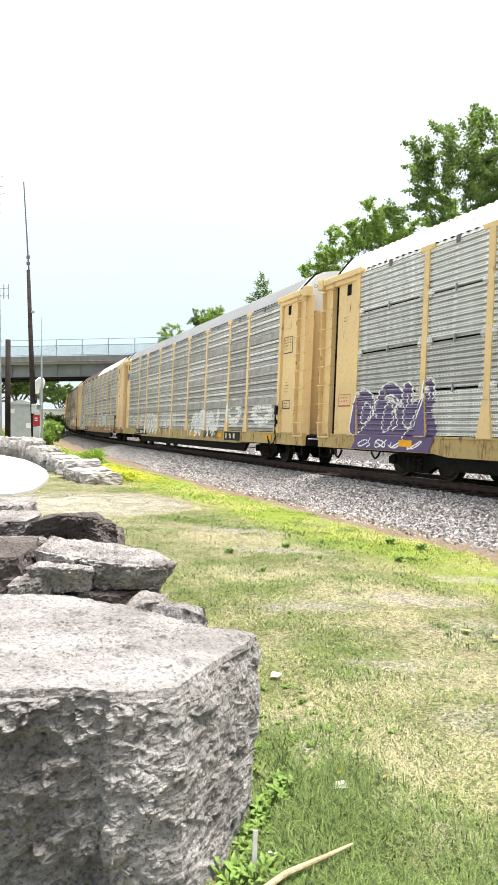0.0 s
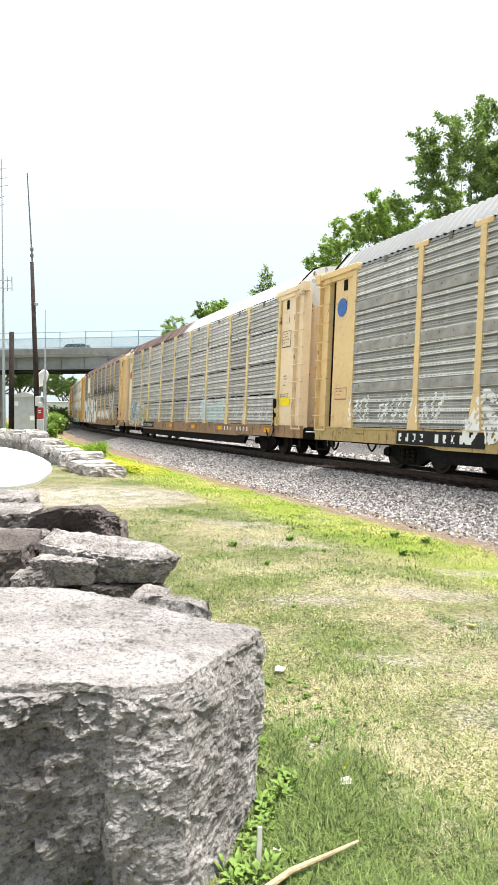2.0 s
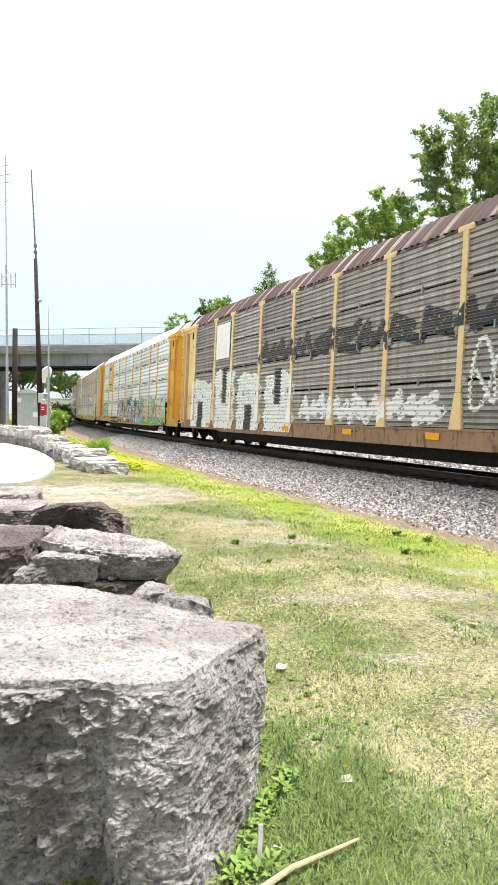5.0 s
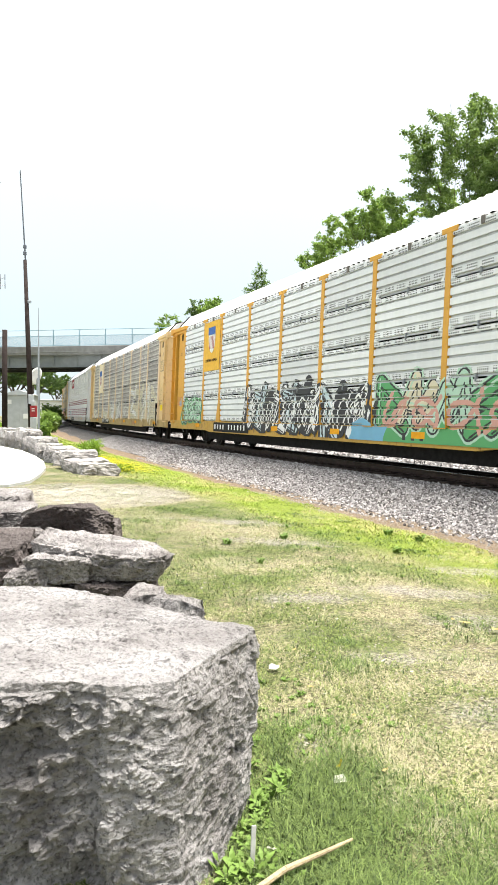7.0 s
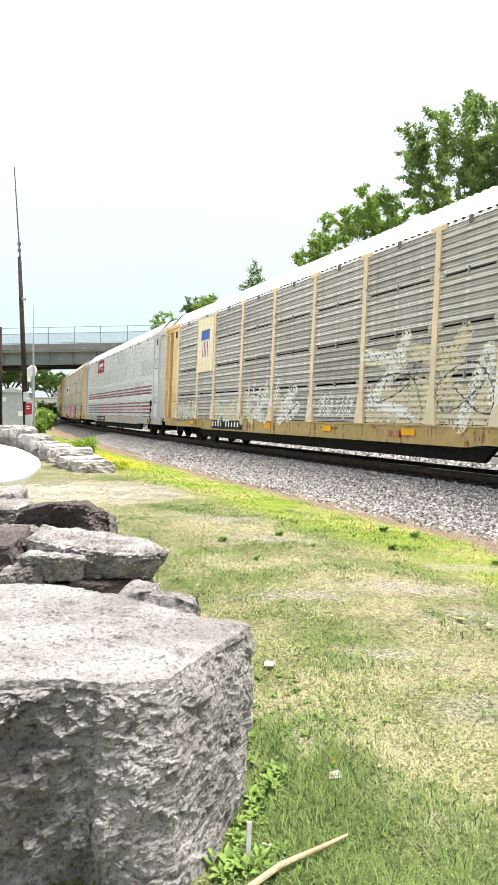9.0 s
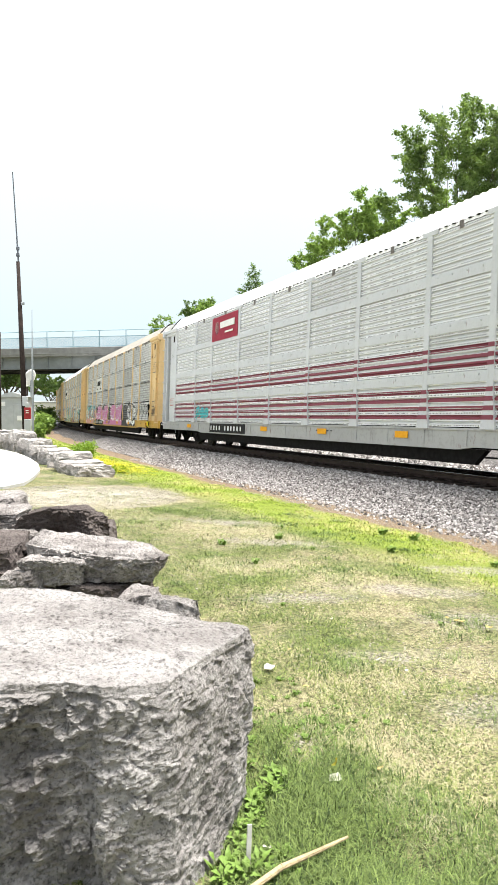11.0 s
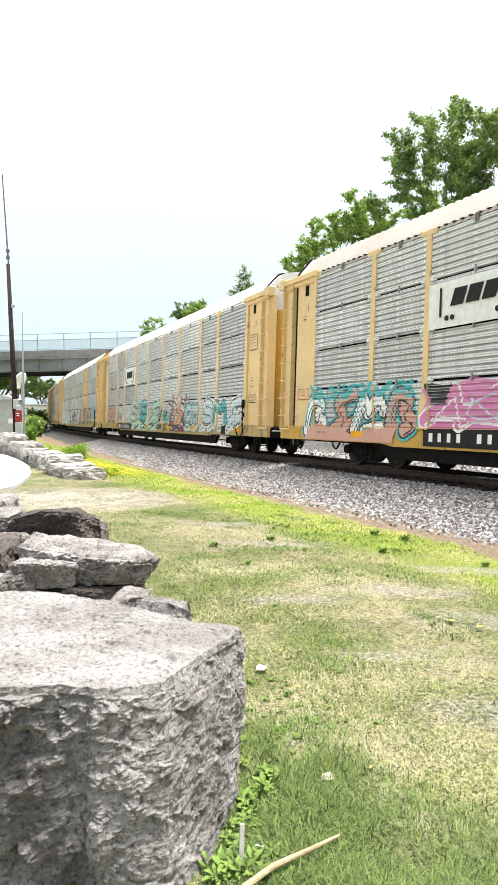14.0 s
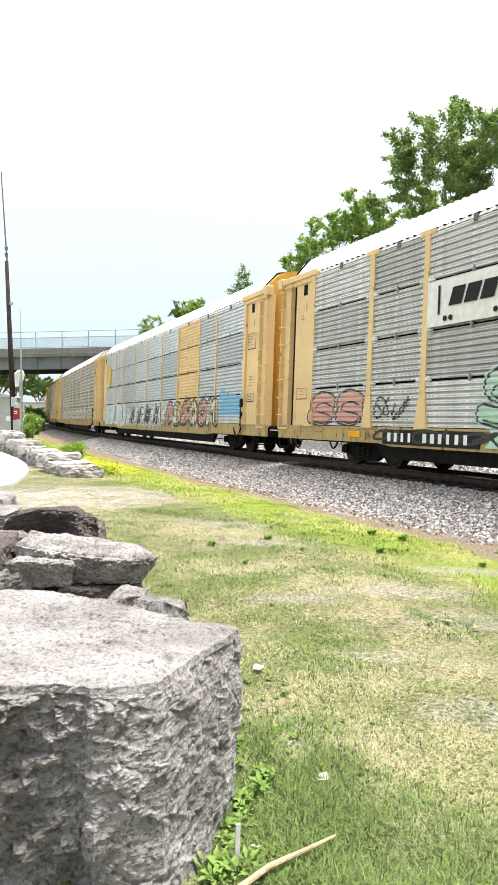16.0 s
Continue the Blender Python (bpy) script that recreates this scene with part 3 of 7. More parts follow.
def roof_z(u):
    v = abs(u)
    if v > 0.66:
        return 5.20 + 0.66 * ((1 - v) / 0.34) ** 0.92
    return 5.86 + 0.10 * (1 - (v / 0.66) ** 2)


@functools.lru_cache(None)
def roof_mesh():
    verts, faces = [], []
    us = [-1.0, -0.985, -0.93, -0.84, -0.74, -0.66, -0.58, -0.3, 0, 0.3, 0.58, 0.66, 0.74, 0.84, 0.93, 0.985, 1.0]
    xs, x, i = [], -HALF + 0.55, 0
    while x < HALF - 0.55:
        for dx, h in ((0.0, 0.0), (0.11, 0.0), (0.145, 0.034), (0.215, 0.034)):
            xs.append((x + dx, h))
        x += 0.25
    n = len(us)
    for x, h in xs:
        for u in us:
            verts.append((x, u * 1.60, roof_z(u) + h * (1.0 if abs(u) < 0.99 else 0.2) - (0.05 if abs(u) > 0.99 else 0)))
    for j in range(len(xs) - 1):
        for i in range(n - 1):
            faces.append((j * n + i, (j + 1) * n + i, (j + 1) * n + i + 1, j * n + i + 1))
    return raw_mesh("roof", verts, faces, [None])


@functools.lru_cache(None)
def eave_strip_mesh():
    """Dark strip under the roof edge with its row of bolts."""
    bm = bmesh.new()
    box(bm, -HALF + 1.0, HALF - 1.0, -0.02, 0.05, 5.16, 5.235)
    for i in range(101):
        px = -HALF + 1.3 + i * 0.25
        box(bm, px - 0.045, px + 0.045, -0.05, -0.015, 5.216, 5.238)
    return mesh_of("eave_strip", bm, None)


@functools.lru_cache(None)
def eave_clip_mesh():
    """Small plate that hangs from the roof edge over the middle of a screen."""
    bm = bmesh.new()
    box(bm, -0.055, 0.055, -0.075, -0.045, 5.06, 5.23, 0.008)
    return mesh_of("eave_clip", bm, None)


@functools.lru_cache(None)
def end_door_mesh(upper):
    """Rounded leaf of the end doors; the upper band is the hood under the roof."""
    verts, faces = [], []
    z0, z1 = (4.72, None) if upper else (0.95, 4.72)
    cols = []
    for i in range(25):
        v = -1 + i / 12
        x = 0.46 * (1 - abs(v) ** 3.2)
        cols.append((x, v * 1.46))
    n = 0
    for x, y in cols:
        top = roof_z(y / 1.6) + 0.015 if z1 is None else z1
        verts += [(x, y, z0), (x, y, top), (-0.5, y, top), (-0.5, y, z0)]
    for i in range(24):
        a = i * 4
        faces += [(a, a + 4, a + 5, a + 1), (a + 1, a + 5, a + 6, a + 2), (a, a + 3, a + 7, a + 4)]
    return raw_mesh("end_door", verts, faces, [None])


@functools.lru_cache(None)
def roof_edge_mesh():
    """Black gasket along the end of the roof."""
    bm = bmesh.new()
    pts = [(-0.2, u * 1.60, roof_z(u) + 0.03) for u in [-1 + i / 12 for i in range(25)]]
    for a, b in zip(pts, pts[1:]):
        k = 0.30 * (1 - abs((a[1] + b[1]) / 3.2))
        rod(bm, (a[0] + k, a[1], a[2]), (b[0] + k, b[1], b[2]), 0.042, None, 6)
    return mesh_of("roof_gasket", bm, None)


@functools.lru_cache(None)
def door_fittings_mesh():
    """Rivets, hatch frame and slot of the end doors."""
    bm = bmesh.new()
    for i in range(9):
        v = -0.8 + i * 0.2
        x = 0.46 * (1 - abs(v) ** 3.2)
        for z in (4.55, 2.6):
            rod(bm, (x - 0.005, v * 1.46, z), (x + 0.018, v * 1.46, z), 0.02, 0.014, 6)
    box(bm, 0.40, 0.47, -0.95, -0.45, 3.02, 3.2, 0.01)
    for y0, y1, z0, z1 in ((-1.0, -0.97, 1.05, 2.2), (-0.45, -0.42, 1.05, 2.2), (-1.0, -0.42, 2.17, 2.2), (-1.0, -0.42, 1.05, 1.08)):
        box(bm, 0.39, 0.455, y0, y1, z0, z1)
    return mesh_of("door_fittings", bm, None)


@functools.lru_cache(None)
def underframe_mesh():
    bm = bmesh.new()
    box(bm, -HALF - 0.1, HALF + 0.1, -0.35, 0.35, 0.55, 0.95, 0.02)
    box(bm, -HALF + 0.1, HALF - 0.1, -1.5, 1.5, 0.86, 0.97)
    for i in range(13):
        px = -9 + i * 1.5
        box(bm, px - 0.05, px + 0.05, -1.45, 1.45, 0.6, 0.9)
    box(bm, -3.0, -1.6, -0.9, -0.4, 0.35, 0.75, 0.05)
    rod(bm, (1.0, -0.8, 0.55), (2.2, -0.8, 0.55), 0.2, None, 10)
    for x in (-HALF, HALF):
        k = 1 if x > 0 else -1
        box(bm, min(x - k * 0.7, x + k * 0.05), max(x - k * 0.7, x + k * 0.05), -1.45, 1.45, 0.62, 0.95, 0.02)
    rod(bm, (-9, -1.2, 0.42), (9, -1.2, 0.42), 0.02, None, 5)
    return mesh_of("underframe", bm, None)


@functools.lru_cache(None)
def coupler_mesh():
    bm = bmesh.new()
    box(bm, 0.0, 0.42, -0.11, 0.11, 0.66, 0.90, 0.03)
    box(bm, 0.36, 0.56, -0.17, 0.12, 0.64, 0.94, 0.04)
    return mesh_of("coupler", bm, None)


@functools.lru_cache(None)
def brake_hose_mesh():
    bm = bmesh.new()
    pts = [(0.0 + 0.55 * k / 8, -0.55, 0.66 - 0.34 * math.sin(math.pi * k / 9)) for k in range(9)]
    for a, b in zip(pts, pts[1:]):
        rod(bm, a, b, 0.03, None, 6)
    return mesh_of("brake_hose", bm, None)


@functools.lru_cache(None)
def step_mesh():
    """Corner step of bent flat bar."""
    bm = bmesh.new()
    for x in (-0.3, 0.26):
        box(bm, x, x + 0.04, -0.03, 0.0, 0.36, 0.8)
    box(bm, -0.3, 0.30, -0.04, 0.02, 0.34, 0.37)
    return mesh_of("corner_step", bm, None)


@functools.lru_cache(None)
def cut_lever_mesh():
    bm = bmesh.new()
    pts = [(0.1, -1.45, 0.82), (0.1, -0.9, 0.82), (0.14, -0.75, 0.62), (0.12, -0.7, 0.42)]
    for a, b in zip(pts, pts[1:]):
        rod(bm, a, b, 0.02, None, 5)
    return mesh_of("uncoupling_lever", bm, None)


@functools.lru_cache(None)
def truck_frame_mesh(side):
    """One cast side frame with spring nest, on the given side."""
    bm = bmesh.new()
    y = side * 1.0
    outline = [(-1.12, 0.48), (-1.12, 0.32), (-0.72, 0.30), (-0.42, 0.14), (0.42, 0.14), (0.72, 0.30), (1.12, 0.32), (1.12, 0.48),
               (0.75, 0.56), (0.4, 0.66), (-0.4, 0.66), (-0.75, 0.56)]
    prism(bm, outline, y - 0.07, y + 0.07)
    for x in (-0.89, 0.89):
        rod(bm, (x, y - 0.13, 0.42), (x, y + 0.13, 0.42), 0.12, None, 10)
    return mesh_of("side_frame", bm, None)


@functools.lru_cache(None)
def spring_mesh():
    """One coil spring, turned as a ribbed column."""
    rings = [(0.085 if i % 2 else 0.06, 0.20 + 0.026 * i) for i in range(13)]
    verts = [(r * math.cos(k * math.tau / 10), r * math.sin(k * math.tau / 10), z) for r, z in rings for k in range(10)]
    faces = [(j * 10 + k, j * 10 + (k + 1) % 10, (j + 1) * 10 + (k + 1) % 10, (j + 1) * 10 + k) for j in range(12) for k in range(10)]
    return raw_mesh("spring", verts, faces + [tuple(range(9, -1, -1)), tuple(range(120, 130))], [None])


@functools.lru_cache(None)
def bolster_mesh():
    bm = bmesh.new()
    box(bm, -0.18, 0.18, -1.02, 1.02, 0.38, 0.62, 0.03)
    return mesh_of("bolster", bm, None)


@functools.lru_cache(None)
def wheelset_mesh():
    bm = bmesh.new()
    rod(bm, (0, -0.95, 0), (0, 0.95, 0), 0.085, None, 10)
    for s in (-1, 1):
        rod(bm, (0, s * 0.70, 0), (0, s * 0.82, 0), 0.415, 0.41, 28)
        rod(bm, (0, s * 0.67, 0), (0, s * 0.705, 0), 0.445, 0.445, 28)
        rod(bm, (0, s * 0.82, 0), (0, s * 0.845, 0), 0.34, 0.30, 20)
        rod(bm, (0, s * 0.84, 0), (0, s * 0.88, 0), 0.15, 0.12, 12)
        for k in range(4):
            a = k * math.pi / 2
            rod(bm, (0.22 * math.cos(a), s * 0.845, 0.22 * math.sin(a)), (0.22 * math.cos(a), s * 0.853, 0.22 * math.sin(a)), 0.035, None, 6)
    return mesh_of("wheelset", bm, None)


@functools.lru_cache(None)
def far_side_mesh():
    """The side turned to the woods: screens and posts in one."""
    bm = bmesh.new()
    for z0, z1 in ROWS_Z:
        box(bm, -HALF + 1.9, HALF - 1.9, FACE - 0.02, FACE + 0.03, z0, z1)
    for p in POSTS:
        box(bm, p - HALF - 0.08, p - HALF + 0.08, FACE - 0.08, FACE + 0.02, 0.98, 5.25)
    for k in (-1, 1):
        box(bm, min(k * (HALF - 1.85), k * HALF), max(k * (HALF - 1.85), k * HALF), FACE, FACE + 0.04, 0.95, 5.2)
    box(bm, -HALF, HALF, FACE - 0.03, FACE + 0.08, 0.6, 1.0)
    bmesh.ops.rotate(bm, cent=(0, 0, 0), matrix=Matrix.Rotation(math.pi, 3, "Z"), verts=bm.verts[:])
    return mesh_of("far_side", bm, None)


def slab_mesh(name, w, h, d=0.008):
    bm = bmesh.new()
    box(bm, -w / 2, w / 2, -d, 0, -h / 2, h / 2)
    return mesh_of(name, bm, None)


def disc_mesh(w, h):
    bm = bmesh.new()
    prism(bm, [(w / 2 * math.cos(k * math.tau / 28), h / 2 * math.sin(k * math.tau / 28)) for k in range(28)], -0.012, 0.0)
    return mesh_of("emblem_disc", bm, None)


def slant_mesh(w, h):
    """A leaning block."""
    bm = bmesh.new()
    lean = 0.18 * w
    prism(bm, [(-w / 2 - lean, -h / 2), (w / 2 - lean, -h / 2), (w / 2 + lean, h / 2), (-w / 2 + lean, h / 2)], -0.012, 0.0)
    return mesh_of("emblem_block", bm, None)


WHEELSETS = []
CARS = []


def build_truck(car, x):
    truck = new("truck")
    truck.parent = car
    truck.matrix_basis = pose(x, 0, 0)
    for side in (-1, 1):
        piece("side_frame", truck_frame_mesh(side), M_BLACK, truck)
        for sx in (-0.2, 0.0, 0.2):
            piece("spring", spring_mesh(), M_WHEEL, truck, pose(sx, side * 1.09, 0))
    piece("bolster", bolster_mesh(), M_BLACK, truck)
    for dx in (-0.89, 0.89):
        ws = piece("wheelset", wheelset_mesh(), M_WHEEL, truck, pose(dx, 0, 0.415), "dark steel wheels on an axle")
        WHEELSETS.append((ws, dx))


def car_surface(x, z, fold="narrow"):
    """Height of the near car side over its base plane, and a key for the kind of surface."""
    if z < 1.0:
        return -0.056, 9
    for i, p in enumerate(POSTS):
        d = abs(x + HALF - p)
        if z < 1.75:
            k = (z - 0.98) / 0.77
            if d < 0.20 - 0.10 * k:
                return -0.102 + 0.032 * k, 1
        elif d < 0.093:
            return -0.067, 1
    if abs(x) > HALF - 1.82:
        return (0.006, 2) if abs(x) < HALF - 0.64 else (-0.09, 3)
    return -wave_y(z, fold), 0


class Canvas:
    """Paint on the side of a car, kept as runs of small cells that follow its relief."""

    def __init__(self, x0, x1, z0, z1, cell=0.0182):
        self.cell, self.x0, self.z0 = cell, x0, z0
        self.nx, self.nz = int((x1 - x0) / cell), int((z1 - z0) / cell)
        self.grid = np.zeros((self.nz, self.nx), np.int16)
        self.X = x0 + (np.arange(self.nx) + 0.5) * cell
        self.Z = (z0 + (np.arange(self.nz) + 0.5) * cell)[:, None]

    def stroke(self, pts, r, ink, over=None):
        for (ax, az), (bx, bz) in zip(pts, pts[1:]):
            i0, i1 = (max(0, int((v - self.x0) / self.cell)) for v in (min(ax, bx) - r, max(ax, bx) + r + self.cell))
            j0, j1 = (max(0, int((v - self.z0) / self.cell)) for v in (min(az, bz) - r, max(az, bz) + r + self.cell))
            X, Z, g = self.X[i0:i1], self.Z[j0:j1], self.grid[j0:j1, i0:i1]
            dx, dz = bx - ax, bz - az
            ll = dx * dx + dz * dz + 1e-9
            k = np.clip(((X - ax) * dx + (Z - az) * dz) / ll, 0, 1)
            hit = (X - ax - k * dx) ** 2 + (Z - az - k * dz) ** 2 < r * r
            if over is not None:
                hit &= g == over
            g[hit] = ink

    def blob(self, x, z, rx, rz, ink, power=2.0):
        hit = np.abs((self.X - x) / rx) ** power + np.abs((self.Z - z) / rz) ** power < 1
        self.grid[hit] = ink

    def outline(self, ink, r=1, inks=None):
        """Draw a rim round all that is painted in the given inks."""
        g = np.isin(self.grid, inks) if inks else self.grid > 0
        wide = g.copy()
        for _ in range(r):
            w = wide.copy()
            w[1:] |= wide[:-1]
            w[:-1] |= wide[1:]
            w[:, 1:] |= wide[:, :-1]
            w[:, :-1] |= wide[:, 1:]
            wide = w
        self.grid[wide & ~g & (self.grid == 0)] = ink

    def speckle(self, rng, share):
        """Worn-through spots."""
        coarse = rng.random((self.nz // 3 + 1, self.nx // 3 + 1)) < share
        self.grid[np.kron(coarse, np.ones((3, 3), bool))[: self.nz, : self.nx]] = 0

    def mesh(self, name, inks, fold):
        verts, faces, slots = [], [], []
        c = self.cell
        for j in range(self.nz):
            za, zb = self.z0 + j * c, self.z0 + (j + 1) * c
            row = self.grid[j]
            if not row.any():
                continue
            kinds = np.array([car_surface(x, za + c / 2)[1] for x in self.X])
            key = row.astype(np.int32) * 16 + kinds
            edges = np.flatnonzero(np.diff(key)) + 1
            starts = np.concatenate([[0], edges])
            ends = np.concatenate([edges, [self.nx]])
            for a, b in zip(starts, ends):
                if row[a] == 0:
                    continue
                xa, xb = self.x0 + a * c, self.x0 + b * c
                mid = (xa + xb) / 2
                ya = FACE + car_surface(mid, za, fold)[0] - 0.005
                yb = FACE + car_surface(mid, zb, fold)[0] - 0.005
                n = len(verts)
                verts += [(xa, ya, za), (xb, ya, za), (xb, yb, zb), (xa, yb, zb)]
                faces.append((n, n + 1, n + 2, n + 3))
                slots.append(int(row[a]) - 1)
        me = raw_mesh(name, verts, faces, inks)
        me.polygons.foreach_set("material_index", slots)
        return me


def spray(name, color):
    m = Nodes("spray_" + name, 0.6)
    c = m.coords()
    col = m.mix(m.ramp(m.noise(c, 3.0, 5.0), 0.3, 0.75, 0.0, 0.5), color, tuple(v * 0.72 + 0.02 for v in color))
    return m.done(col)


INK = {k: spray(k, v) for k, v in dict(
    white=(0.82, 0.82, 0.82), black=(0.02, 0.02, 0.025), purple=(0.10, 0.065, 0.19), pink=(0.62, 0.20, 0.42), teal=(0.05, 0.42, 0.46),
    green=(0.09, 0.36, 0.13), mint=(0.45, 0.66, 0.52), orange=(0.62, 0.25, 0.12), blue=(0.17, 0.42, 0.62), red=(0.45, 0.10, 0.09),
    cream=(0.68, 0.62, 0.46), salmon=(0.62, 0.33, 0.27), yellow=(0.75, 0.50, 0.03), ice=(0.55, 0.66, 0.70), maroon=(0.22, 0.035, 0.06)).items()}


# strokes of made-up letter shapes in a unit square
ROUND_SHAPES = [
    [[(0.85, 0.8), (0.5, 1.0), (0.15, 0.8), (0.2, 0.55), (0.8, 0.45), (0.85, 0.2), (0.5, 0.0), (0.1, 0.15)]],
    [[(0.5, 1.0), (0.12, 0.75), (0.1, 0.3), (0.5, 0.0), (0.9, 0.3), (0.88, 0.75), (0.5, 1.0)]],
    [[(0.1, 0.0), (0.3, 0.95), (0.85, 0.75), (0.5, 0.45), (0.95, 0.2), (0.6, 0.0)]],
    [[(0.1, 0.95), (0.1, 0.3), (0.45, 0.0), (0.85, 0.25), (0.88, 1.0)]],
    [[(0.0, 0.1), (0.3, 1.0), (0.55, 0.35), (0.75, 0.9), (1.0, 0.55)], [(0.4, 0.0), (0.95, 0.1)]],
    [[(0.95, 0.95), (0.2, 0.75), (0.75, 0.4), (0.15, 0.0)], [(0.5, 0.0), (1.0, 0.25)]],
    [[(0.05, 0.0), (0.1, 1.0), (0.5, 0.45), (0.85, 1.0), (0.95, 0.0)]],
]
SHARP_SHAPES = [
    [[(-0.1, 0.2), (0.35, 1.15), (0.5, 0.1), (0.95, 0.9)], [(0.1, 0.5), (1.1, 0.35)]],
    [[(0.0, 1.0), (0.9, 0.85), (0.1, 0.2), (1.1, 0.0)], [(0.5, 0.5), (1.0, 1.2)]],
    [[(0.1, -0.1), (0.2, 1.1), (0.85, 0.6), (0.3, 0.4), (1.05, -0.05)]],
    [[(0.9, 1.1), (0.1, 0.65), (0.8, 0.5), (0.0, 0.0)], [(0.6, 0.1), (1.15, 0.5)]],
    [[(0.0, 0.0), (0.3, 0.9), (0.5, 0.3), (0.75, 1.15), (1.0, 0.0)]],
]


def rounded(pts, steps=3):
    """The same stroke with its corners cut off."""
    for _ in range(steps - 1):
        out = [pts[0]]
        for (ax, az), (bx, bz) in zip(pts, pts[1:]):
            out += [(ax * 0.75 + bx * 0.25, az * 0.75 + bz * 0.25), (ax * 0.25 + bx * 0.75, az * 0.25 + bz * 0.75)]
        pts = out + [pts[-1]]
    return pts


def throw_up(cv, rng, x0, x1, z0, z1, fill, rim, count, accent=0, fat=0.16, spiked=False):
    """A row of fat outlined letter shapes that spell nothing."""
    w, h = (x1 - x0) / count, z1 - z0
    r = min(fat, w * 0.17, h * 0.17)
    halo = min(0.05, r * 0.4)
    order = [(i * 5 + int(rng.integers(0, 3))) % 7 for i in range(count)]
    drawn = []
    for i in range(count):
        shapes = SHARP_SHAPES if spiked else ROUND_SHAPES
        lean, grow, drop = rng.uniform(-0.1, 0.14) * h, rng.uniform(0.92, 1.1), rng.uniform(-0.06, 0.06) * h
        strokes = []
        for line in shapes[order[i] % len(shapes)]:
            pts = [(x0 + (i + 0.04 + 0.92 * px) * w + lean * (pz - 0.5), z0 + r + drop + (h - 2 * r) * (0.5 + (pz - 0.5) * grow)) for px, pz in line]
            strokes.append(pts if spiked else rounded(pts))
        drawn.append((strokes, fill[i % len(fill)]))
    if rim and accent:
        # wide backing behind the whole word
        for strokes, _ in drawn:
            for pts in strokes:
                cv.stroke(pts, r + 2.1 * halo, accent)
    for strokes, ink in drawn:
        if rim:
            for pts in strokes:
                cv.stroke(pts, r + halo, rim)
        for pts in strokes:
            cv.stroke(pts, r, ink)
        if rim:
            for pts in strokes:
                cv.stroke([(x + r * 0.15, z - r * 0.75) for x, z in pts], 0.022, rim, over=ink)
        if accent:
            for pts in strokes:
                cv.stroke([(x - r * 0.3, z + r * 0.45) for x, z in pts[: max(2, len(pts) // 2)]], 0.026, accent, over=ink)


def scrawl(cv, rng, x0, x1, z0, z1, ink, count, r=0.03):
    """Thin looping tag strokes."""
    w = (x1 - x0) / count
    for i in range(count):
        cx = x0 + (i + 0.5) * w
        pts, a = [], rng.uniform(0, 6)
        for k in range(7):
            a += rng.uniform(0.7, 1.9)
            pts.append((cx + w * 0.45 * math.cos(a), (z0 + z1) / 2 + (z1 - z0) * 0.5 * math.sin(a * 1.3)))
        cv.stroke(rounded(pts), r, ink)


def stencil(cv, rng, x0, x1, z0, z1, ink, framed):
    """A block of fine print, in a thin frame or free."""
    if framed:
        for a, b in (((x0, z0), (x1, z0)), ((x1, z0), (x1, z1)), ((x1, z1), (x0, z1)), ((x0, z1), (x0, z0))):
            cv.stroke([a, b], 0.012, ink)
    z = z1 - 0.08
    while z > z0 + 0.05:
        bars(cv, rng, x0 + 0.07, x1 - 0.07 - rng.uniform(0, 0.15), z, 0.045, ink, 5)
        z -= 0.095


def bars(cv, rng, x0, x1, z, h, ink, count):
    """A line of lettering too fine to read."""
    w = (x1 - x0) / count
    for i in range(count):
        if count > 8 and i == 4:
            continue
        a = x0 + i * w
        k = rng.uniform(0.36, 0.5)
        cv.grid[(np.abs(cv.Z - z) < h * 0.36) & (cv.X > a) & (cv.X < a + w * k)] = ink


def car_paint(cv, rng, art):
    """Lay the listed paint on the canvas; inks are numbered in the order of first use."""
    names = []

    def ink(n):
        if n not in names:
            names.append(n)
        return names.index(n) + 1

    for kind, *a in art:
        if kind in ("puffs", "spikes"):
            x0, x1, z0, z1, fill, rim, count, accent = a
            throw_up(cv, rng, x0, x1, z0, z1, [ink(f) for f in fill], ink(rim) if rim else 0, count, ink(accent) if accent else 0, spiked=kind == "spikes")
        elif kind == "scrawl":
            x0, x1, z0, z1, name, count, r = a
            scrawl(cv, rng, x0, x1, z0, z1, ink(name), count, r)
        elif kind == "bars":
            x0, x1, z, h, name, count = a
            bars(cv, rng, x0, x1, z, h, ink(name), count)
        elif kind == "field":
            x0, x1, z0, z1, name = a
            top = z1 + 0.10 * np.sin(cv.X * 2.1) + 0.05 * np.sin(cv.X * 5.3)
            cv.grid[(cv.Z > z0) & (cv.Z < top) & (cv.X > x0 + 0.1 * np.sin(cv.Z * 9)) & (cv.X < x1 + 0.1 * np.sin(cv.Z * 7))] = ink(name)
        elif kind == "stripe":
            x0, x1, z0, z1, name = a
            cv.grid[(cv.Z > z0) & (cv.Z < z1) & (cv.X > x0) & (cv.X < x1)] = ink(name)
        elif kind == "drip":
            x0, x1, z0, z1, name, count = a
            for i in range(count):
                px = rng.uniform(x0, x1)
                cv.stroke([(px, z1), (px + 0.02, z1 - rng.uniform(0.3, 1.0) * (z1 - z0))], 0.025, ink(name))
        elif kind == "print":
            x0, x1, z0, z1, name, framed = a
            stencil(cv, rng, x0, x1, z0, z1, ink(name), framed)
        elif kind == "worn":
            cv.speckle(rng, a[0])
    return [INK[n] for n in names]


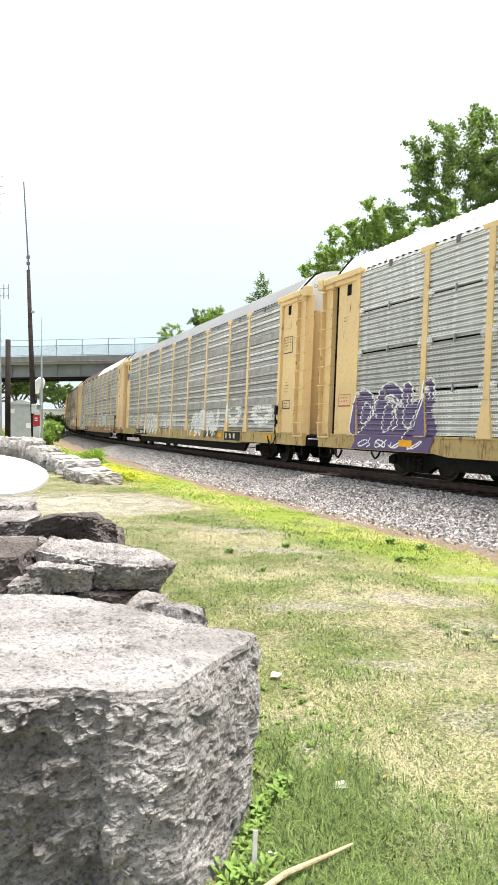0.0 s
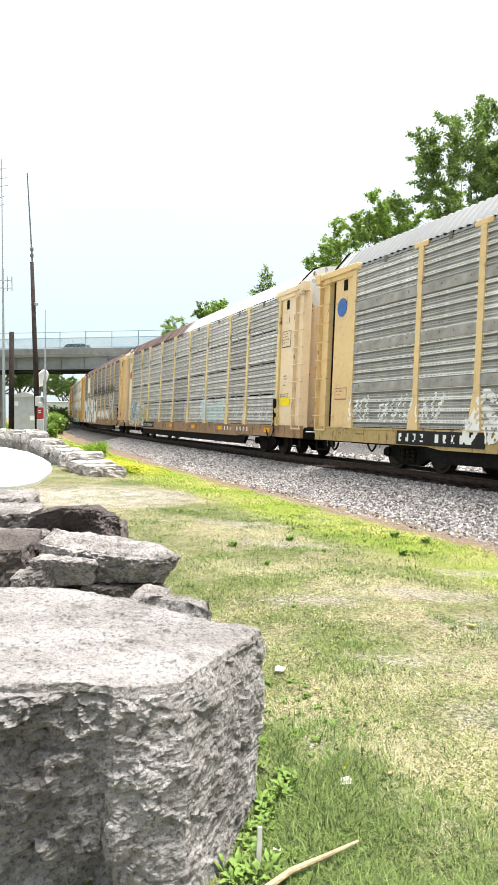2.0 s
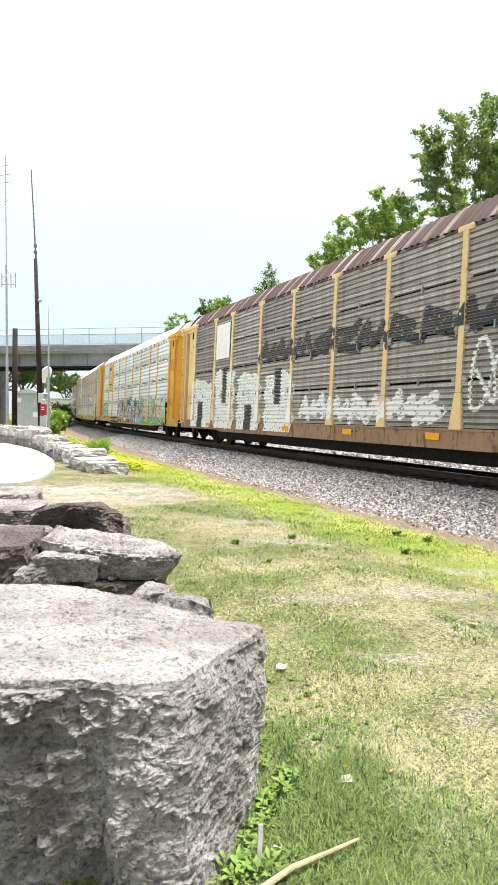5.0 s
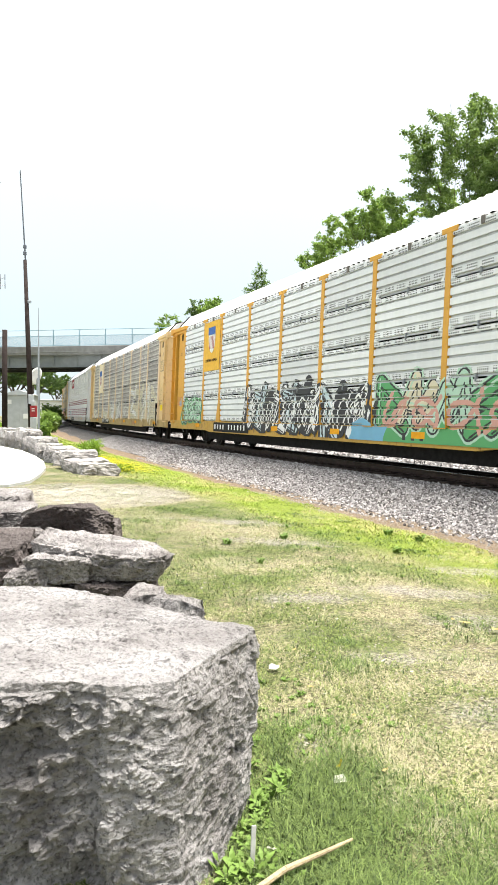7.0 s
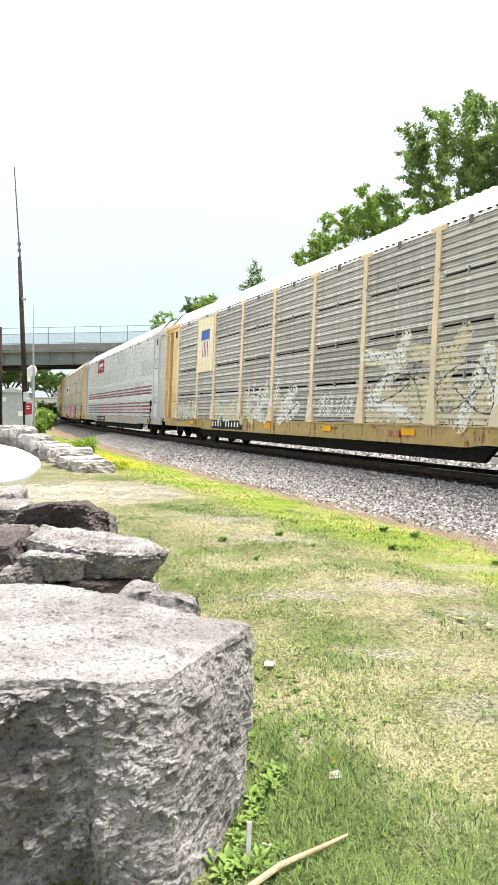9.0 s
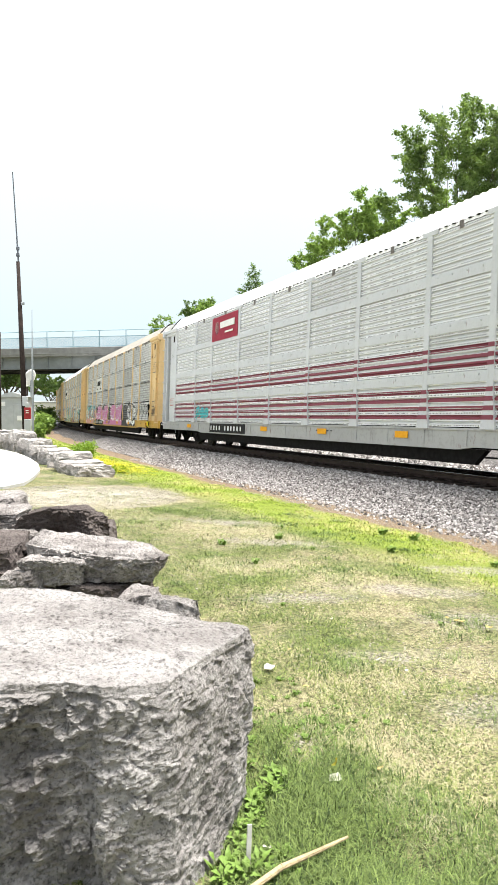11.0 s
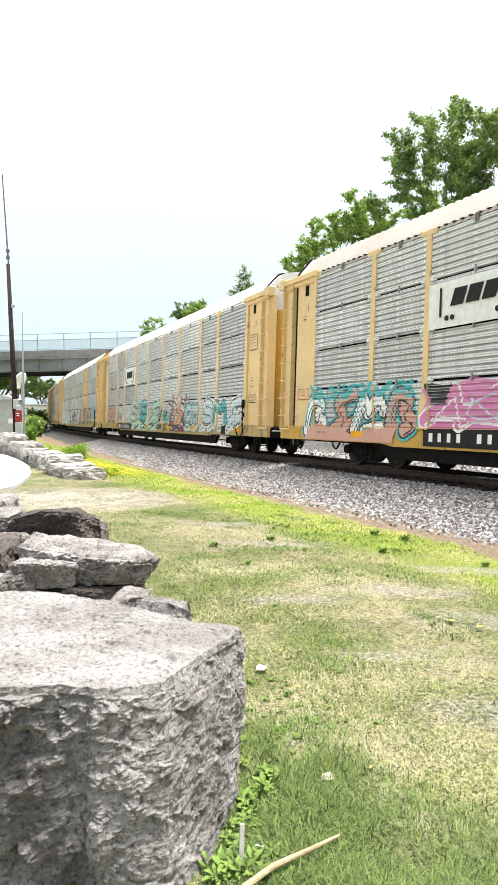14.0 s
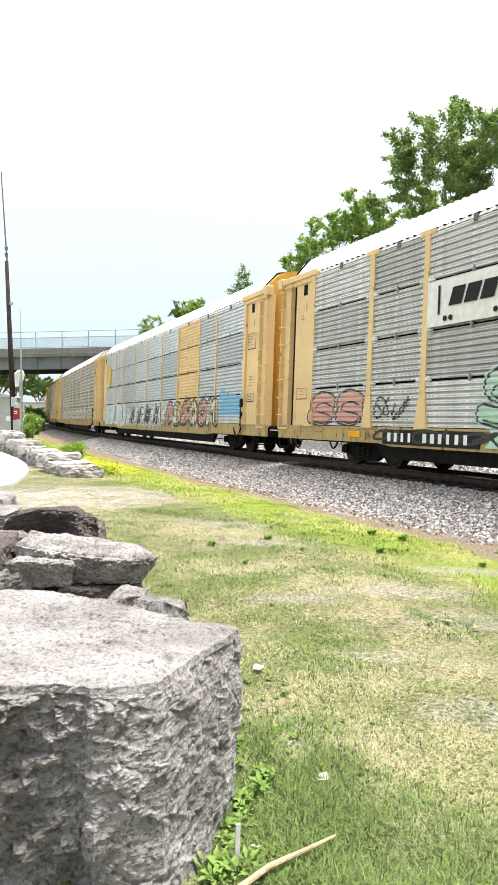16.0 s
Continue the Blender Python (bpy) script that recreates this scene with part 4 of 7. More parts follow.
def build_car(k, label, screen, post, sill, roof, ends, hood, art, plates=(), style="posts", ladder=None, belted=False):
    rng = np.random.default_rng(100 + k)
    car = thing("autorack_railcar", label, "railcar", "railcars of the passing train")
    CARS.append((car, k))
    ladder = ladder or post
    fold = "broad" if screen is SILVER else "narrow"
    side = new("near_side")
    side.parent = car
    # screens, posts and their fittings
    edges = [p - HALF for p in POSTS]
    for b, (x0, x1) in enumerate(zip(edges, edges[1:])):
        w = round(x1 - x0 - 0.15, 3)
        piece("eave_clip", eave_clip_mesh(), M_CLIP, side, pose((x0 + x1) / 2, FACE, 0))
        for row in range(4):
            z0, z1 = ROWS_Z[row]
            wide = style == "wide" and b == 6
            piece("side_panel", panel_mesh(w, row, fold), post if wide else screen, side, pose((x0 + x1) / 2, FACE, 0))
            if row and belted:
                piece("belt", belt_mesh(w), M_BELT if k != 6 else post, side, pose((x0 + x1) / 2, FACE, z0))
            elif row:
                piece("strap", bracket_mesh(), M_STEEL, side, pose((x0 + x1) / 2, FACE - 0.02, z0 - 0.02))
    for i, x in enumerate(edges):
        if style == "posts" or i in (0, len(edges) - 1):
            piece("post", post_mesh(), post, side, pose(x, FACE, 0))
            for row in range(1, 4):
                for hx in (-0.155, 0.155):
                    if (i == 0 and hx < 0) or (i == len(edges) - 1 and hx > 0):
                        continue
                    piece("hinge_plate", hinge_mesh(), screen, side, pose(x + hx, FACE, ROWS_Z[row][0] - 0.02))
        else:
            piece("post", slim_post_mesh(), post, side, pose(x, FACE, 0))
    piece("side_sill", sill_mesh(), sill, side, pose(0, FACE, 0))
    piece("shade_skirt", shade_skirt_mesh(), M_BLACK, side, pose(0, FACE, 0))
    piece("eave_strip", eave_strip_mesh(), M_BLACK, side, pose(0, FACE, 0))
    piece("slit_shade_sheet", slab_back_mesh(), M_BLACK, side, pose(0, FACE + 0.06, 0))
    piece("far_side", far_side_mesh(), screen, car)
    piece("roof", roof_mesh(), roof, car)
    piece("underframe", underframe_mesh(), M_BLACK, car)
    for sgn in (1, -1):
        end = new("car_end")
        end.parent = car
        end.matrix_basis = pose(0, 0, 0) if sgn > 0 else Matrix.Rotation(math.pi, 4, "Z")
        x = HALF
        piece("end_door", end_door_mesh(False), ends, end, pose(x - 0.62, 0, 0))
        piece("end_hood", end_door_mesh(True), hood, end, pose(x - 0.62, 0, 0))
        piece("roof_gasket", roof_edge_mesh(), M_BLACK, end, pose(x - 0.5, 0, 0))
        piece("door_fittings", door_fittings_mesh(), M_BLACK if sgn > 0 else ends, end, pose(x - 0.62, 0, 0))
        piece("coupler", coupler_mesh(), M_BLACK, end, pose(x, 0, 0))
        piece("brake_hose", brake_hose_mesh(), M_BLACK, end, pose(x, 0, 0))
        piece("uncoupling_lever", cut_lever_mesh(), M_STEEL, end, pose(x, 0, 0))
        if sgn > 0 and hood in (ROOF_WHITE, ROOF_FLAKED):
            piece("lettering", letters_mesh("EXCESS HEIGHT CAR", 0.13), M_BLACK, end, Matrix.Translation((x - 0.16, -0.66, 5.40)) @ pose(0, 0, 0, 0, 0, -13) @ pose(0, 0, 0, 90, 0, 90), "black stencilled words")
        if sgn > 0:
            piece("hand_brake", brake_chain_mesh(), M_BLACK, side, pose(x - 1.85, FACE, 0), "dark hanging hand-brake chain")
        # corner fittings on the near side; the other end is the mirror image
        y = FACE
        piece("end_panel", end_panel_mesh(), ladder, side, pose(sgn * (x - 1.33), y + 0.03, 0))
        piece("ladder", ladder_mesh(), ladder, side, pose(sgn * (x - 0.32), y, 0))
        for r in range(8):
            piece("rung", rung_mesh(), ladder, side, pose(sgn * (x - 0.32), y - 0.02, 1.3 + r * 0.52))
        piece("eave_beam", eave_beam_mesh(), ladder, side, pose(sgn * (x - 1.0), y, 0) if sgn > 0 else Matrix.Translation((-(x - 1.0), y, 0)) @ Matrix.Diagonal((-1, 1, 1, 1)))
        piece("corner_step", step_mesh(), M_BLACK, side, pose(sgn * (x - 0.34), y + 0.02, 0))
        build_truck(car, sgn * (x - 3.9))
        piece("vent_slot", vent_mesh(), M_BLACK, side, pose(sgn * (x - 1.35), y + 0.004, 4.86))
    for name, cx, cz, w, h, mat in plates:
        y = FACE + (0.006 if abs(cx) > HALF - 1.85 else -0.072 if cz > 1.0 else -0.052)
        if name == "slogan":
            piece("lettering", letters_mesh("BUILDING AMERICA", h), mat, side, pose(cx, y - 0.02, cz) @ pose(0, 0, 0, 90, 0, 0), "black painted words")
            continue
        if name == "emblem_shield":
            piece(name, shield_mesh(), mat, side, pose(cx, y - 0.014, cz) @ Matrix.Diagonal((w / 0.92, 1, h / 1.2, 1)))
            for i in range(4):
                piece("emblem_stripe", slab_mesh("emblem_stripe", 0.07 * w, 0.5 * h, 0.004), M_RED, side, pose(cx - 0.3 * w + 0.2 * w * i, y - 0.027, cz - 0.1 * h))
            continue
        y -= 0.03 if name in ("emblem_band", "emblem_bar", "emblem_block", "emblem_dot") else -0.012 if name == "number_board" else 0.0
        piece(name, disc_mesh(w, h) if name in ("emblem_disc", "emblem_dot") else slant_mesh(w, h) if name == "emblem_block" else slab_mesh(name, w, h, 0.012), mat, side, pose(cx, y, cz))
    art = list(art) + [("print", 12.1, 12.75, 3.5, 4.0, "black", True), ("print", 12.15, 12.6, 4.15, 4.35, "black", False), ("print", 12.2, 12.7, 2.2, 2.65, "black", False),
                       ("print", 12.15, 12.7, 1.75, 2.0, "black", True), ("print", -12.8, -12.2, 1.75, 2.05, "red", True), ("print", -12.75, -12.3, 3.9, 4.2, "black", False),
                       ("print", 9.6, 10.2, 0.70, 0.92, "black", False), ("print", -11.6, -10.9, 0.70, 0.92, "black", False), ("print", 2.0, 3.2, 0.72, 0.92, "black", False)]
    if art:
        cv = Canvas(-13.75, 13.75, 0.64, 5.1)
        inks = car_paint(cv, rng, art)
        ob = new("graffiti", cv.mesh("graffiti", inks, fold))
        ob.parent = side
        tagged(ob, "sprayed paint in rounded shapes")
    return car


@functools.lru_cache(None)
def slim_post_mesh():
    bm = bmesh.new()
    box(bm, -0.045, 0.045, -0.06, 0.05, 0.98, 5.2, 0.006)
    return mesh_of("post", bm, None)


@functools.lru_cache(None)
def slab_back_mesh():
    """Black sheet added behind the screens; it stands for the shaded inside seen through the slits."""
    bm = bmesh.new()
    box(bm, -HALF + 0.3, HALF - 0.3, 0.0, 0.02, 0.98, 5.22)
    return mesh_of("slit_shade_sheet", bm, None)


@functools.lru_cache(None)
def vent_mesh():
    bm = bmesh.new()
    box(bm, -0.10, 0.10, -0.006, 0.0, -0.17, 0.12)
    return mesh_of("vent_slot", bm, None)


@functools.lru_cache(None)
def letters_mesh(text, size):
    curve = bpy.data.curves.new("lettering", "FONT")
    curve.body, curve.size, curve.align_x, curve.extrude = text, size, "CENTER", 0.002
    ob = bpy.data.objects.new("lettering", curve)
    me = bpy.data.meshes.new_from_object(ob)
    bpy.data.objects.remove(ob)
    me.materials.clear()
    me.materials.append(None)
    return me


@functools.lru_cache(None)
def brake_chain_mesh():
    """Hand-brake chain that hangs down the last post and under the sill."""
    bm = bmesh.new()
    pts = [(0.0, -0.14, 1.75 - 0.1 * i) for i in range(9)] + [(0.0 - 0.09 * i, -0.10, 0.86 - 0.30 * math.sin(math.pi * i / 8)) for i in range(9)]
    for i, (a, b) in enumerate(zip(pts, pts[1:])):
        rod(bm, a, b, 0.028 if i % 2 else 0.018, None, 5)
    box(bm, -0.09, 0.09, -0.16, -0.09, 1.55, 1.85, 0.03)
    box(bm, -0.06, 0.10, -0.15, -0.09, 1.25, 1.4, 0.03)
    return mesh_of("hand_brake", bm, None)


@functools.lru_cache(None)
def shield_mesh():
    bm = bmesh.new()
    top = [(-0.45, 0.52), (-0.25, 0.58), (0, 0.52), (0.25, 0.58), (0.45, 0.52)]
    low = [(0.46, 0.1), (0.40, -0.3), (0.2, -0.52), (0, -0.62), (-0.2, -0.52), (-0.40, -0.3), (-0.46, 0.1)]
    prism(bm, (top + low)[::-1], -0.012, 0.0)
    return mesh_of("emblem_shield", bm, None)


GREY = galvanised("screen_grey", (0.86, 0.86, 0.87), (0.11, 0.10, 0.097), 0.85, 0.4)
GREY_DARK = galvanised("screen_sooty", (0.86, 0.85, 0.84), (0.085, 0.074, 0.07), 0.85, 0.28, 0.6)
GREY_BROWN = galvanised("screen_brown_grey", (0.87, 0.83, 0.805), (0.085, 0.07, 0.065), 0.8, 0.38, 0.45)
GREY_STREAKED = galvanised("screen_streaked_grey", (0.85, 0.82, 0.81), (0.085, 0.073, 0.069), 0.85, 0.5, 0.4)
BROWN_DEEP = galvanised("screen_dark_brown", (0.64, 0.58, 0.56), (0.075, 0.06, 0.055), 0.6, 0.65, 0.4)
SILVER = galvanised("screen_silver", (0.86, 0.875, 0.89), (0.33, 0.345, 0.36), 0.95, 0.16, broad=True, groove_shade=0.7)
WHITE_SCREEN = galvanised("screen_white", (0.86, 0.86, 0.88), (0.40, 0.40, 0.41), 0.9, 0.22, 0.2, groove_shade=0.5)
BLUE_GREY = galvanised("screen_pale_blue", (0.72, 0.76, 0.80), (0.20, 0.205, 0.215), 0.5, 0.35, groove_shade=0.6)
CREAM = paint("cream_yellow_paint", (0.76, 0.545, 0.275), 0.6, 0.24)
CREAM_RUST = paint("rusting_cream_paint", (0.72, 0.55, 0.26), 0.6, 0.42)
PALE_CREAM = paint("pale_cream_paint", (0.80, 0.63, 0.43), 0.5, 0.28)
YELLOW = paint("yellow_paint", (0.72, 0.44, 0.07), 0.4, 0.05)
ORANGE_Y = paint("orange_yellow_paint", (0.70, 0.36, 0.045), 0.45, 0.08)
SILVER_PAINT = paint("silver_grey_paint", (0.62, 0.63, 0.66), 0.4, 0.06)
SILL_CREAM = paint("grimy_cream_sill", (0.46, 0.33, 0.13), 1.0, 0.5)
SILL_BROWN = paint("rusty_brown_sill", (0.32, 0.19, 0.10), 0.9, 0.6)
SILL_YELLOW = paint("yellow_sill", (0.58, 0.35, 0.06), 0.9, 0.3)
SILL_GREY = paint("grey_sill", (0.42, 0.42, 0.42), 0.8, 0.2)
ROOF_WHITE = paint("white_roof_paint", (0.80, 0.80, 0.79), 0.25, 0.0, 0.6)
ROOF_FLAKED = paint("flaking_white_roof", (0.80, 0.79, 0.78), 0.4, 0.42, 0.6)
ROOF_GALV = paint("galvanised_roof", (0.22, 0.225, 0.23), 0.35, 0.0, 0.5)
ROOF_CREAM = paint("cream_roof_paint", (0.36, 0.33, 0.29), 0.3, 0.0, 0.6)


def rust_roof_mat(name, half=False):
    m = Nodes(name, 0.85)
    c = m.coords()
    x, y, z = m.xyz(c)
    odd = m.noise(m.scaled(c, 0.9, 0.0, 0.0), 1.0, 2.0)
    band = m.math("MULTIPLY", m.math("LESS_THAN", m.math("FRACT", m.math("MULTIPLY", x, 1.333)), 0.33), m.ramp(odd, 0.46, 0.54))
    n = m.noise(m.scaled(c, 3.0, 0.8, 0.8), 1.0, 6.0, 0.65)
    rust = m.mix(m.ramp(n, 0.3, 0.7), (0.035, 0.017, 0.015), (0.085, 0.044, 0.037))
    pale = m.mix(m.ramp(n, 0.35, 0.66), (0.34, 0.30, 0.28), (0.13, 0.075, 0.062))
    col = m.mix(band, rust, pale)
    if half:
        # the sheets of one half still have their zinc
        col = m.mix(m.ramp(m.math("ADD", x, m.math("MULTIPLY", n, 3.0)), 1.0, 2.6), col, (0.58, 0.57, 0.56))
    m.bump(m.noise(c, 25.0, 4.0), 0.3, 0.01)
    return m.done(col)


ROOF_RUST = rust_roof_mat("rust_striped_roof")
ROOF_HALF_RUST = rust_roof_mat("half_rusted_roof", True)
MARK_BLACK = plain("marking_black", (0.02, 0.02, 0.02), 0.6, 0.0, 0.3)
MARK_ORANGE = plain("marking_orange", (0.78, 0.36, 0.02), 0.6, 0.0, 0.15)
MARK_YELLOW = plain("marking_yellow", (0.80, 0.62, 0.02), 0.6, 0.0, 0.15)
MARK_WHITE = plain("marking_white", (0.74, 0.74, 0.72), 0.6, 0.0, 0.12)
MARK_BLUE = plain("marking_blue", (0.06, 0.14, 0.40), 0.6, 0.0, 0.2)
MARK_CREAM = plain("marking_cream", (0.78, 0.68, 0.48), 0.6, 0.0, 0.15)
MARK_GOLD = plain("marking_gold", (0.72, 0.42, 0.06), 0.6, 0.0, 0.12)


M_MAROON = plain("maroon_paint", (0.30, 0.035, 0.06), 0.6, 0.0, 0.15, 4.0)


def sill_tags():
    """Reflective patches along the sill, clear of the number boards."""
    return [("reflector", x, 0.82, 0.5, 0.15, MARK_ORANGE) for x in (-12.2, -9.6, -1.6, 2.4, 6.2, 11.2)]


def build_train():
    # 0
    build_car(0, "grey autorack railcar, cream posts, purple sprayed paint, flaking white roof",
              GREY, CREAM, SILL_CREAM, ROOF_FLAKED, CREAM, ROOF_WHITE,
              [("puffs", -12.0, -8.7, 0.9, 2.2, ["purple"], "white", 3, None), ("field", -11.9, -8.6, 0.64, 1.8, "purple"),
               ("scrawl", -11.7, -8.9, 0.95, 2.0, "white", 3, 0.02), ("scrawl", -11.7, -8.9, 0.68, 0.92, "white", 4, 0.016)],
              sill_tags())
    # 1
    build_car(1, "sooty grey autorack railcar with cream posts, faded white sprayed paint",
              GREY_DARK, CREAM, SILL_CREAM, ROOF_GALV, CREAM, ROOF_WHITE,
              [("puffs", -7.0, -4.3, 0.9, 1.85, ["white"], None, 5, None), ("drip", -7.0, 2.0, 0.64, 1.2, "white", 22), ("scrawl", -7.4, -4.0, 0.7, 1.4, "white", 5, 0.06),
               ("scrawl", -3.6, -0.6, 1.05, 1.85, "white", 7, 0.035), ("puffs", 2.0, 6.0, 0.75, 1.9, ["white"], None, 3, None), ("field", 2.6, 5.4, 1.0, 1.75, "white"),
               ("puffs", 6.7, 8.6, 1.1, 2.15, ["white"], None, 1, None), ("puffs", 9.4, 11.6, 1.1, 2.1, ["white"], None, 1, None),
               ("scrawl", -11.9, -11.0, 1.1, 1.9, "white", 2, 0.03), ("scrawl", -10.6, -8.0, 1.1, 1.8, "white", 5, 0.03),
               ("scrawl", 4.0, 6.0, 0.70, 0.98, "black", 3, 0.035), ("bars", -9.6, -6.9, 0.80, 0.24, "white", 10), ("bars", 6.9, 8.2, 0.8, 0.26, "cream", 3), ("worn", 0.16)],
              [("number_board", -8.2, 0.80, 3.0, 0.32, MARK_BLACK), ("emblem_disc", -12.6, 4.25, 0.5, 0.5, MARK_BLUE), ("number_board", 7.6, 0.80, 1.7, 0.32, MARK_BLACK)] + sill_tags()[3:], belted=True)
    # 2
    build_car(2, "grey autorack railcar, rusty striped roof, rusting cream posts, blue paint",
              GREY_STREAKED, CREAM_RUST, SILL_BROWN, ROOF_HALF_RUST, PALE_CREAM, ROOF_FLAKED,
              [("spikes", -12.0, -8.2, 1.0, 2.0, ["ice", "blue", "white", "ice"], "black", 5, "white"), ("scrawl", -12.2, -8.0, 0.68, 1.1, "white", 5, 0.045),
               ("scrawl", -8.1, -7.0, 1.1, 1.9, "yellow", 2, 0.05), ("scrawl", -6.6, -4.0, 1.1, 1.9, "white", 5, 0.02), ("field", 3.4, 6.6, 1.1, 1.9, "ice"),
               ("scrawl", 0.6, 3.6, 1.05, 1.8, "white", 4, 0.025), ("scrawl", 7.2, 11.3, 1.1, 1.6, "white", 7, 0.02),
               ("bars", -8.3, -5.6, 0.8, 0.22, "white", 11), ("bars", 6.4, 9.6, 0.82, 0.2, "white", 9), ("worn", 0.22)],
              [("number_board", -7.0, 0.80, 3.0, 0.32, MARK_BLACK), ("emblem_disc", -12.5, 3.9, 0.5, 0.5, M_RED), ("placard", 12.5, 1.75, 0.7, 0.26, MARK_YELLOW), ("placard", -12.5, 1.5, 0.6, 0.25, MARK_YELLOW)] + sill_tags(),
              ladder=PALE_CREAM)
    # 3
    build_car(3, "brown-grey autorack railcar, rusty roof, large white sprayed shapes",
              BROWN_DEEP, CREAM, SILL_BROWN, ROOF_RUST, YELLOW, ROOF_FLAKED,
              [("field", -12.2, -9.3, 0.7, 2.7, "white"), ("field", -8.9, -6.6, 0.7, 3.0, "white"), ("field", -6.2, -3.9, 0.7, 2.7, "white"), ("field", -3.5, -1.2, 0.7, 2.6, "white"), ("stripe", -11.2, -10.5, 0.7, 1.8, "black"), ("stripe", -8.0, -7.5, 1.7, 3.1, "black"), ("stripe", -5.4, -4.7, 0.7, 1.6, "black"), ("stripe", -2.7, -2.2, 1.6, 2.8, "black"), ("drip", -12.0, -1.5, 0.64, 1.4, "white", 16),
               ("spikes", -0.6, 6.4, 1.05, 1.8, ["white"], None, 7, None), ("scrawl", 7.2, 9.4, 1.1, 3.0, "white", 2, 0.05),
               ("spikes", -4.0, 9.5, 2.9, 3.7, ["black"], None, 10, None), ("worn", 0.07)],
              [("placard", -8.0, 4.2, 1.6, 1.4, MARK_WHITE), ("emblem_disc", 12.5, 1.4, 0.35, 0.35, M_RED)] + sill_tags())
    # 4
    build_car(4, "silver autorack railcar, orange posts, white roof, green sprayed paint",
              SILVER, ORANGE_Y, SILL_YELLOW, ROOF_WHITE, ORANGE_Y, ROOF_WHITE,
              [("field", 4.6, 11.0, 0.64, 1.75, "green"), ("spikes", 4.4, 11.4, 0.85, 2.1, ["green", "cream", "mint"], "black", 6, "mint"), ("scrawl", 4.6, 10.8, 0.9, 1.8, "salmon", 5, 0.06),
               ("spikes", -4.2, 4.0, 0.7, 2.0, ["white", "ice", "black"], "black", 10, "black"), ("scrawl", -4.4, 4.6, 0.66, 2.0, "black", 13, 0.05), ("scrawl", -4.0, 4.0, 0.75, 1.9, "white", 10, 0.03), ("field", 3.2, 4.9, 0.64, 1.05, "blue"),
               ("puffs", -11.8, -9.2, 0.9, 2.05, ["mint"], "black", 3, "green"), ("scrawl", -12.6, -12.0, 1.6, 2.0, "blue", 2, 0.03), ("bars", -7.4, -4.0, 0.78, 0.26, "white", 11),
               ("bars", 5.6, 6.6, 0.78, 0.24, "black", 3)],
              [("emblem_plate", -8.02, 4.05, 1.86, 2.0, MARK_GOLD), ("emblem_shield", -8.02, 4.3, 0.8, 1.05, MARK_WHITE), ("emblem_band", -8.02, 4.66, 0.8, 0.3, MARK_BLUE), ("slogan", -8.02, 3.42, 1.5, 0.16, MARK_BLACK),
               ("number_board", -5.7, 0.78, 3.7, 0.36, MARK_BLACK)] + sill_tags())
    # 5
    build_car(5, "brown-grey autorack railcar, cream posts, white roof, pale sprayed paint",
              GREY_BROWN, PALE_CREAM, SILL_CREAM, ROOF_WHITE, CREAM, ROOF_WHITE,
              [("puffs", -12.0, -8.8, 0.95, 1.75, ["cream"], "white", 5, "black"), ("puffs", -7.0, -4.2, 0.95, 1.6, ["cream"], "white", 4, None), ("spikes", -4.0, 0.4, 0.9, 2.0, ["cream", "white"], None, 4, "black"),
               ("scrawl", -3.6, 0.2, 1.2, 2.4, "white", 4, 0.04), ("scrawl", 1.2, 3.8, 1.05, 1.8, "white", 5, 0.035),
               ("field", 4.4, 12.0, 0.98, 1.95, "cream"), ("spikes", 4.2, 11.8, 1.0, 2.75, ["white", "cream"], "cream", 4, None), ("scrawl", 4.4, 11.6, 1.1, 2.6, "black", 3, 0.016), ("worn", 0.2), ("bars", -6.9, -4.0, 0.8, 0.24, "white", 10),
               ("bars", 5.4, 6.4, 0.78, 0.24, "red", 3)],
              [("emblem_plate", -8.02, 4.0, 1.86, 2.2, MARK_CREAM), ("emblem_shield", -8.02, 3.95, 0.95, 1.3, MARK_WHITE), ("emblem_band", -8.02, 4.4, 0.95, 0.4, MARK_BLUE),
               ("number_board", -5.4, 0.78, 3.2, 0.32, MARK_BLACK), ("placard", 12.6, 1.62, 0.46, 0.3, MARK_YELLOW)] + sill_tags(), ladder=CREAM)
    # 6
    stripes = [("stripe", -11.8, 11.8, z - 0.045, z + 0.045, "maroon") for z in (2.62, 2.44, 2.27, 1.76, 1.58, 1.40, 1.22)]
    build_car(6, "white autorack railcar with red stripes and a red emblem board",
              WHITE_SCREEN, SILVER_PAINT, SILL_GREY, ROOF_WHITE, SILVER_PAINT, ROOF_WHITE,
              stripes + [("puffs", -8.8, -7.1, 1.15, 1.65, ["teal"], None, 3, None), ("bars", -6.8, -3.4, 0.78, 0.24, "white", 11), ("scrawl", -8.8, -7.2, 1.1, 1.6, "teal", 3, 0.035)],
              [("emblem_board", -5.55, 4.62, 2.72, 0.92, M_MAROON), ("emblem_bar", -5.2, 4.72, 1.5, 0.24, MARK_WHITE), ("emblem_bar", -5.0, 4.42, 0.8, 0.07, MARK_WHITE), ("emblem_disc", -6.35, 4.65, 0.42, 0.5, MARK_WHITE),
               ("number_board", -5.1, 0.78, 3.7, 0.34, MARK_BLACK)] + sill_tags(), belted=True)
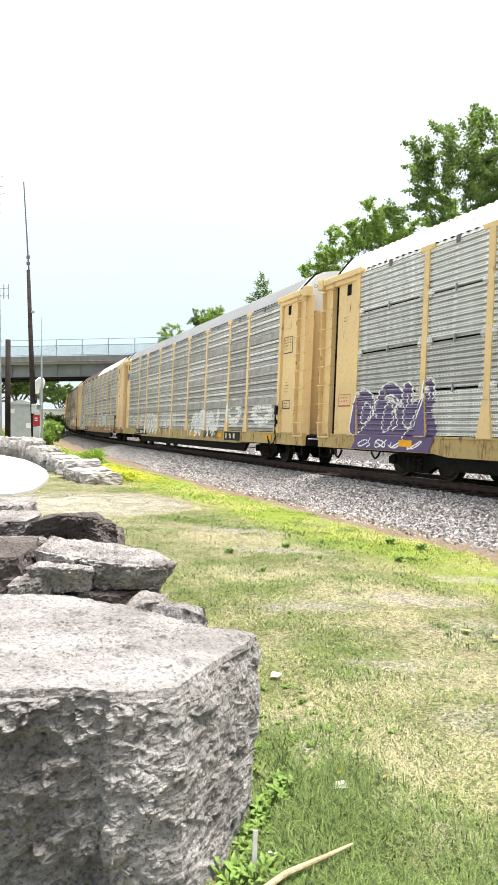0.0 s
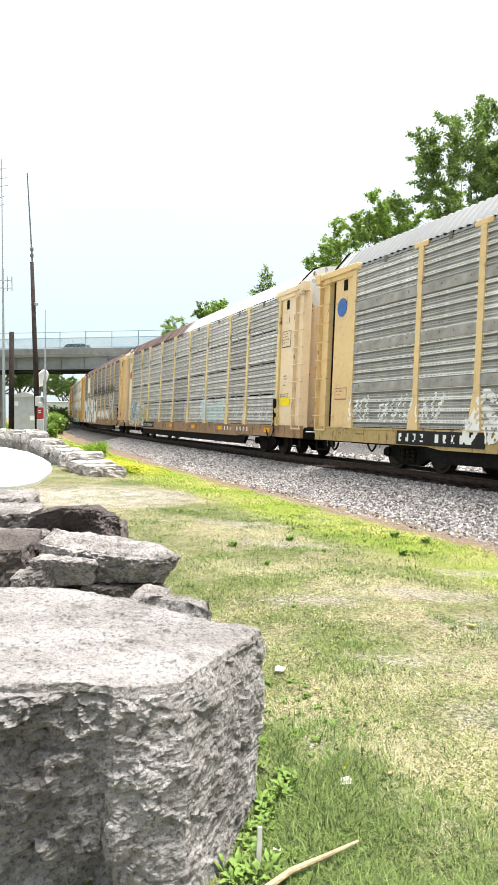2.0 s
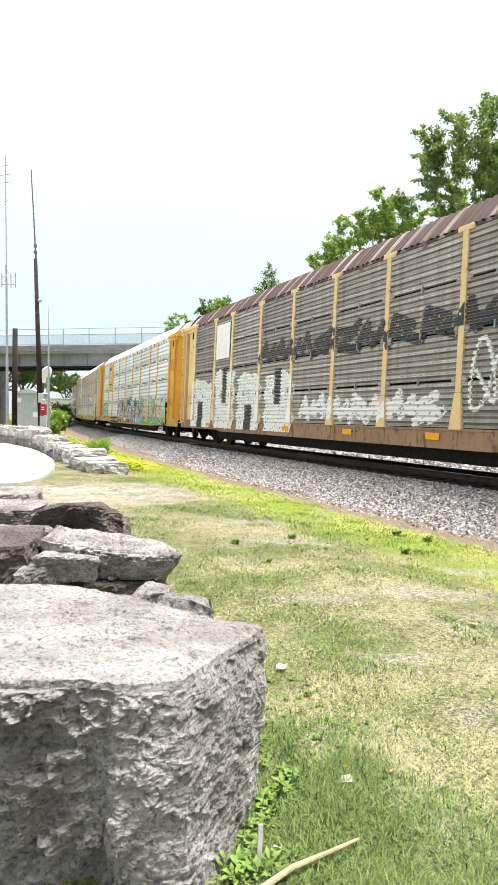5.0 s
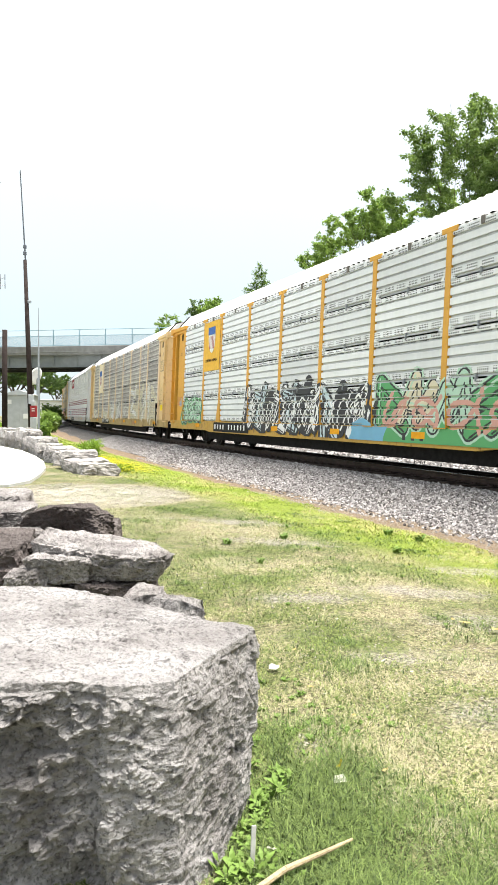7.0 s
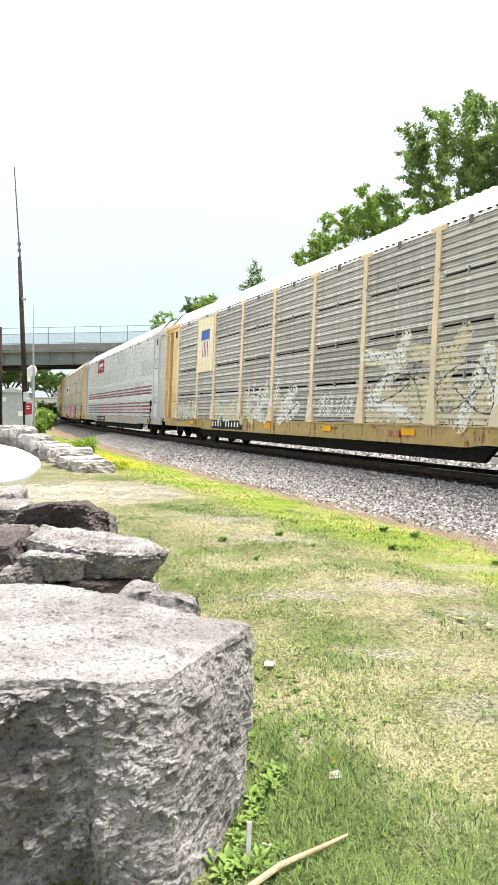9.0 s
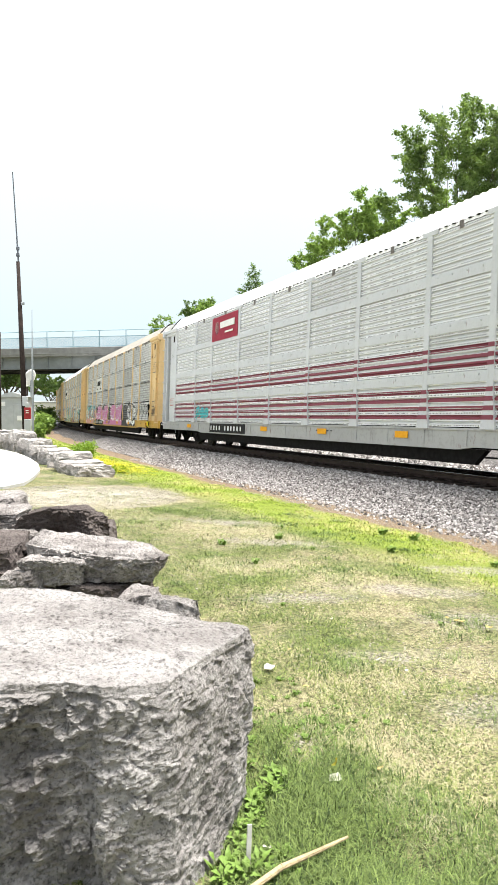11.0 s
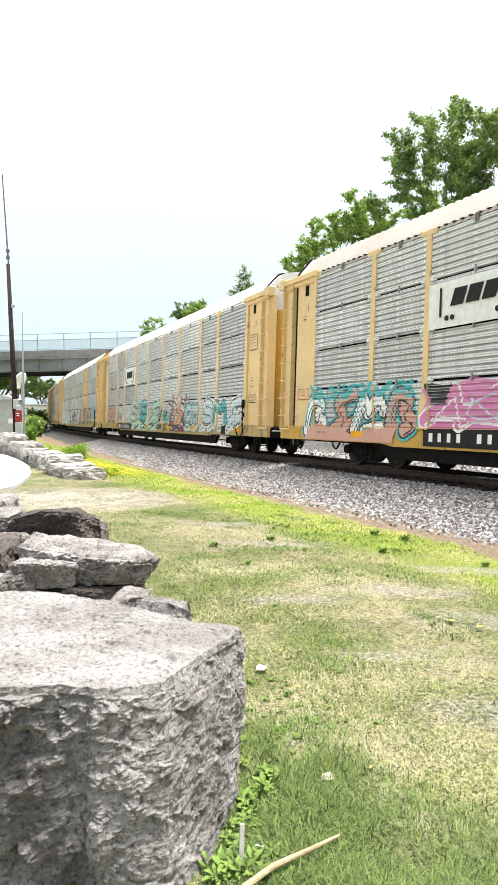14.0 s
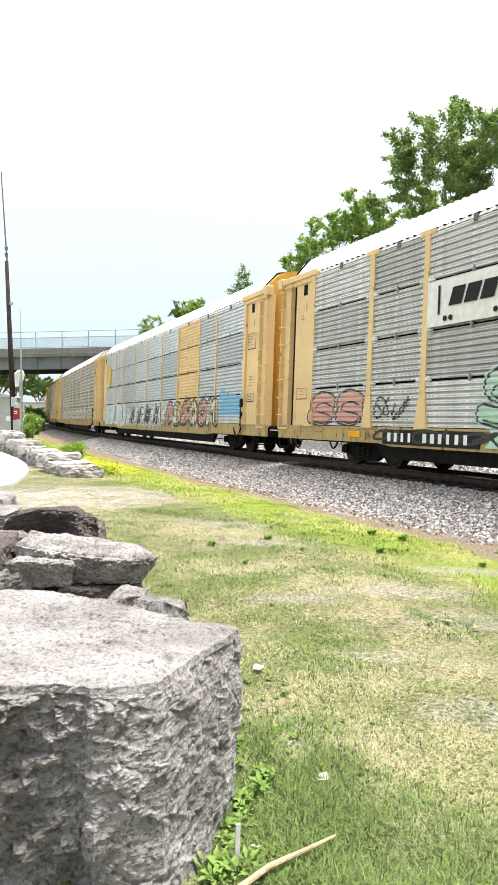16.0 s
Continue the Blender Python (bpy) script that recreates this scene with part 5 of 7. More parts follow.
    # 7
    build_car(7, "grey autorack railcar, yellow posts, cream roof, pink sprayed paint",
              GREY, CREAM, SILL_YELLOW, ROOF_CREAM, YELLOW, ROOF_WHITE,
              [("field", -7.0, -3.2, 0.98, 1.9, "pink"), ("field", -3.2, 4.4, 0.66, 1.9, "pink"), ("spikes", -6.8, 4.6, 0.95, 1.85, ["pink"], "white", 6, None), ("field", -5.6, -1.4, 1.15, 1.75, "pink"), ("field", 0.2, 3.6, 1.1, 1.8, "pink"), ("scrawl", -6.0, 4.0, 1.0, 1.85, "ice", 5, 0.018), ("field", -1.3, -0.4, 0.95, 1.95, "black"), ("field", 3.9, 6.4, 0.64, 1.95, "black"), ("field", -6.9, -6.2, 1.5, 2.0, "black"), ("field", -4.0, -3.2, 1.7, 2.05, "black"),
               ("puffs", -12.3, -7.2, 0.75, 2.05, ["white", "salmon", "white", "salmon"], "black", 4, "teal"), ("scrawl", -12.0, -7.4, 1.7, 2.1, "teal", 6, 0.05), ("field", -12.2, -8.0, 0.64, 0.95, "salmon"),
               ("puffs", 5.6, 8.0, 0.7, 1.95, ["white"], "black", 3, "black"), ("scrawl", 8.2, 11.6, 1.1, 2.1, "black", 4, 0.035), ("scrawl", 12.1, 12.8, 1.2, 1.7, "black", 3, 0.025),
               ("bars", -6.8, -3.6, 0.8, 0.26, "white", 11), ("scrawl", -2.2, -0.4, 0.72, 0.95, "black", 4, 0.025), ("bars", -6.1, -5.0, 3.66, 0.3, "black", 4), ("bars", -6.0, -5.1, 3.3, 0.06, "black", 4)],
              [("emblem_plate", -5.55, 3.55, 2.7, 0.95, MARK_WHITE), ("emblem_block", -5.95, 3.66, 0.36, 0.34, MARK_BLACK), ("emblem_block", -5.5, 3.66, 0.36, 0.34, MARK_BLACK), ("emblem_block", -5.05, 3.66, 0.36, 0.34, MARK_BLACK), ("emblem_dot", -6.3, 3.26, 0.11, 0.11, MARK_BLACK), ("emblem_dot", -6.13, 3.26, 0.11, 0.11, MARK_BLACK), ("emblem_dot", -4.87, 3.26, 0.11, 0.11, MARK_BLACK), ("emblem_dot", -4.7, 3.26, 0.11, 0.11, MARK_BLACK), ("emblem_bar", -6.5, 3.6, 0.05, 0.6, MARK_BLACK), ("emblem_bar", -4.5, 3.6, 0.05, 0.6, MARK_BLACK),
               ("number_board", -5.3, 0.8, 3.4, 0.38, MARK_BLACK), ("placard", 11.6, 0.82, 0.62, 0.26, MARK_YELLOW)] + sill_tags())
    # 8
    build_car(8, "grey autorack railcar, yellow posts, white roof, teal and orange paint",
              GREY, CREAM, SILL_CREAM, ROOF_WHITE, YELLOW, ROOF_WHITE,
              [("puffs", -11.9, -9.2, 1.0, 1.95, ["salmon"], "black", 2, None), ("scrawl", -8.9, -7.4, 1.1, 1.8, "black", 2, 0.025),
               ("field", -5.0, 0.6, 0.64, 1.2, "mint"), ("puffs", -5.4, 0.9, 0.95, 2.2, ["mint", "teal", "mint"], "black", 3, "ice"), ("scrawl", 0.6, 2.4, 1.05, 1.7, "black", 2, 0.07), ("scrawl", 1.2, 2.8, 1.0, 1.6, "teal", 2, 0.05),
               ("field", 2.8, 5.0, 0.64, 1.7, "maroon"), ("spikes", 2.6, 5.2, 0.8, 2.1, ["maroon", "salmon", "orange"], "black", 4, "white"),
               ("puffs", 5.0, 6.9, 0.95, 1.85, ["ice"], "black", 2, "teal"), ("puffs", 7.3, 11.6, 0.9, 2.0, ["ice", "teal", "ice"], "black", 3, "white"), ("scrawl", -9.0, 6.0, 0.66, 0.98, "black", 10, 0.03),
               ("bars", -8.2, -5.4, 0.78, 0.28, "white", 11), ("scrawl", 5.0, 11.0, 0.68, 1.0, "ice", 6, 0.04)],
              [("emblem_plate", -5.55, 3.6, 2.7, 0.95, MARK_WHITE), ("emblem_block", -5.95, 3.68, 0.36, 0.36, MARK_BLACK), ("emblem_block", -5.5, 3.68, 0.36, 0.36, MARK_BLACK), ("emblem_block", -5.05, 3.68, 0.36, 0.36, MARK_BLACK), ("emblem_dot", -6.3, 3.26, 0.11, 0.11, MARK_BLACK), ("emblem_dot", -6.13, 3.26, 0.11, 0.11, MARK_BLACK), ("emblem_dot", -4.87, 3.26, 0.11, 0.11, MARK_BLACK), ("emblem_dot", -4.7, 3.26, 0.11, 0.11, MARK_BLACK), ("emblem_bar", -6.5, 3.66, 0.05, 0.6, MARK_BLACK), ("emblem_bar", -4.5, 3.66, 0.05, 0.6, MARK_BLACK),
               ("number_board", -6.8, 0.78, 3.2, 0.34, MARK_BLACK), ("placard", 9.9, 0.80, 0.42, 0.3, MARK_BLACK)] + sill_tags())
    # 9
    build_car(9, "pale blue-grey autorack railcar, orange end panels, blue sprayed paint",
              BLUE_GREY, CREAM, SILL_CREAM, ROOF_WHITE, ORANGE_Y, ORANGE_Y,
              [("puffs", -11.8, -6.2, 0.8, 1.9, ["ice", "blue"], "white", 7, "white"), ("spikes", -5.6, 2.0, 0.8, 1.7, ["white", "black"], "black", 9, "ice"), ("puffs", 2.4, 9.4, 0.9, 1.95, ["salmon", "cream"], "black", 6, "black"),
               ("field", 9.6, 11.8, 1.3, 2.1, "blue"), ("drip", -11.5, 9.0, 0.66, 1.3, "white", 30)],
              [("emblem_disc", -10.8, 3.8, 0.9, 1.4, MARK_GOLD)], style="wide")
    # 10 to 13
    build_car(10, "sooty grey autorack railcar with cream posts and worn sprayed paint",
              GREY_DARK, CREAM, SILL_CREAM, ROOF_WHITE, CREAM, ROOF_WHITE,
              [("puffs", -9.0, 9.0, 0.9, 1.9, ["white", "ice"], "black", 14, None), ("worn", 0.2)], sill_tags())
    build_car(11, "brown-grey autorack railcar with yellow ends and worn white marks",
              GREY_BROWN, YELLOW, SILL_BROWN, ROOF_RUST, YELLOW, ROOF_FLAKED,
              [("puffs", -10.0, 2.0, 0.9, 1.9, ["white"], None, 8, None), ("worn", 0.2)], sill_tags())
    build_car(12, "grey autorack railcar with cream posts and white roof", GREY, CREAM, SILL_CREAM, ROOF_WHITE, CREAM, ROOF_WHITE,
              [("puffs", -6.0, 6.0, 0.9, 1.8, ["ice", "white"], "black", 9, None)], sill_tags())
    build_car(13, "sooty grey autorack railcar with yellow posts", GREY_DARK, YELLOW, SILL_YELLOW, ROOF_GALV, YELLOW, ROOF_WHITE, [], sill_tags())


build_train()


# ---------- boulders ----------
def rock_mesh(name, corners, mat, seed, cuts=16, amp=0.05, round_off=0.12, chips=0.6):
    """A quarried block: a cube with eight free corners, softened, chipped and pitted.
    corners: bottom four, then top four, each counter-clockwise from front left."""
    bm = bmesh.new()
    bmesh.ops.create_cube(bm, size=2)
    bmesh.ops.subdivide_edges(bm, edges=bm.edges[:], cuts=cuts, use_grid_fill=True)
    c = [Vector(v) for v in corners]
    size = sum(((c[i] - c[6 - i if i < 4 else i]).length for i in range(4))) / 4
    off = Vector((seed * 7.31, seed * 3.17, seed * 1.93))
    mid = sum(c, Vector()) / 8
    for v in bm.verts:
        q = v.co.copy()
        # pull the cube a little towards a ball so that its edges wear off
        ball = q.normalized() * 1.25
        q = q.lerp(ball, round_off)
        a, b, k = (q.x + 1) / 2, (q.y + 1) / 2, (q.z + 1) / 2
        low = (c[0] * (1 - a) + c[1] * a) * (1 - b) + (c[3] * (1 - a) + c[2] * a) * b
        top = (c[4] * (1 - a) + c[5] * a) * (1 - b) + (c[7] * (1 - a) + c[6] * a) * b
        v.co = low.lerp(top, k)
    bm.normal_update()
    moves = []
    f1, f2 = 3.2 / max(0.45, size), 11.0 / max(0.45, size)

    def facet(p, f):
        """Flat tilted chips, one to each cell."""
        pt = noise.voronoi(p * f)[1][0]
        d = noise.noise_vector(pt * 9.7)
        return (p * f - pt).dot(d)

    for v in bm.verts:
        p = v.co * 1.0 + off
        rough = 1.15 - 0.8 * max(0.0, v.normal.z)
        big = noise.fractal(p * (1.5 / max(size, 0.3)), 1.0, 2.0, 3)
        mid = noise.fractal(p * 7.0, 0.8, 2.0, 4)
        fine = noise.fractal(p * 24, 0.7, 2.1, 3)
        moves.append(v.normal * (amp * (big * 0.8 + chips * rough * (0.9 * facet(p, f1) + 0.26 * facet(p, f2) + 0.12 * facet(p, f2 * 2.6)) + 0.30 * rough * mid) + 0.010 * fine * rough))
    for v, d in zip(bm.verts, moves):
        v.co += d
    return mesh_of(name, bm, mat, smooth=False)


def block(x0, x1, y0, y1, z0, z1, tilt=0.0, skew=0.0, taper=0.9):
    """Corner list of a block with a tilted top."""
    mx, my = (x0 + x1) / 2, (y0 + y1) / 2
    low = [(x0, y0, z0), (x1, y0 + skew, z0), (x1, y1 + skew, z0), (x0, y1, z0)]
    top = [(mx + (x - mx) * taper, my + (y - my) * taper, z1 + tilt * (x - mx)) for x, y, _ in low]
    return low + top


def boulder(label, corners, mat, seed, cuts=16, amp=0.05, round_off=0.12, chips=0.6, group="boulders of the row beside the lawn"):
    ob = new("boulder", rock_mesh("boulder", corners, mat, seed, cuts, amp, round_off, chips))
    return tagged(ob, label, "boulder", group)


def quarry_mesh(name, foot, crown, mat, seed, rough=1.0, around=240, up=70, rings=46, faces_rough=None):
    """A broken block: its foot and its crown are outlines with the same corners; the faces
    between the corners stay flat in the large and are covered with shell-like chips."""
    off = Vector((seed * 5.71, seed * 2.93, seed * 1.37))
    n = len(foot)
    lo, hi = [Vector(p) for p in foot], [Vector(p) for p in crown]
    legs = [(hi[(i + 1) % n] - hi[i]).length + 0.02 for i in range(n)]
    total, marks = sum(legs), []
    for i in range(n):
        steps = max(2, round(around * legs[i] / total))
        marks += [(i, k / steps) for k in range(steps)]
    m = len(marks)
    size = max(0.35, min(1.0, (max(p.x for p in hi) - min(p.x for p in hi)) * 0.8))

    def chip(p, f):
        """Tilted flat flakes, one to each cell."""
        q = Vector((p.x * f, p.y * f, p.z * f * 1.25))
        pt = noise.voronoi(q)[1][0]
        d = noise.noise_vector(pt * 7.3)
        return (q - pt).dot(d)

    def shift(p, side):
        q = p + off
        big = noise.fractal(q * (2.1 / size), 1.0, 2.0, 2)
        flakes = 0.042 * size * chip(q, 5.0 / size) + 0.026 * size * chip(q, 11.0 / size) + 0.014 * chip(q, 24.0) + 0.006 * chip(q, 60.0)
        grain = 0.006 * noise.fractal(q * 40.0, 0.8, 2.1, 3)
        if side:
            return rough * (0.035 * size * big + flakes + grain)
        pits = -0.013 * max(0.0, noise.noise(q * 17.0) - 0.15) - 0.007 * max(0.0, noise.noise(q * 46.0))
        return rough * (0.016 * size * big + 0.34 * flakes + 0.8 * grain + 1.3 * pits)

    verts, faces = [], []
    rim = []
    for j in range(up + 1):
        k = j / up
        for i, f in marks:
            a, b = lo[i].lerp(lo[(i + 1) % n], f), hi[i].lerp(hi[(i + 1) % n], f)
            p = a.lerp(b, k)
            e = hi[(i + 1) % n] - hi[i]
            out = Vector((e.y, -e.x, 0)).normalized()
            fade = 1.0 if k < 0.97 else 0.35
            k_rough = faces_rough[i] * (1 - f) + faces_rough[(i + 1) % n] * f if faces_rough else 1.0
            p = p + out * shift(p, True) * fade * k_rough
            worn = 0.012 * size * max(0.0, (k - 0.93) / 0.07)
            p = p - out * worn
            if j == up:
                p.z += 0.010 * size * noise.noise((p + off) * 13.0)
                rim.append(p.copy())
            verts.append(p)
    for j in range(up):
        for i in range(m):
            a, b = j * m + i, j * m + (i + 1) % m
            faces.append((a, b, b + m, a + m))
    mid = sum(rim, Vector()) / m
    base = up * m
    for r in range(1, rings):
        k = 1 - r / rings
        for p in rim:
            q = mid + (p - mid) * k
            q.z += shift(q, False) + 0.012 * size * min(1.0, (1 - k) * 9)
            verts.append(q)
        now = len(verts) - m
        prev = base if r == 1 else now - m
        for i in range(m):
            faces.append((prev + i, prev + (i + 1) % m, now + (i + 1) % m, now + i))
    verts.append(mid)
    last = len(verts) - 1 - m
    faces += [(last + i, last + (i + 1) % m, len(verts) - 1) for i in range(m)]
    return raw_mesh(name, [tuple(v) for v in verts], faces, [mat])


def rock(label, foot, crown, mat, seed, rough=1.6, around=170, up=36, rings=30, faces_rough=None):
    ob = new("boulder", quarry_mesh("boulder", foot, crown, mat, seed, rough, around, up, rings, faces_rough))
    return tagged(ob, label, "boulder", "boulders of the row beside the lawn")


def ragged(x0, x1, y0, y1, z0, z1, seed, taper=0.94, tilt=0.0):
    """Foot and crown of a block with an uneven, many-cornered plan."""
    rng = random.Random(seed)
    mx, my = (x0 + x1) / 2, (y0 + y1) / 2
    plan = [(x0, y0), (x0 * 0.45 + x1 * 0.55, y0 - 0.04 * (y1 - y0)), (x1 - 0.04 * (x1 - x0), y0 + 0.03), (x1, my), (x1 - 0.12 * (x1 - x0), y1), (mx, y1 + 0.03), (x0, y1 - 0.1 * (y1 - y0)), (x0 - 0.03, my)]
    plan = [(x + rng.uniform(-0.05, 0.05) * (x1 - x0), y + rng.uniform(-0.05, 0.05) * (y1 - y0)) for x, y in plan]
    foot = [(x, y, z0) for x, y in plan]
    crown = [(mx + (x - mx) * taper + rng.uniform(-0.02, 0.02), my + (y - my) * taper, z1 + tilt * (x - mx) + rng.uniform(-0.02, 0.02)) for x, y in plan]
    return foot, crown


def build_boulders():
    # the big block beside the camera
    crown = [(-1.60, 2.38, 0.72), (-0.98, 2.36, 0.715), (-0.50, 2.35, 0.705), (-0.46, 2.338, 0.70), (-0.24, 2.42, 0.69), (-0.09, 2.76, 0.69), (0.045, 3.05, 0.675), (0.01, 3.16, 0.67), (-0.18, 3.20, 0.68), (-0.53, 3.45, 0.70), (-0.95, 3.68, 0.71), (-1.60, 3.75, 0.70)]
    foot = [(-1.60, 2.41, -0.25), (-0.98, 2.41, -0.25), (-0.49, 2.42, -0.25), (-0.455, 2.29, -0.25), (-0.215, 2.26, -0.25), (-0.10, 2.50, -0.25), (0.0, 2.86, -0.25), (0.0, 3.12, -0.25), (-0.20, 3.22, -0.25), (-0.53, 3.48, -0.25), (-0.95, 3.70, -0.25), (-1.60, 3.78, -0.25)]
    rock("massive rough grey limestone block with a pale flat top", foot, crown, M_STONE, 1, 1.0, 460, 170, 90, [2.3, 2.3, 2.1, 1.5, 0.8, 0.75, 0.8, 1.0, 1.0, 1.0, 1.0, 1.0])
    rock("small rounded grey stone lying behind the big block", *ragged(-0.70, -0.38, 3.76, 4.08, 0.2, 0.635, 31, 0.62), M_STONE_MID, 2, 1.3, 90, 22, 16)
    rock("pale sloping chipped stone behind the big block", *ragged(-0.52, -0.14, 3.34, 3.70, 0.2, 0.69, 32, 0.55, -0.12), M_STONE, 3, 1.4, 90, 22, 16)
    # stacked slabs
    crown = [(-1.50, 4.98, 0.715), (-1.25, 4.84, 0.70), (-0.98, 4.72, 0.685), (-0.56, 4.66, 0.66), (-0.51, 4.82, 0.66), (-0.64, 5.08, 0.685), (-1.0, 5.26, 0.71), (-1.50, 5.36, 0.73)]
    foot = [(-1.46, 4.98, 0.50), (-1.22, 4.82, 0.49), (-0.98, 4.76, 0.485), (-0.62, 4.70, 0.50), (-0.57, 4.88, 0.50), (-0.70, 5.12, 0.50), (-1.0, 5.30, 0.50), (-1.45, 5.40, 0.50)]
    rock("long thick grey limestone slab lying on others", foot, crown, M_STONE_MID, 4, 1.7, 240, 40, 40)
    crown = [(-1.49, 4.76, 0.63), (-1.25, 4.66, 0.65), (-1.04, 4.70, 0.635), (-1.0, 4.9, 0.63), (-1.2, 5.05, 0.64), (-1.45, 5.0, 0.64)]
    foot = [(-1.44, 4.78, 0.50), (-1.25, 4.70, 0.475), (-1.06, 4.72, 0.48), (-1.0, 4.9, 0.49), (-1.2, 5.05, 0.5), (-1.45, 5.0, 0.5)]
    rock("broken lower ledge of layered grey limestone", foot, crown, M_STONE_MID, 14, 1.5, 150, 30, 26)
    rock("thin dark layered slab under a thick slab", *ragged(-1.15, -0.64, 4.68, 5.4, 0.33, 0.485, 33), M_STONE_DARK, 5, 1.5)
    rock("dark mossless boulder wedged under the slabs", *ragged(-1.62, -1.28, 4.62, 5.2, 0.1, 0.56, 34, 0.7), M_STONE_MID, 15)
    crown = [(-1.98, 6.40, 0.70), (-1.70, 6.32, 0.775), (-1.40, 6.40, 0.75), (-1.27, 6.62, 0.68), (-1.5, 6.95, 0.73), (-1.90, 6.9, 0.72)]
    foot = [(-2.16, 6.42, 0.38), (-1.66, 6.60, 0.36), (-1.30, 6.40, 0.36), (-1.17, 6.62, 0.34), (-1.35, 7.05, 0.34), (-2.05, 7.05, 0.38)]
    rock("dark brown-grey boulder with a hollow broken face", foot, crown, M_STONE_DARK, 6, 2.0, 190, 44, 30)
    rock("thick pale slab resting behind the stack", *ragged(-2.75, -1.72, 5.75, 6.4, 0.33, 0.60, 35), M_STONE_MID, 7)
    rock("dark reddish-grey block at the row's edge", *ragged(-2.25, -1.52, 4.75, 5.6, 0.0, 0.69, 36), M_STONE_DARK, 8, 1.8)
    rock("pale flat slab of the row", *ragged(-3.2, -2.12, 6.9, 7.7, 0.33, 0.65, 37), M_STONE_MID, 9)
    rock("pale flat slab of the row", *ragged(-3.7, -2.55, 8.2, 9.0, 0.3, 0.65, 38), M_STONE_MID, 10)
    rock("pale angular boulder of the row", *ragged(-4.6, -3.5, 9.3, 10.3, -0.1, 0.60, 39), M_STONE_MID, 11)
    rock("grey boulder under the slabs", *ragged(-2.1, -0.72, 4.95, 6.4, -0.2, 0.36, 40), M_STONE_DARK, 12)
    rock("grey boulder under the slabs", *ragged(-3.2, -1.3, 6.5, 8.6, -0.2, 0.36, 41), M_STONE_DARK, 13)


build_boulders()


def build_stone_wall():
    """Low wall of quarry blocks along the drive, end stone first."""
    rng = random.Random(5)
    line = [(-3.85, 19.2), (-5.0, 21.5), (-6.6, 25.0), (-8.7, 30.0), (-10.5, 34.0), (-13.2, 38.0), (-16.5, 41.0), (-21.0, 43.0)]
    dist, k, out = 0.0, 0, []
    for (ax, ay), (bx, by) in zip(line, line[1:]):
        d = math.hypot(bx - ax, by - ay)
        t = 0.0
        while t < d - 0.3:
            ln = rng.uniform(0.7, 1.25)
            f = min(1, (t + ln / 2) / d)
            out.append((ax + (bx - ax) * f, ay + (by - ay) * f, math.atan2(by - ay, bx - ax), ln, dist + t))
            t += ln
        dist += d
    for i, (x, y, ang, ln, along) in enumerate(out):
        h = 0.36 + min(0.5, along * 0.035) + rng.uniform(-0.12, 0.12)
        depth = 1.1 if i < 4 else 0.9
        courses = 1 if h < 0.5 else 2
        for c in range(courses):
            z0, z1 = h * c / courses - (0.1 if c == 0 else 0), h * (c + 1) / courses
            sh = rng.uniform(-0.08, 0.08) + (0.12 * c)
            ob = boulder("pale quarried limestone block of a low dry wall", block(-ln / 2 + 0.10, ln / 2 - 0.10, -depth / 2 + sh, depth / 2 + sh, z0, z1, rng.uniform(-0.04, 0.04)),
                         M_STONE_WALL, 20 + i * 3 + c, 12, 0.09, 0.06, 1.0, "blocks of the low stone wall")
            ob.name = "wall_stone"
            ob.matrix_basis = pose(x, y, ground_z(x, y), 0, 0, math.degrees(ang) + rng.uniform(-20, 20))


build_stone_wall()


def build_drive():
    """End of a pale concrete drive with a joint across it."""
    bm = bmesh.new()
    edge = [(-5.2, 15.6), (-5.05, 16.6), (-5.3, 18.2), (-5.75, 20.4), (-6.6, 23.2), (-7.9, 26.6), (-9.6, 30.4), (-12.0, 34.6), (-15.5, 38.6), (-22, 42), (-45, 44), (-45, 15.2), (-9.0, 14.9), (-6.0, 15.2)]
    a = [bm.verts.new((x, y, 0.05)) for x, y in edge]
    b = [bm.verts.new((x, y, -0.2)) for x, y in edge]
    bm.faces.new(a)
    for i in range(len(edge)):
        bm.faces.new((a[i], b[i], b[(i + 1) % len(edge)], a[(i + 1) % len(edge)]))
    bmesh.ops.recalc_face_normals(bm, faces=bm.faces[:])
    ob = tagged(new("road", mesh_of("road", bm, M_ROAD)), "pale concrete drive with a dark joint", "drive", kind="structure")
    bm = bmesh.new()
    box(bm, -30, -5.72, 20.15, 20.23, 0.045, 0.056)
    part("joint", bm, M_UNDER, ob)


build_drive()


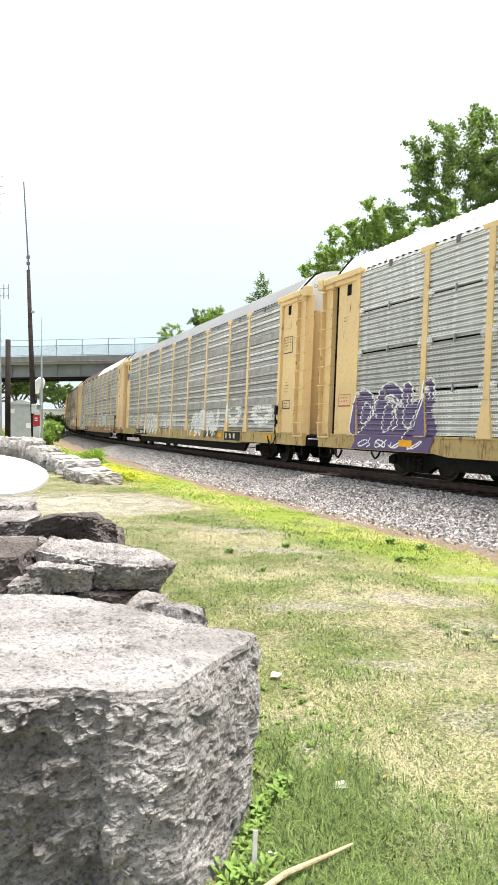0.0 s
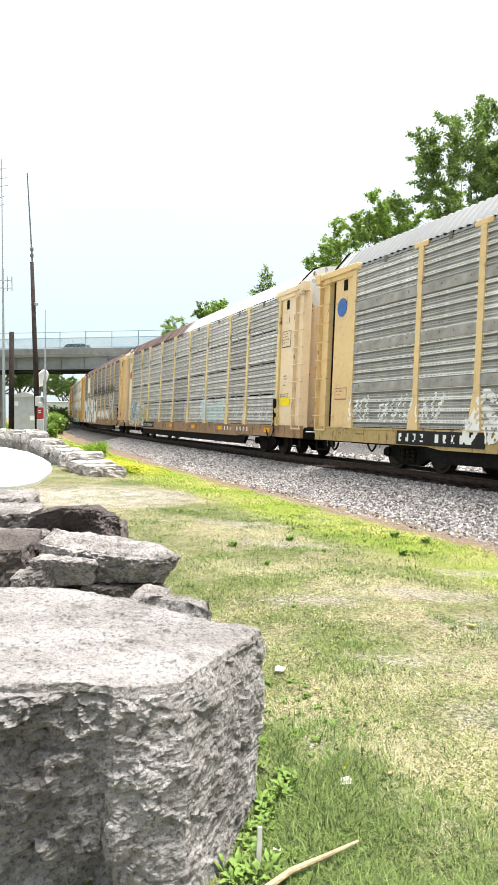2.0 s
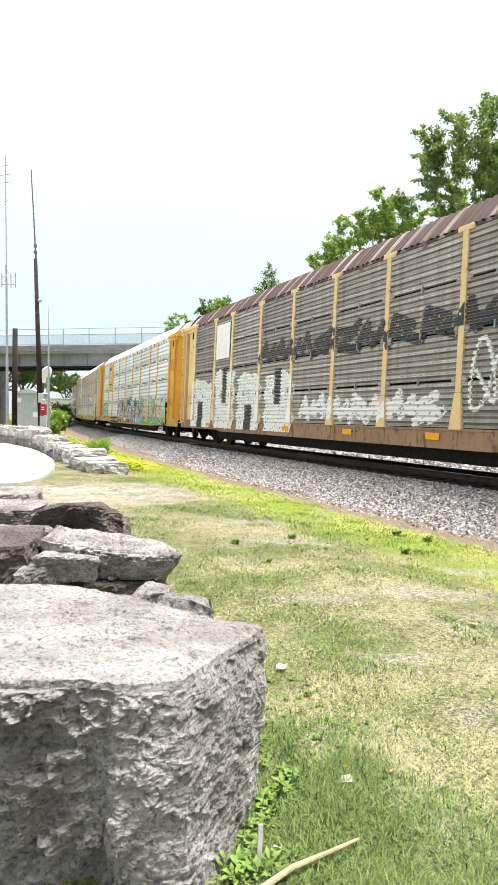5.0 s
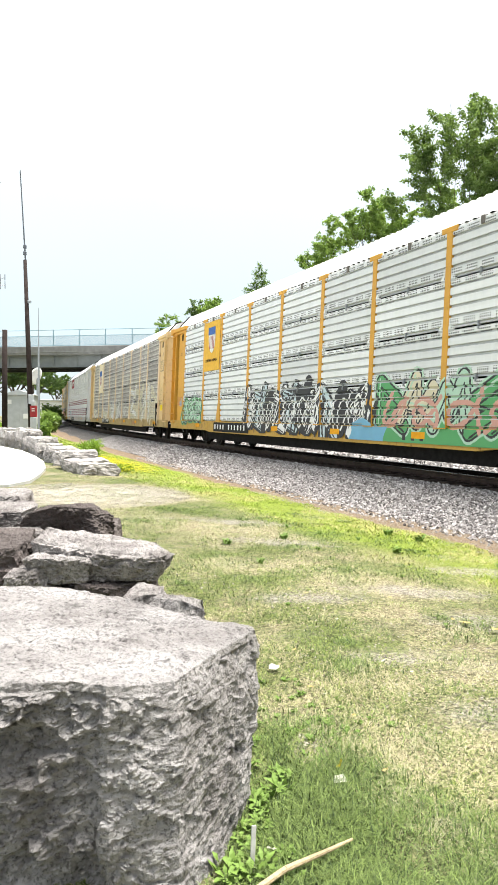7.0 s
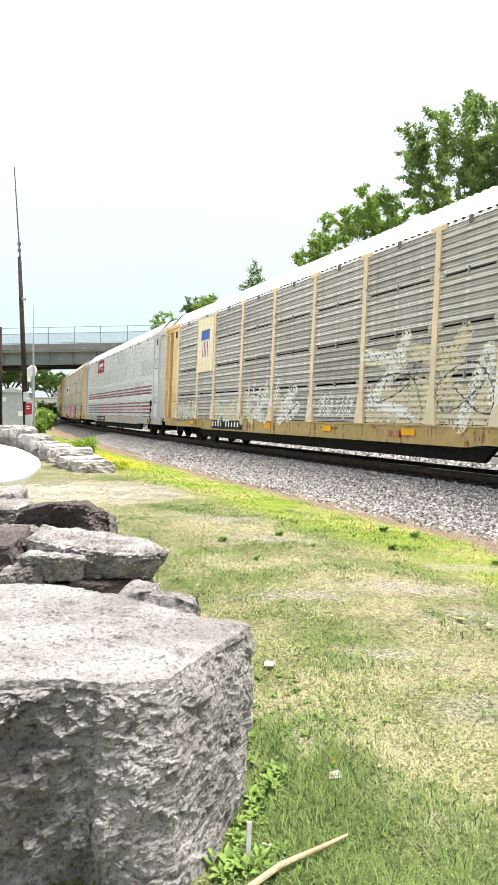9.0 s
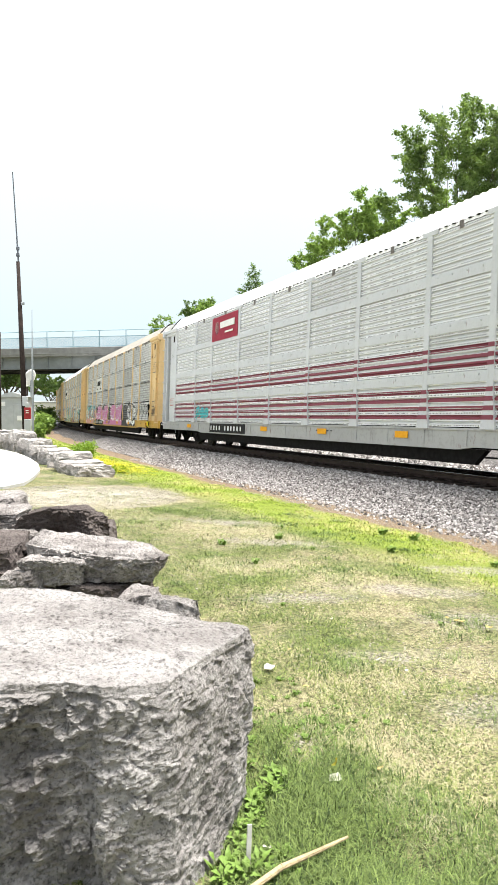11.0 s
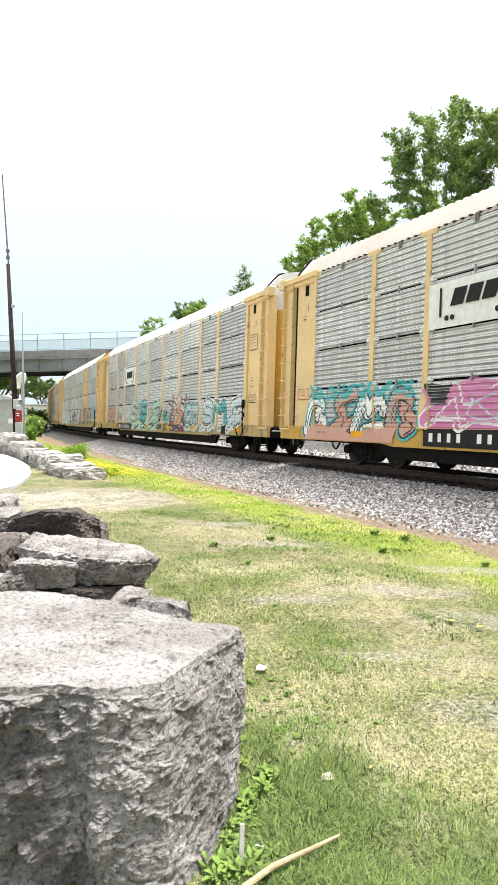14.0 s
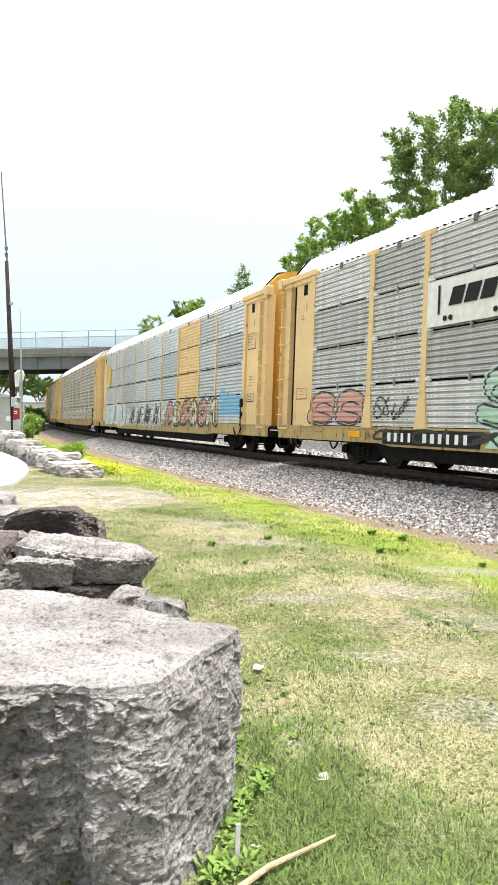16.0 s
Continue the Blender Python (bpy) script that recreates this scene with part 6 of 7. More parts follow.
# ---------- road bridge ----------
def build_bridge():
    a = 10.5
    root = thing("road_bridge", "grey concrete road bridge over the track with a mesh fence", "bridge", kind="", m=pose(-22.0, 86.6, 0, 0, 0, -a))
    x0, x1, far = -60, 60, -200
    bm = bmesh.new()
    box(bm, far, x1, 0, 11, 8.75, 9.05)
    part("deck", bm, M_CONC, root)
    bm = bmesh.new()
    box(bm, far, x1, -0.25, 0.0, 8.72, 9.75, 0.03)
    box(bm, far, x1, -0.32, 0.05, 9.0, 9.1, 0.02)
    part("parapet", bm, M_CONC, root)
    for i, y in enumerate((0.5, 3.5, 6.5, 9.5)):
        bm = bmesh.new()
        box(bm, far, x1, y - 0.04, y + 0.04, 7.3, 8.75)
        box(bm, far, x1, y - 0.25, y + 0.25, 7.26, 7.34)
        for k in range(40):
            px = x0 + 1.5 + k * 3
            box(bm, px - 0.02, px + 0.02, y - 0.18, y - 0.03, 7.34, 8.75)
        # girders behind the first get a darker colour for the shade under the deck
        part("girder", bm, M_GIRDER if i == 0 else M_UNDER, root)
    bm = bmesh.new()
    for k in range(37):
        px = x0 + 2 + k * 3.33
        rod(bm, (px, -0.1, 9.7), (px, -0.1, 11.75), 0.05, None, 6)
    posts = part("fence_posts", bm, M_FENCE, root)
    tagged(posts, kind="stuff")
    for z in (9.85, 11.0, 11.72):
        bm = bmesh.new()
        rod(bm, (far, -0.1, z), (x1, -0.1, z), 0.042, None, 5)
        part("fence_rail", bm, M_FENCE, root)
    bm = bmesh.new()
    for k in range(360):
        px = x0 + 20 + k * 0.18
        for sgn in (-1, 1):
            rod(bm, (px, -0.08, 9.85), (px + sgn * 1.1, -0.08, 11.0), 0.014, None, 3)
    tagged(part("fence_mesh", bm, M_FENCE, root), kind="stuff")
    bm = bmesh.new()
    box(bm, -24.8, -15.2, 0.2, 10.8, -0.5, 7.25, 0.05)
    part("abutment", bm, M_CONC, root)
    bm = bmesh.new()
    box(bm, 22, 40, 0.2, 10.8, -0.5, 7.25, 0.05)
    part("abutment", bm, M_CONC, root)


build_bridge()


def build_bridge_car():
    """Dark car that crosses the bridge early on; it heads along its own -x."""
    p = thing("sport_utility_car", "dark grey sport utility car driving over the bridge", "car")
    bm = bmesh.new()
    prism(bm, [(-2.3, 0.35), (2.3, 0.35), (2.32, 0.95), (2.2, 1.05), (-1.3, 1.08), (-2.25, 0.88)], -0.9, 0.9)
    part("body", bm, M_CAR_PAINT, p)
    bm = bmesh.new()
    prism(bm, [(-1.3, 1.07), (2.15, 1.04), (1.95, 1.62), (1.6, 1.72), (-0.3, 1.74), (-0.6, 1.66)], -0.76, 0.76)
    part("cabin", bm, M_CAR_PAINT, p)
    for x0, x1 in ((-0.75, 0.25), (0.35, 1.2), (1.3, 1.85)):
        bm = bmesh.new()
        box(bm, x0, x1, -0.775, -0.762, 1.14, 1.56, 0.004)
        part("side_window", bm, M_CAR_GLASS, p)
    for x in (-1.45, 1.4):
        for y in (-0.8, 0.8):
            bm = bmesh.new()
            rod(bm, (x, y - 0.12, 0.36), (x, y + 0.12, 0.36), 0.36, None, 16)
            part("wheel", bm, M_BLACK, p)
    return p


M_CAR_PAINT = plain("dark_car_paint", (0.035, 0.038, 0.043), 0.4, 0.2, 0.1, 3.0, 0.02)
M_CAR_GLASS = plain("car_glass", (0.015, 0.017, 0.02), 0.1, 0.3, 0.05, 3.0, 0.0)
BRIDGE_CAR = build_bridge_car()


# ---------- poles, masts, shed ----------
def build_poles():
    def spot(px, depth):
        return (px - 441) / 1261.5 * depth, depth

    x, y = spot(57, 45)
    p = thing("utility_pole", "tall dark creosoted wooden pole with a thin aerial on top", "pole", m=pose(x, y, 0))
    bm = bmesh.new()
    rod(bm, (0.16, 0, -0.3), (-0.16, 0, 11.2), 0.20, 0.11, 12)
    part("shaft", bm, M_POLE, p, smooth=True)
    bm = bmesh.new()
    rod(bm, (-0.12, 0, 11.0), (-0.40, 0, 16.7), 0.055, 0.032, 6)
    for z in (11.5, 11.9):
        box(bm, -0.26, -0.06, -0.06, 0.06, z, z + 0.22, 0.02)
    part("aerial", bm, M_AERIAL, p)
    for z in (2.0, 8.5):
        bm = bmesh.new()
        box(bm, 0.0, 0.22, -0.12, 0.0, z, z + 0.18, 0.02)
        part("bracket", bm, M_STEEL, p)
    bm = bmesh.new()
    box(bm, 0.05, 0.35, -0.30, -0.1, 2.2, 2.8, 0.02)
    part("meter_box", bm, M_SHED, p)
    x, y = spot(14.5, 48)
    p = thing("utility_pole", "short dark wooden pole with no wires", "pole", m=pose(x, y, 0))
    bm = bmesh.new()
    rod(bm, (-0.05, 0, -0.3), (0.05, 0, 7.2), 0.2, 0.17, 10)
    part("shaft", bm, M_POLE, p, smooth=True)
    # lattice of aerials on a tall mast
    x, y = spot(1, 47)
    p = thing("radio_mast", "tall thin galvanised radio mast with small aerials", "mast", m=pose(x, y, 0))
    bm = bmesh.new()
    rod(bm, (0, 0, -0.3), (0, 0, 5.2), 0.10, 0.09, 12)
    rod(bm, (0, 0, 5.2), (0, 0, 11.2), 0.08, 0.06, 10)
    rod(bm, (0, 0, 11.2), (0, 0, 18.3), 0.04, 0.025, 8)
    part("shaft", bm, M_STEEL, p)
    bm = bmesh.new()
    for sx in (-0.3, 0.3, 0.6):
        rod(bm, (sx, 0, 9.75), (sx, 0, 10.7), 0.03, None, 6)
    for z in (9.95, 10.45):
        rod(bm, (-0.32, 0, z), (0.62, 0, z), 0.03, None, 5)
    part("aerial", bm, M_STEEL, p)
    for z, w in ((17.0, 0.35), (16.5, 0.4), (17.6, 0.3), (15.8, 0.15), (15.3, 0.15)):
        bm = bmesh.new()
        rod(bm, (-w, 0, z), (w, 0, z + 0.1), 0.02, None, 5)
        part("dipole", bm, M_STEEL, p)
    x, y = spot(74, 42)
    p = thing("radio_mast", "slender pale metal flagpole-like mast", "mast", m=pose(x, y, 0))
    bm = bmesh.new()
    rod(bm, (0, 0, -0.3), (0.03, 0, 5.6), 0.075, 0.05, 8)
    rod(bm, (0.03, 0, 5.6), (0.05, 0, 7.8), 0.03, 0.012, 6)
    part("shaft", bm, M_STEEL, p)
    # equipment shed
    x, y = spot(42, 52)
    p = thing("equipment_shed", "grey steel railway equipment shed with a door", "shed", m=pose(x, y, 0, 0, 0, 8))
    bm = bmesh.new()
    box(bm, -1.05, 1.05, -1.0, 1.2, -0.2, 2.95, 0.03)
    part("body", bm, M_SHED, p)
    bm = bmesh.new()
    prism(bm, [(-1.2, 2.93), (1.2, 2.93), (0, 3.3)], -1.15, 1.35)
    part("roof", bm, M_SHED, p)
    bm = bmesh.new()
    box(bm, 0.1, 0.95, -1.04, -1.0, 0.1, 2.4, 0.01)
    door = part("door", bm, M_SHED, p)
    bm = bmesh.new()
    box(bm, 0.8, 0.88, -1.1, -1.03, 1.1, 1.25, 0.01)
    part("handle", bm, M_BLACK, door)
    bm = bmesh.new()
    box(bm, -0.75, -0.45, -1.03, -1.0, 2.3, 2.6, 0.01)
    part("vent", bm, M_WHITE, p)
    bm = bmesh.new()
    box(bm, 0.35, 0.75, -1.07, -1.045, 1.25, 1.6, 0.01)
    part("notice", bm, M_WHITE, p, "white notice with bars of fine print")
    # red cabinet
    x, y = spot(65, 44)
    p = thing("warning_board", "red board with white bars on a grey pedestal", "board", m=pose(x, y, 0))
    bm = bmesh.new()
    box(bm, -0.2, 0.2, -0.08, 0.08, 1.4, 2.1, 0.03)
    part("board", bm, M_RED, p)
    for i in range(2):
        bm = bmesh.new()
        box(bm, -0.09, 0.08, -0.1, -0.084, 1.75 + i * 0.13, 1.80 + i * 0.13)
        part("bar", bm, M_WHITE, p, "white bar of unreadable lettering")
    bm = bmesh.new()
    box(bm, -0.2, 0.2, -0.1, 0.1, -0.1, 1.38, 0.02)
    part("pedestal", bm, M_SHED, p)
    bm = bmesh.new()
    box(bm, -0.12, 0.12, -0.1, 0.1, 2.1, 2.4, 0.02)
    part("cap", bm, M_SHED, p)
    # dish
    x, y = spot(71, 58)
    p = thing("satellite_dish", "white satellite dish tilted to the sky on a post", "satellite dish", m=pose(x, y, 0))
    bm = bmesh.new()
    rings = 7
    rows = []
    for i in range(rings):
        r = 0.75 * i / (rings - 1)
        rows.append([bm.verts.new((r * math.cos(a), r * math.sin(a), 0.24 * r ** 2)) for a in [k * math.tau / 24 for k in range(24)]] if i else [bm.verts.new((0, 0, 0))] * 24)
    for a, b in zip(rows, rows[1:]):
        for k in range(24):
            vs = [a[k], b[k], b[(k + 1) % 24], a[(k + 1) % 24]]
            bm.faces.new(list(dict.fromkeys(vs)))
    bmesh.ops.solidify(bm, geom=bm.faces[:], thickness=0.04)
    ob = part("reflector", bm, M_WHITE, p, smooth=True)
    ob.matrix_basis = look((0, 0, 4.6), (-0.9, 0.35, 5.0)) @ pose(0, 0, 0, 180)
    bm = bmesh.new()
    rod(bm, (0, 0.2, -0.2), (0, 0.2, 4.5), 0.09, None, 8)
    part("post", bm, M_STEEL, p)
    # far white building past the bridge
    x, y = spot(92, 150)
    p = thing("low_building", "low white building far beyond the bridge", "building", m=pose(x, y, 0, 0, 0, 10))
    bm = bmesh.new()
    box(bm, -7, 6, 0, 8, -0.5, 4.3, 0.05)
    part("wall", bm, M_WHITE, p)
    bm = bmesh.new()
    box(bm, -7.3, 6.3, -0.3, 8.3, 4.28, 4.6, 0.05)
    part("roof", bm, M_SHED, p)


build_poles()


# ---------- trees ----------
def build_tree(label, x, y, height, spread_r, seed, leaves=9000, leaf=0.2, mat=None, base=0.35, lean=0.0):
    """Tapered trunk, forking limbs and a crown of many small leaf clumps."""
    rng = random.Random(seed)
    tree = thing("tree", label, "tree", "trees behind the track", m=pose(x, y, ground_z(x, y) - 0.1))
    bm = bmesh.new()
    tips, ways = [], []

    def grow(p, d, length, r, depth):
        steps = 3
        for i in range(steps):
            q = p + d * (length / steps)
            r2 = r * (1 - 0.28 / steps * (i + 1))
            rod(bm, p, q, r, r2, 6 if depth < 2 else 4)
            d = (d + Vector((rng.gauss(0, 0.13), rng.gauss(0, 0.13), rng.gauss(0.03, 0.08)))).normalized()
            p, r = q, r2
            if depth >= 2:
                tips.append((p.copy(), length * 0.42))
                ways.append(d.copy())
        if depth >= 4 or r < 0.012:
            tips.append((p.copy(), length * 0.7))
            ways.append(d.copy())
            return
        n = rng.choice((2, 3, 3)) if depth else 5
        turn = rng.uniform(0, 6.28)
        for k in range(n):
            a = turn + k * 6.28 / n + rng.uniform(-0.4, 0.4)
            side = Vector((math.cos(a), math.sin(a), 0))
            up = 0.75 if depth == 0 else 0.45
            nd = (d * rng.uniform(0.5, 0.9) + side * rng.uniform(0.55, 1.05) * (spread_r / (height * 0.42)) + Vector((0, 0, up * rng.uniform(0.1, 0.8)))).normalized()
            grow(p, nd, length * rng.uniform(0.60, 0.82), r * rng.uniform(0.52, 0.7), depth + 1)
        if depth < 2:
            grow(p, (d + Vector((rng.gauss(0, 0.1), rng.gauss(0, 0.1), 0.2))).normalized(), length * 0.75, r * 0.7, depth + 1)

    grow(Vector((0, 0, 0)), Vector((lean, 0, 1)).normalized(), height * base, height * 0.018, 0)
    # fit the grown tree to its height and spread
    top = max(p.z for p, _ in tips)
    wide = sorted(math.hypot(p.x, p.y) for p, _ in tips)[int(len(tips) * 0.93)]
    fz, fx = (height - 0.7) / top, spread_r / wide
    for v in bm.verts:
        v.co = Vector((v.co.x * fx, v.co.y * fx, v.co.z * fz))
    tips = [(Vector((p.x * fx, p.y * fx, p.z * fz)), r * min(fx, fz)) for p, r in tips]
    part("trunk", bm, M_BARK, tree)
    nr = np.random.default_rng(seed)
    # leaves crowd along sprays that run on from some of the twigs
    full = np.flatnonzero(nr.random(len(tips)) < (0.37 if height > 15 else 1.0))
    rays = nr.normal(size=(len(tips) * 2, 3)) * (0.5, 0.5, 0.28) + np.array([tuple(w) for w in ways])[np.arange(len(tips) * 2) % len(tips)] * (0.9, 0.9, 0.55)
    rays /= np.linalg.norm(rays, axis=1, keepdims=True)
    pick = full[nr.integers(0, len(full), leaves)]
    cen = np.array([tuple(p) for p, _ in tips])[pick]
    ray = rays[pick + len(tips) * nr.integers(0, 2, leaves)]
    reach = np.clip(height * 0.05, 0.5, 1.0) * nr.uniform(0.8, 1.15, leaves)
    along = nr.random(leaves)
    c = cen + ray * (reach * (along - 0.15))[:, None] + nr.normal(size=(leaves, 3)) * (0.17, 0.17, 0.10) * (1.15 - 0.75 * along)[:, None] * (height / 19)
    u = nr.normal(size=(leaves, 3)) * 0.8 + ray * 0.6 - (0, 0, 0.25)
    u /= np.linalg.norm(u, axis=1, keepdims=True)
    w = np.cross(u, nr.normal(size=(leaves, 3)) * 0.6 + (0, 0, 0.6))
    w /= np.linalg.norm(w, axis=1, keepdims=True)
    s = leaf * nr.uniform(0.6, 1.4, (leaves, 1))
    quad = np.stack([c - u * s * 0.6, c + w * s * 0.34, c + u * s * 0.6, c - w * s * 0.34], 1).reshape(-1, 3)
    faces = np.arange(leaves * 4).reshape(-1, 4)
    me = raw_mesh("crown", quad.tolist(), faces.tolist(), [mat or M_LEAF])
    crown = new("crown", me)
    crown.parent = tree
    return tree


def build_trees():
    def spot(px, depth):
        return (px - 441) / 1261.5 * depth, depth

    for label, px, depth, height, r, seed, n, leaf, mat, base in (
        ("tall leafy maple-like tree with dark limbs showing", 866, 40, 19.3, 4.0, 11, 30000, 0.135, M_LEAF_DEEP, 0.36),
        ("tall leafy tree beside the maple", 985, 37, 18.6, 3.4, 12, 22000, 0.13, M_LEAF_DEEP, 0.34),
        ("broad bright green leafy tree behind the train", 668, 52, 18.0, 4.1, 13, 30000, 0.15, M_LEAF, 0.30),
        ("bright green leafy tree behind the train", 585, 58, 16.6, 1.8, 14, 13000, 0.145, M_LEAF, 0.30),
        ("green leafy tree behind the train", 762, 50, 17.3, 3.0, 15, 24000, 0.145, M_LEAF, 0.30),
        ("small slender tree rising over the train", 468, 95, 22.0, 1.9, 16, 9000, 0.16, M_LEAF_DARK, 0.45),
        ("green tree far along the track", 397, 120, 21.6, 3.0, 17, 8000, 0.24, M_LEAF, 0.36),
        ("green tree far along the track", 358, 130, 22.4, 2.6, 18, 8000, 0.24, M_LEAF_DARK, 0.36),
        ("green tree far along the track", 304, 140, 21.2, 3.2, 19, 8000, 0.24, M_LEAF, 0.36),
        ("dark tree beyond the bridge", 25, 118, 12.0, 6.5, 21, 16000, 0.33, M_LEAF_DARK, 0.2),
        ("dark tree beyond the bridge", 62, 160, 13.0, 6.5, 22, 16000, 0.39, M_LEAF_DARK, 0.2),
        ("dark tree beyond the bridge", 100, 190, 12.5, 7.0, 23, 16000, 0.42, M_LEAF_DARK, 0.2),
        ("dark tree beyond the bridge", -15, 115, 13.0, 6.5, 24, 16000, 0.33, M_LEAF_DARK, 0.2),
        ("dark tree beyond the bridge", 125, 220, 13.0, 8.0, 25, 16000, 0.48, M_LEAF_DARK, 0.2),
    ):
        x, y = spot(px, depth)
        build_tree(label, x, y, height, r, seed, n, leaf, mat, base)


build_trees()


# ---------- grass, weeds and litter ----------
def waves(rng, n=14, scale=1.0):
    """A cheap smooth random field over the plan."""
    k = rng.normal(size=(n, 2)) * scale
    ph = rng.uniform(0, 6.28, n)
    return lambda x, y: np.sin(x[:, None] * k[:, 0] + y[:, None] * k[:, 1] + ph).sum(1) / math.sqrt(n)


def lats(x, y):
    dx, dy = CX - x, y - CY
    return RADIUS - np.hypot(dx, dy)


def soft_ground(x, y):
    return np.array([ground_z(a, b) for a, b in zip(x, y)])


def blades(name, label, x, y, h, w, lie, mat, seed):
    """One mesh of single blades: two-step strips that lean over."""
    rng = np.random.default_rng(seed)
    n = len(x)
    z = soft_ground(x, y) - 0.004
    a = rng.uniform(0, math.tau, n)
    d = np.stack([np.cos(a), np.sin(a), np.zeros(n)], 1)
    side = np.stack([-np.sin(a), np.cos(a), np.zeros(n)], 1) * (w / 2)[:, None]
    up = np.array([0, 0, 1.0])
    b = np.stack([x, y, z], 1)
    mid = b + up * (h * (1 - 0.75 * lie) * 0.62)[:, None] + d * (h * (0.12 + 0.75 * lie) * 0.5)[:, None]
    tip = b + up * (h * (1 - 0.9 * lie))[:, None] + d * (h * (0.35 + 0.75 * lie))[:, None]
    v = np.stack([b - side, b + side, mid + side * 0.8, mid - side * 0.8, tip], 1).reshape(-1, 3)
    i = np.arange(n)[:, None] * 5
    me = bpy.data.meshes.new(name)
    me.vertices.add(n * 5)
    me.vertices.foreach_set("co", v.astype(np.float32).ravel())
    loops = np.concatenate([i + (0, 1, 2, 3), i + (3, 2, 4)], 1).ravel()
    me.loops.add(n * 7)
    me.loops.foreach_set("vertex_index", loops.astype(np.int32))
    me.polygons.add(n * 2)
    starts = (np.arange(n)[:, None] * 7 + (0, 4)).ravel()
    me.polygons.foreach_set("loop_start", starts.astype(np.int32))
    me.update(calc_edges=True)
    me.materials.append(mat)
    return tagged(new(name, me), label, "grass", kind="stuff")


def scatter(rng, n, y0, y1, power=1.0):
    """Points over the wedge of lawn before the camera, denser near it."""
    y = y0 + (y1 - y0) * rng.random(n) ** power
    x = (rng.random(n) * 2 - 1) * (0.37 * y + 0.25)
    return x, y


def build_grass():
    rng = np.random.default_rng(8)
    field, patch = waves(rng, 14, 1.1), waves(rng, 16, 5.0)
    x, y = scatter(rng, 410000, 2.1, 19.0, 1.7)
    lat = lats(x, y)
    f = 0.6 * field(x, y) + 0.55 * patch(x, y)
    thin = np.clip(0.86 + 0.34 * f, 0.5, 1.0)
    for hx, hy, ax, ay in BARE:
        e2 = ((x - hx) / ax) ** 2 + ((y - hy) / ay) ** 2 + 0.9 * patch(x * 1.7, y * 1.7) + 0.4 * patch(x * 5, y * 5)
        thin = thin * np.clip(0.5 * e2, 0.22, 1.0)
    keep = (lat < -3.0 + 0.25 * f) & (rng.random(len(x)) < thin)
    # the gravel by the drive's end stays bare
    pale = ((x + 3.3) ** 2 * 0.22 + (y - 14.6) ** 2 * 0.16) < 0.9 + 0.3 * f
    keep &= ~(pale & (rng.random(len(x)) < 0.6))
    x, y, lat, f = x[keep], y[keep], lat[keep], f[keep]
    n = len(x)
    lush = np.clip((lat + 5.3) / 1.0, 0, 1) * np.clip((-2.0 - lat) / 0.6, 0, 1)
    h = rng.uniform(0.014, 0.048, n) * np.clip(1.0 + 0.5 * f, 0.5, 1.8)
    w = rng.uniform(0.0020, 0.0044, n) * (0.75 + 0.14 * y)
    # trodden flat in the middle of the lawn, upright only in the strip
    lie = np.clip(rng.normal(0.80, 0.2, n) - 0.3 * lush, 0, 1)
    m = lush * (0.75 + 0.25 * np.tanh(2 * f)) < rng.uniform(0.25, 0.85, n)
    blades("lawn_grass", "short mown lawn grass, part green and part dry straw", x[m], y[m], h[m], w[m], lie[m], M_BLADE, 1)
    m = ~m
    blades("lush_grass", "bright yellow-green grass along the ballast", x[m], y[m], h[m] * 1.15, w[m] * 1.2, np.clip(lie[m] + 0.1, 0, 1), M_LUSH, 2)
    # cut grass and dead stems lying flat
    x, y = scatter(rng, 110000, 2.4, 13.0, 1.5)
    ok = lats(x, y) < -3.2
    x, y = x[ok], y[ok]
    n = len(x)
    blades("thatch", "dead stems and cut grass lying flat on the lawn", x, y, rng.uniform(0.02, 0.06, n), rng.uniform(0.002, 0.0045, n) * (0.8 + 0.13 * y), np.clip(rng.normal(0.97, 0.03, n), 0.8, 1), M_BLADE, 7)
    # longer grass that flops over, left by the mower round the block and in clumps
    x, y = rng.uniform(-0.15, 1.35, 150000), 2.2 + 1.75 * rng.random(150000) ** 1.2
    f = 0.7 * field(x * 1.6, y * 1.6) + 0.6 * patch(x, y)
    bare = np.min([((x - hx) / ax) ** 2 + ((y - hy) / ay) ** 2 for hx, hy, ax, ay in BARE], axis=0)
    ok = (rng.random(len(x)) < np.clip(0.32 + 0.42 * f, 0.04, 0.9) * np.clip((3.95 - y) / 1.3, 0, 1) * np.clip(bare - 0.3, 0, 1)) & (x < 0.40 * y)
    x, y, f = x[ok], y[ok], f[ok]
    n = len(x)
    blades("long_grass", "longer green grass flopping over near the block", x, y, rng.uniform(0.03, 0.085, n) * np.clip(1 + 0.3 * f, 0.6, 1.5), rng.uniform(0.0022, 0.0048, n), np.clip(rng.normal(0.66, 0.22, n), 0.1, 1), M_DEEP, 5)
    tx, ty = scatter(rng, 150, 3.4, 13.0, 1.0)
    ok = lats(tx, ty) < -3.3
    tx, ty = tx[ok], ty[ok]
    i = rng.integers(0, len(tx), 26000)
    r = rng.uniform(0.05, 0.2, len(tx))[i]
    x, y = tx[i] + rng.normal(size=len(i)) * r, ty[i] + rng.normal(size=len(i)) * r
    n = len(x)
    blades("grass_tufts", "scattered green tufts standing above the mown lawn", x, y, rng.uniform(0.03, 0.085, n), rng.uniform(0.002, 0.004, n) * (0.8 + 0.12 * y), np.clip(rng.normal(0.7, 0.2, n), 0, 1), M_DEEP, 6)
    # tufts farther along the strip by the track
    s, la = rng.uniform(14, 62, 60000), rng.uniform(-5.4, -3.0, 60000)
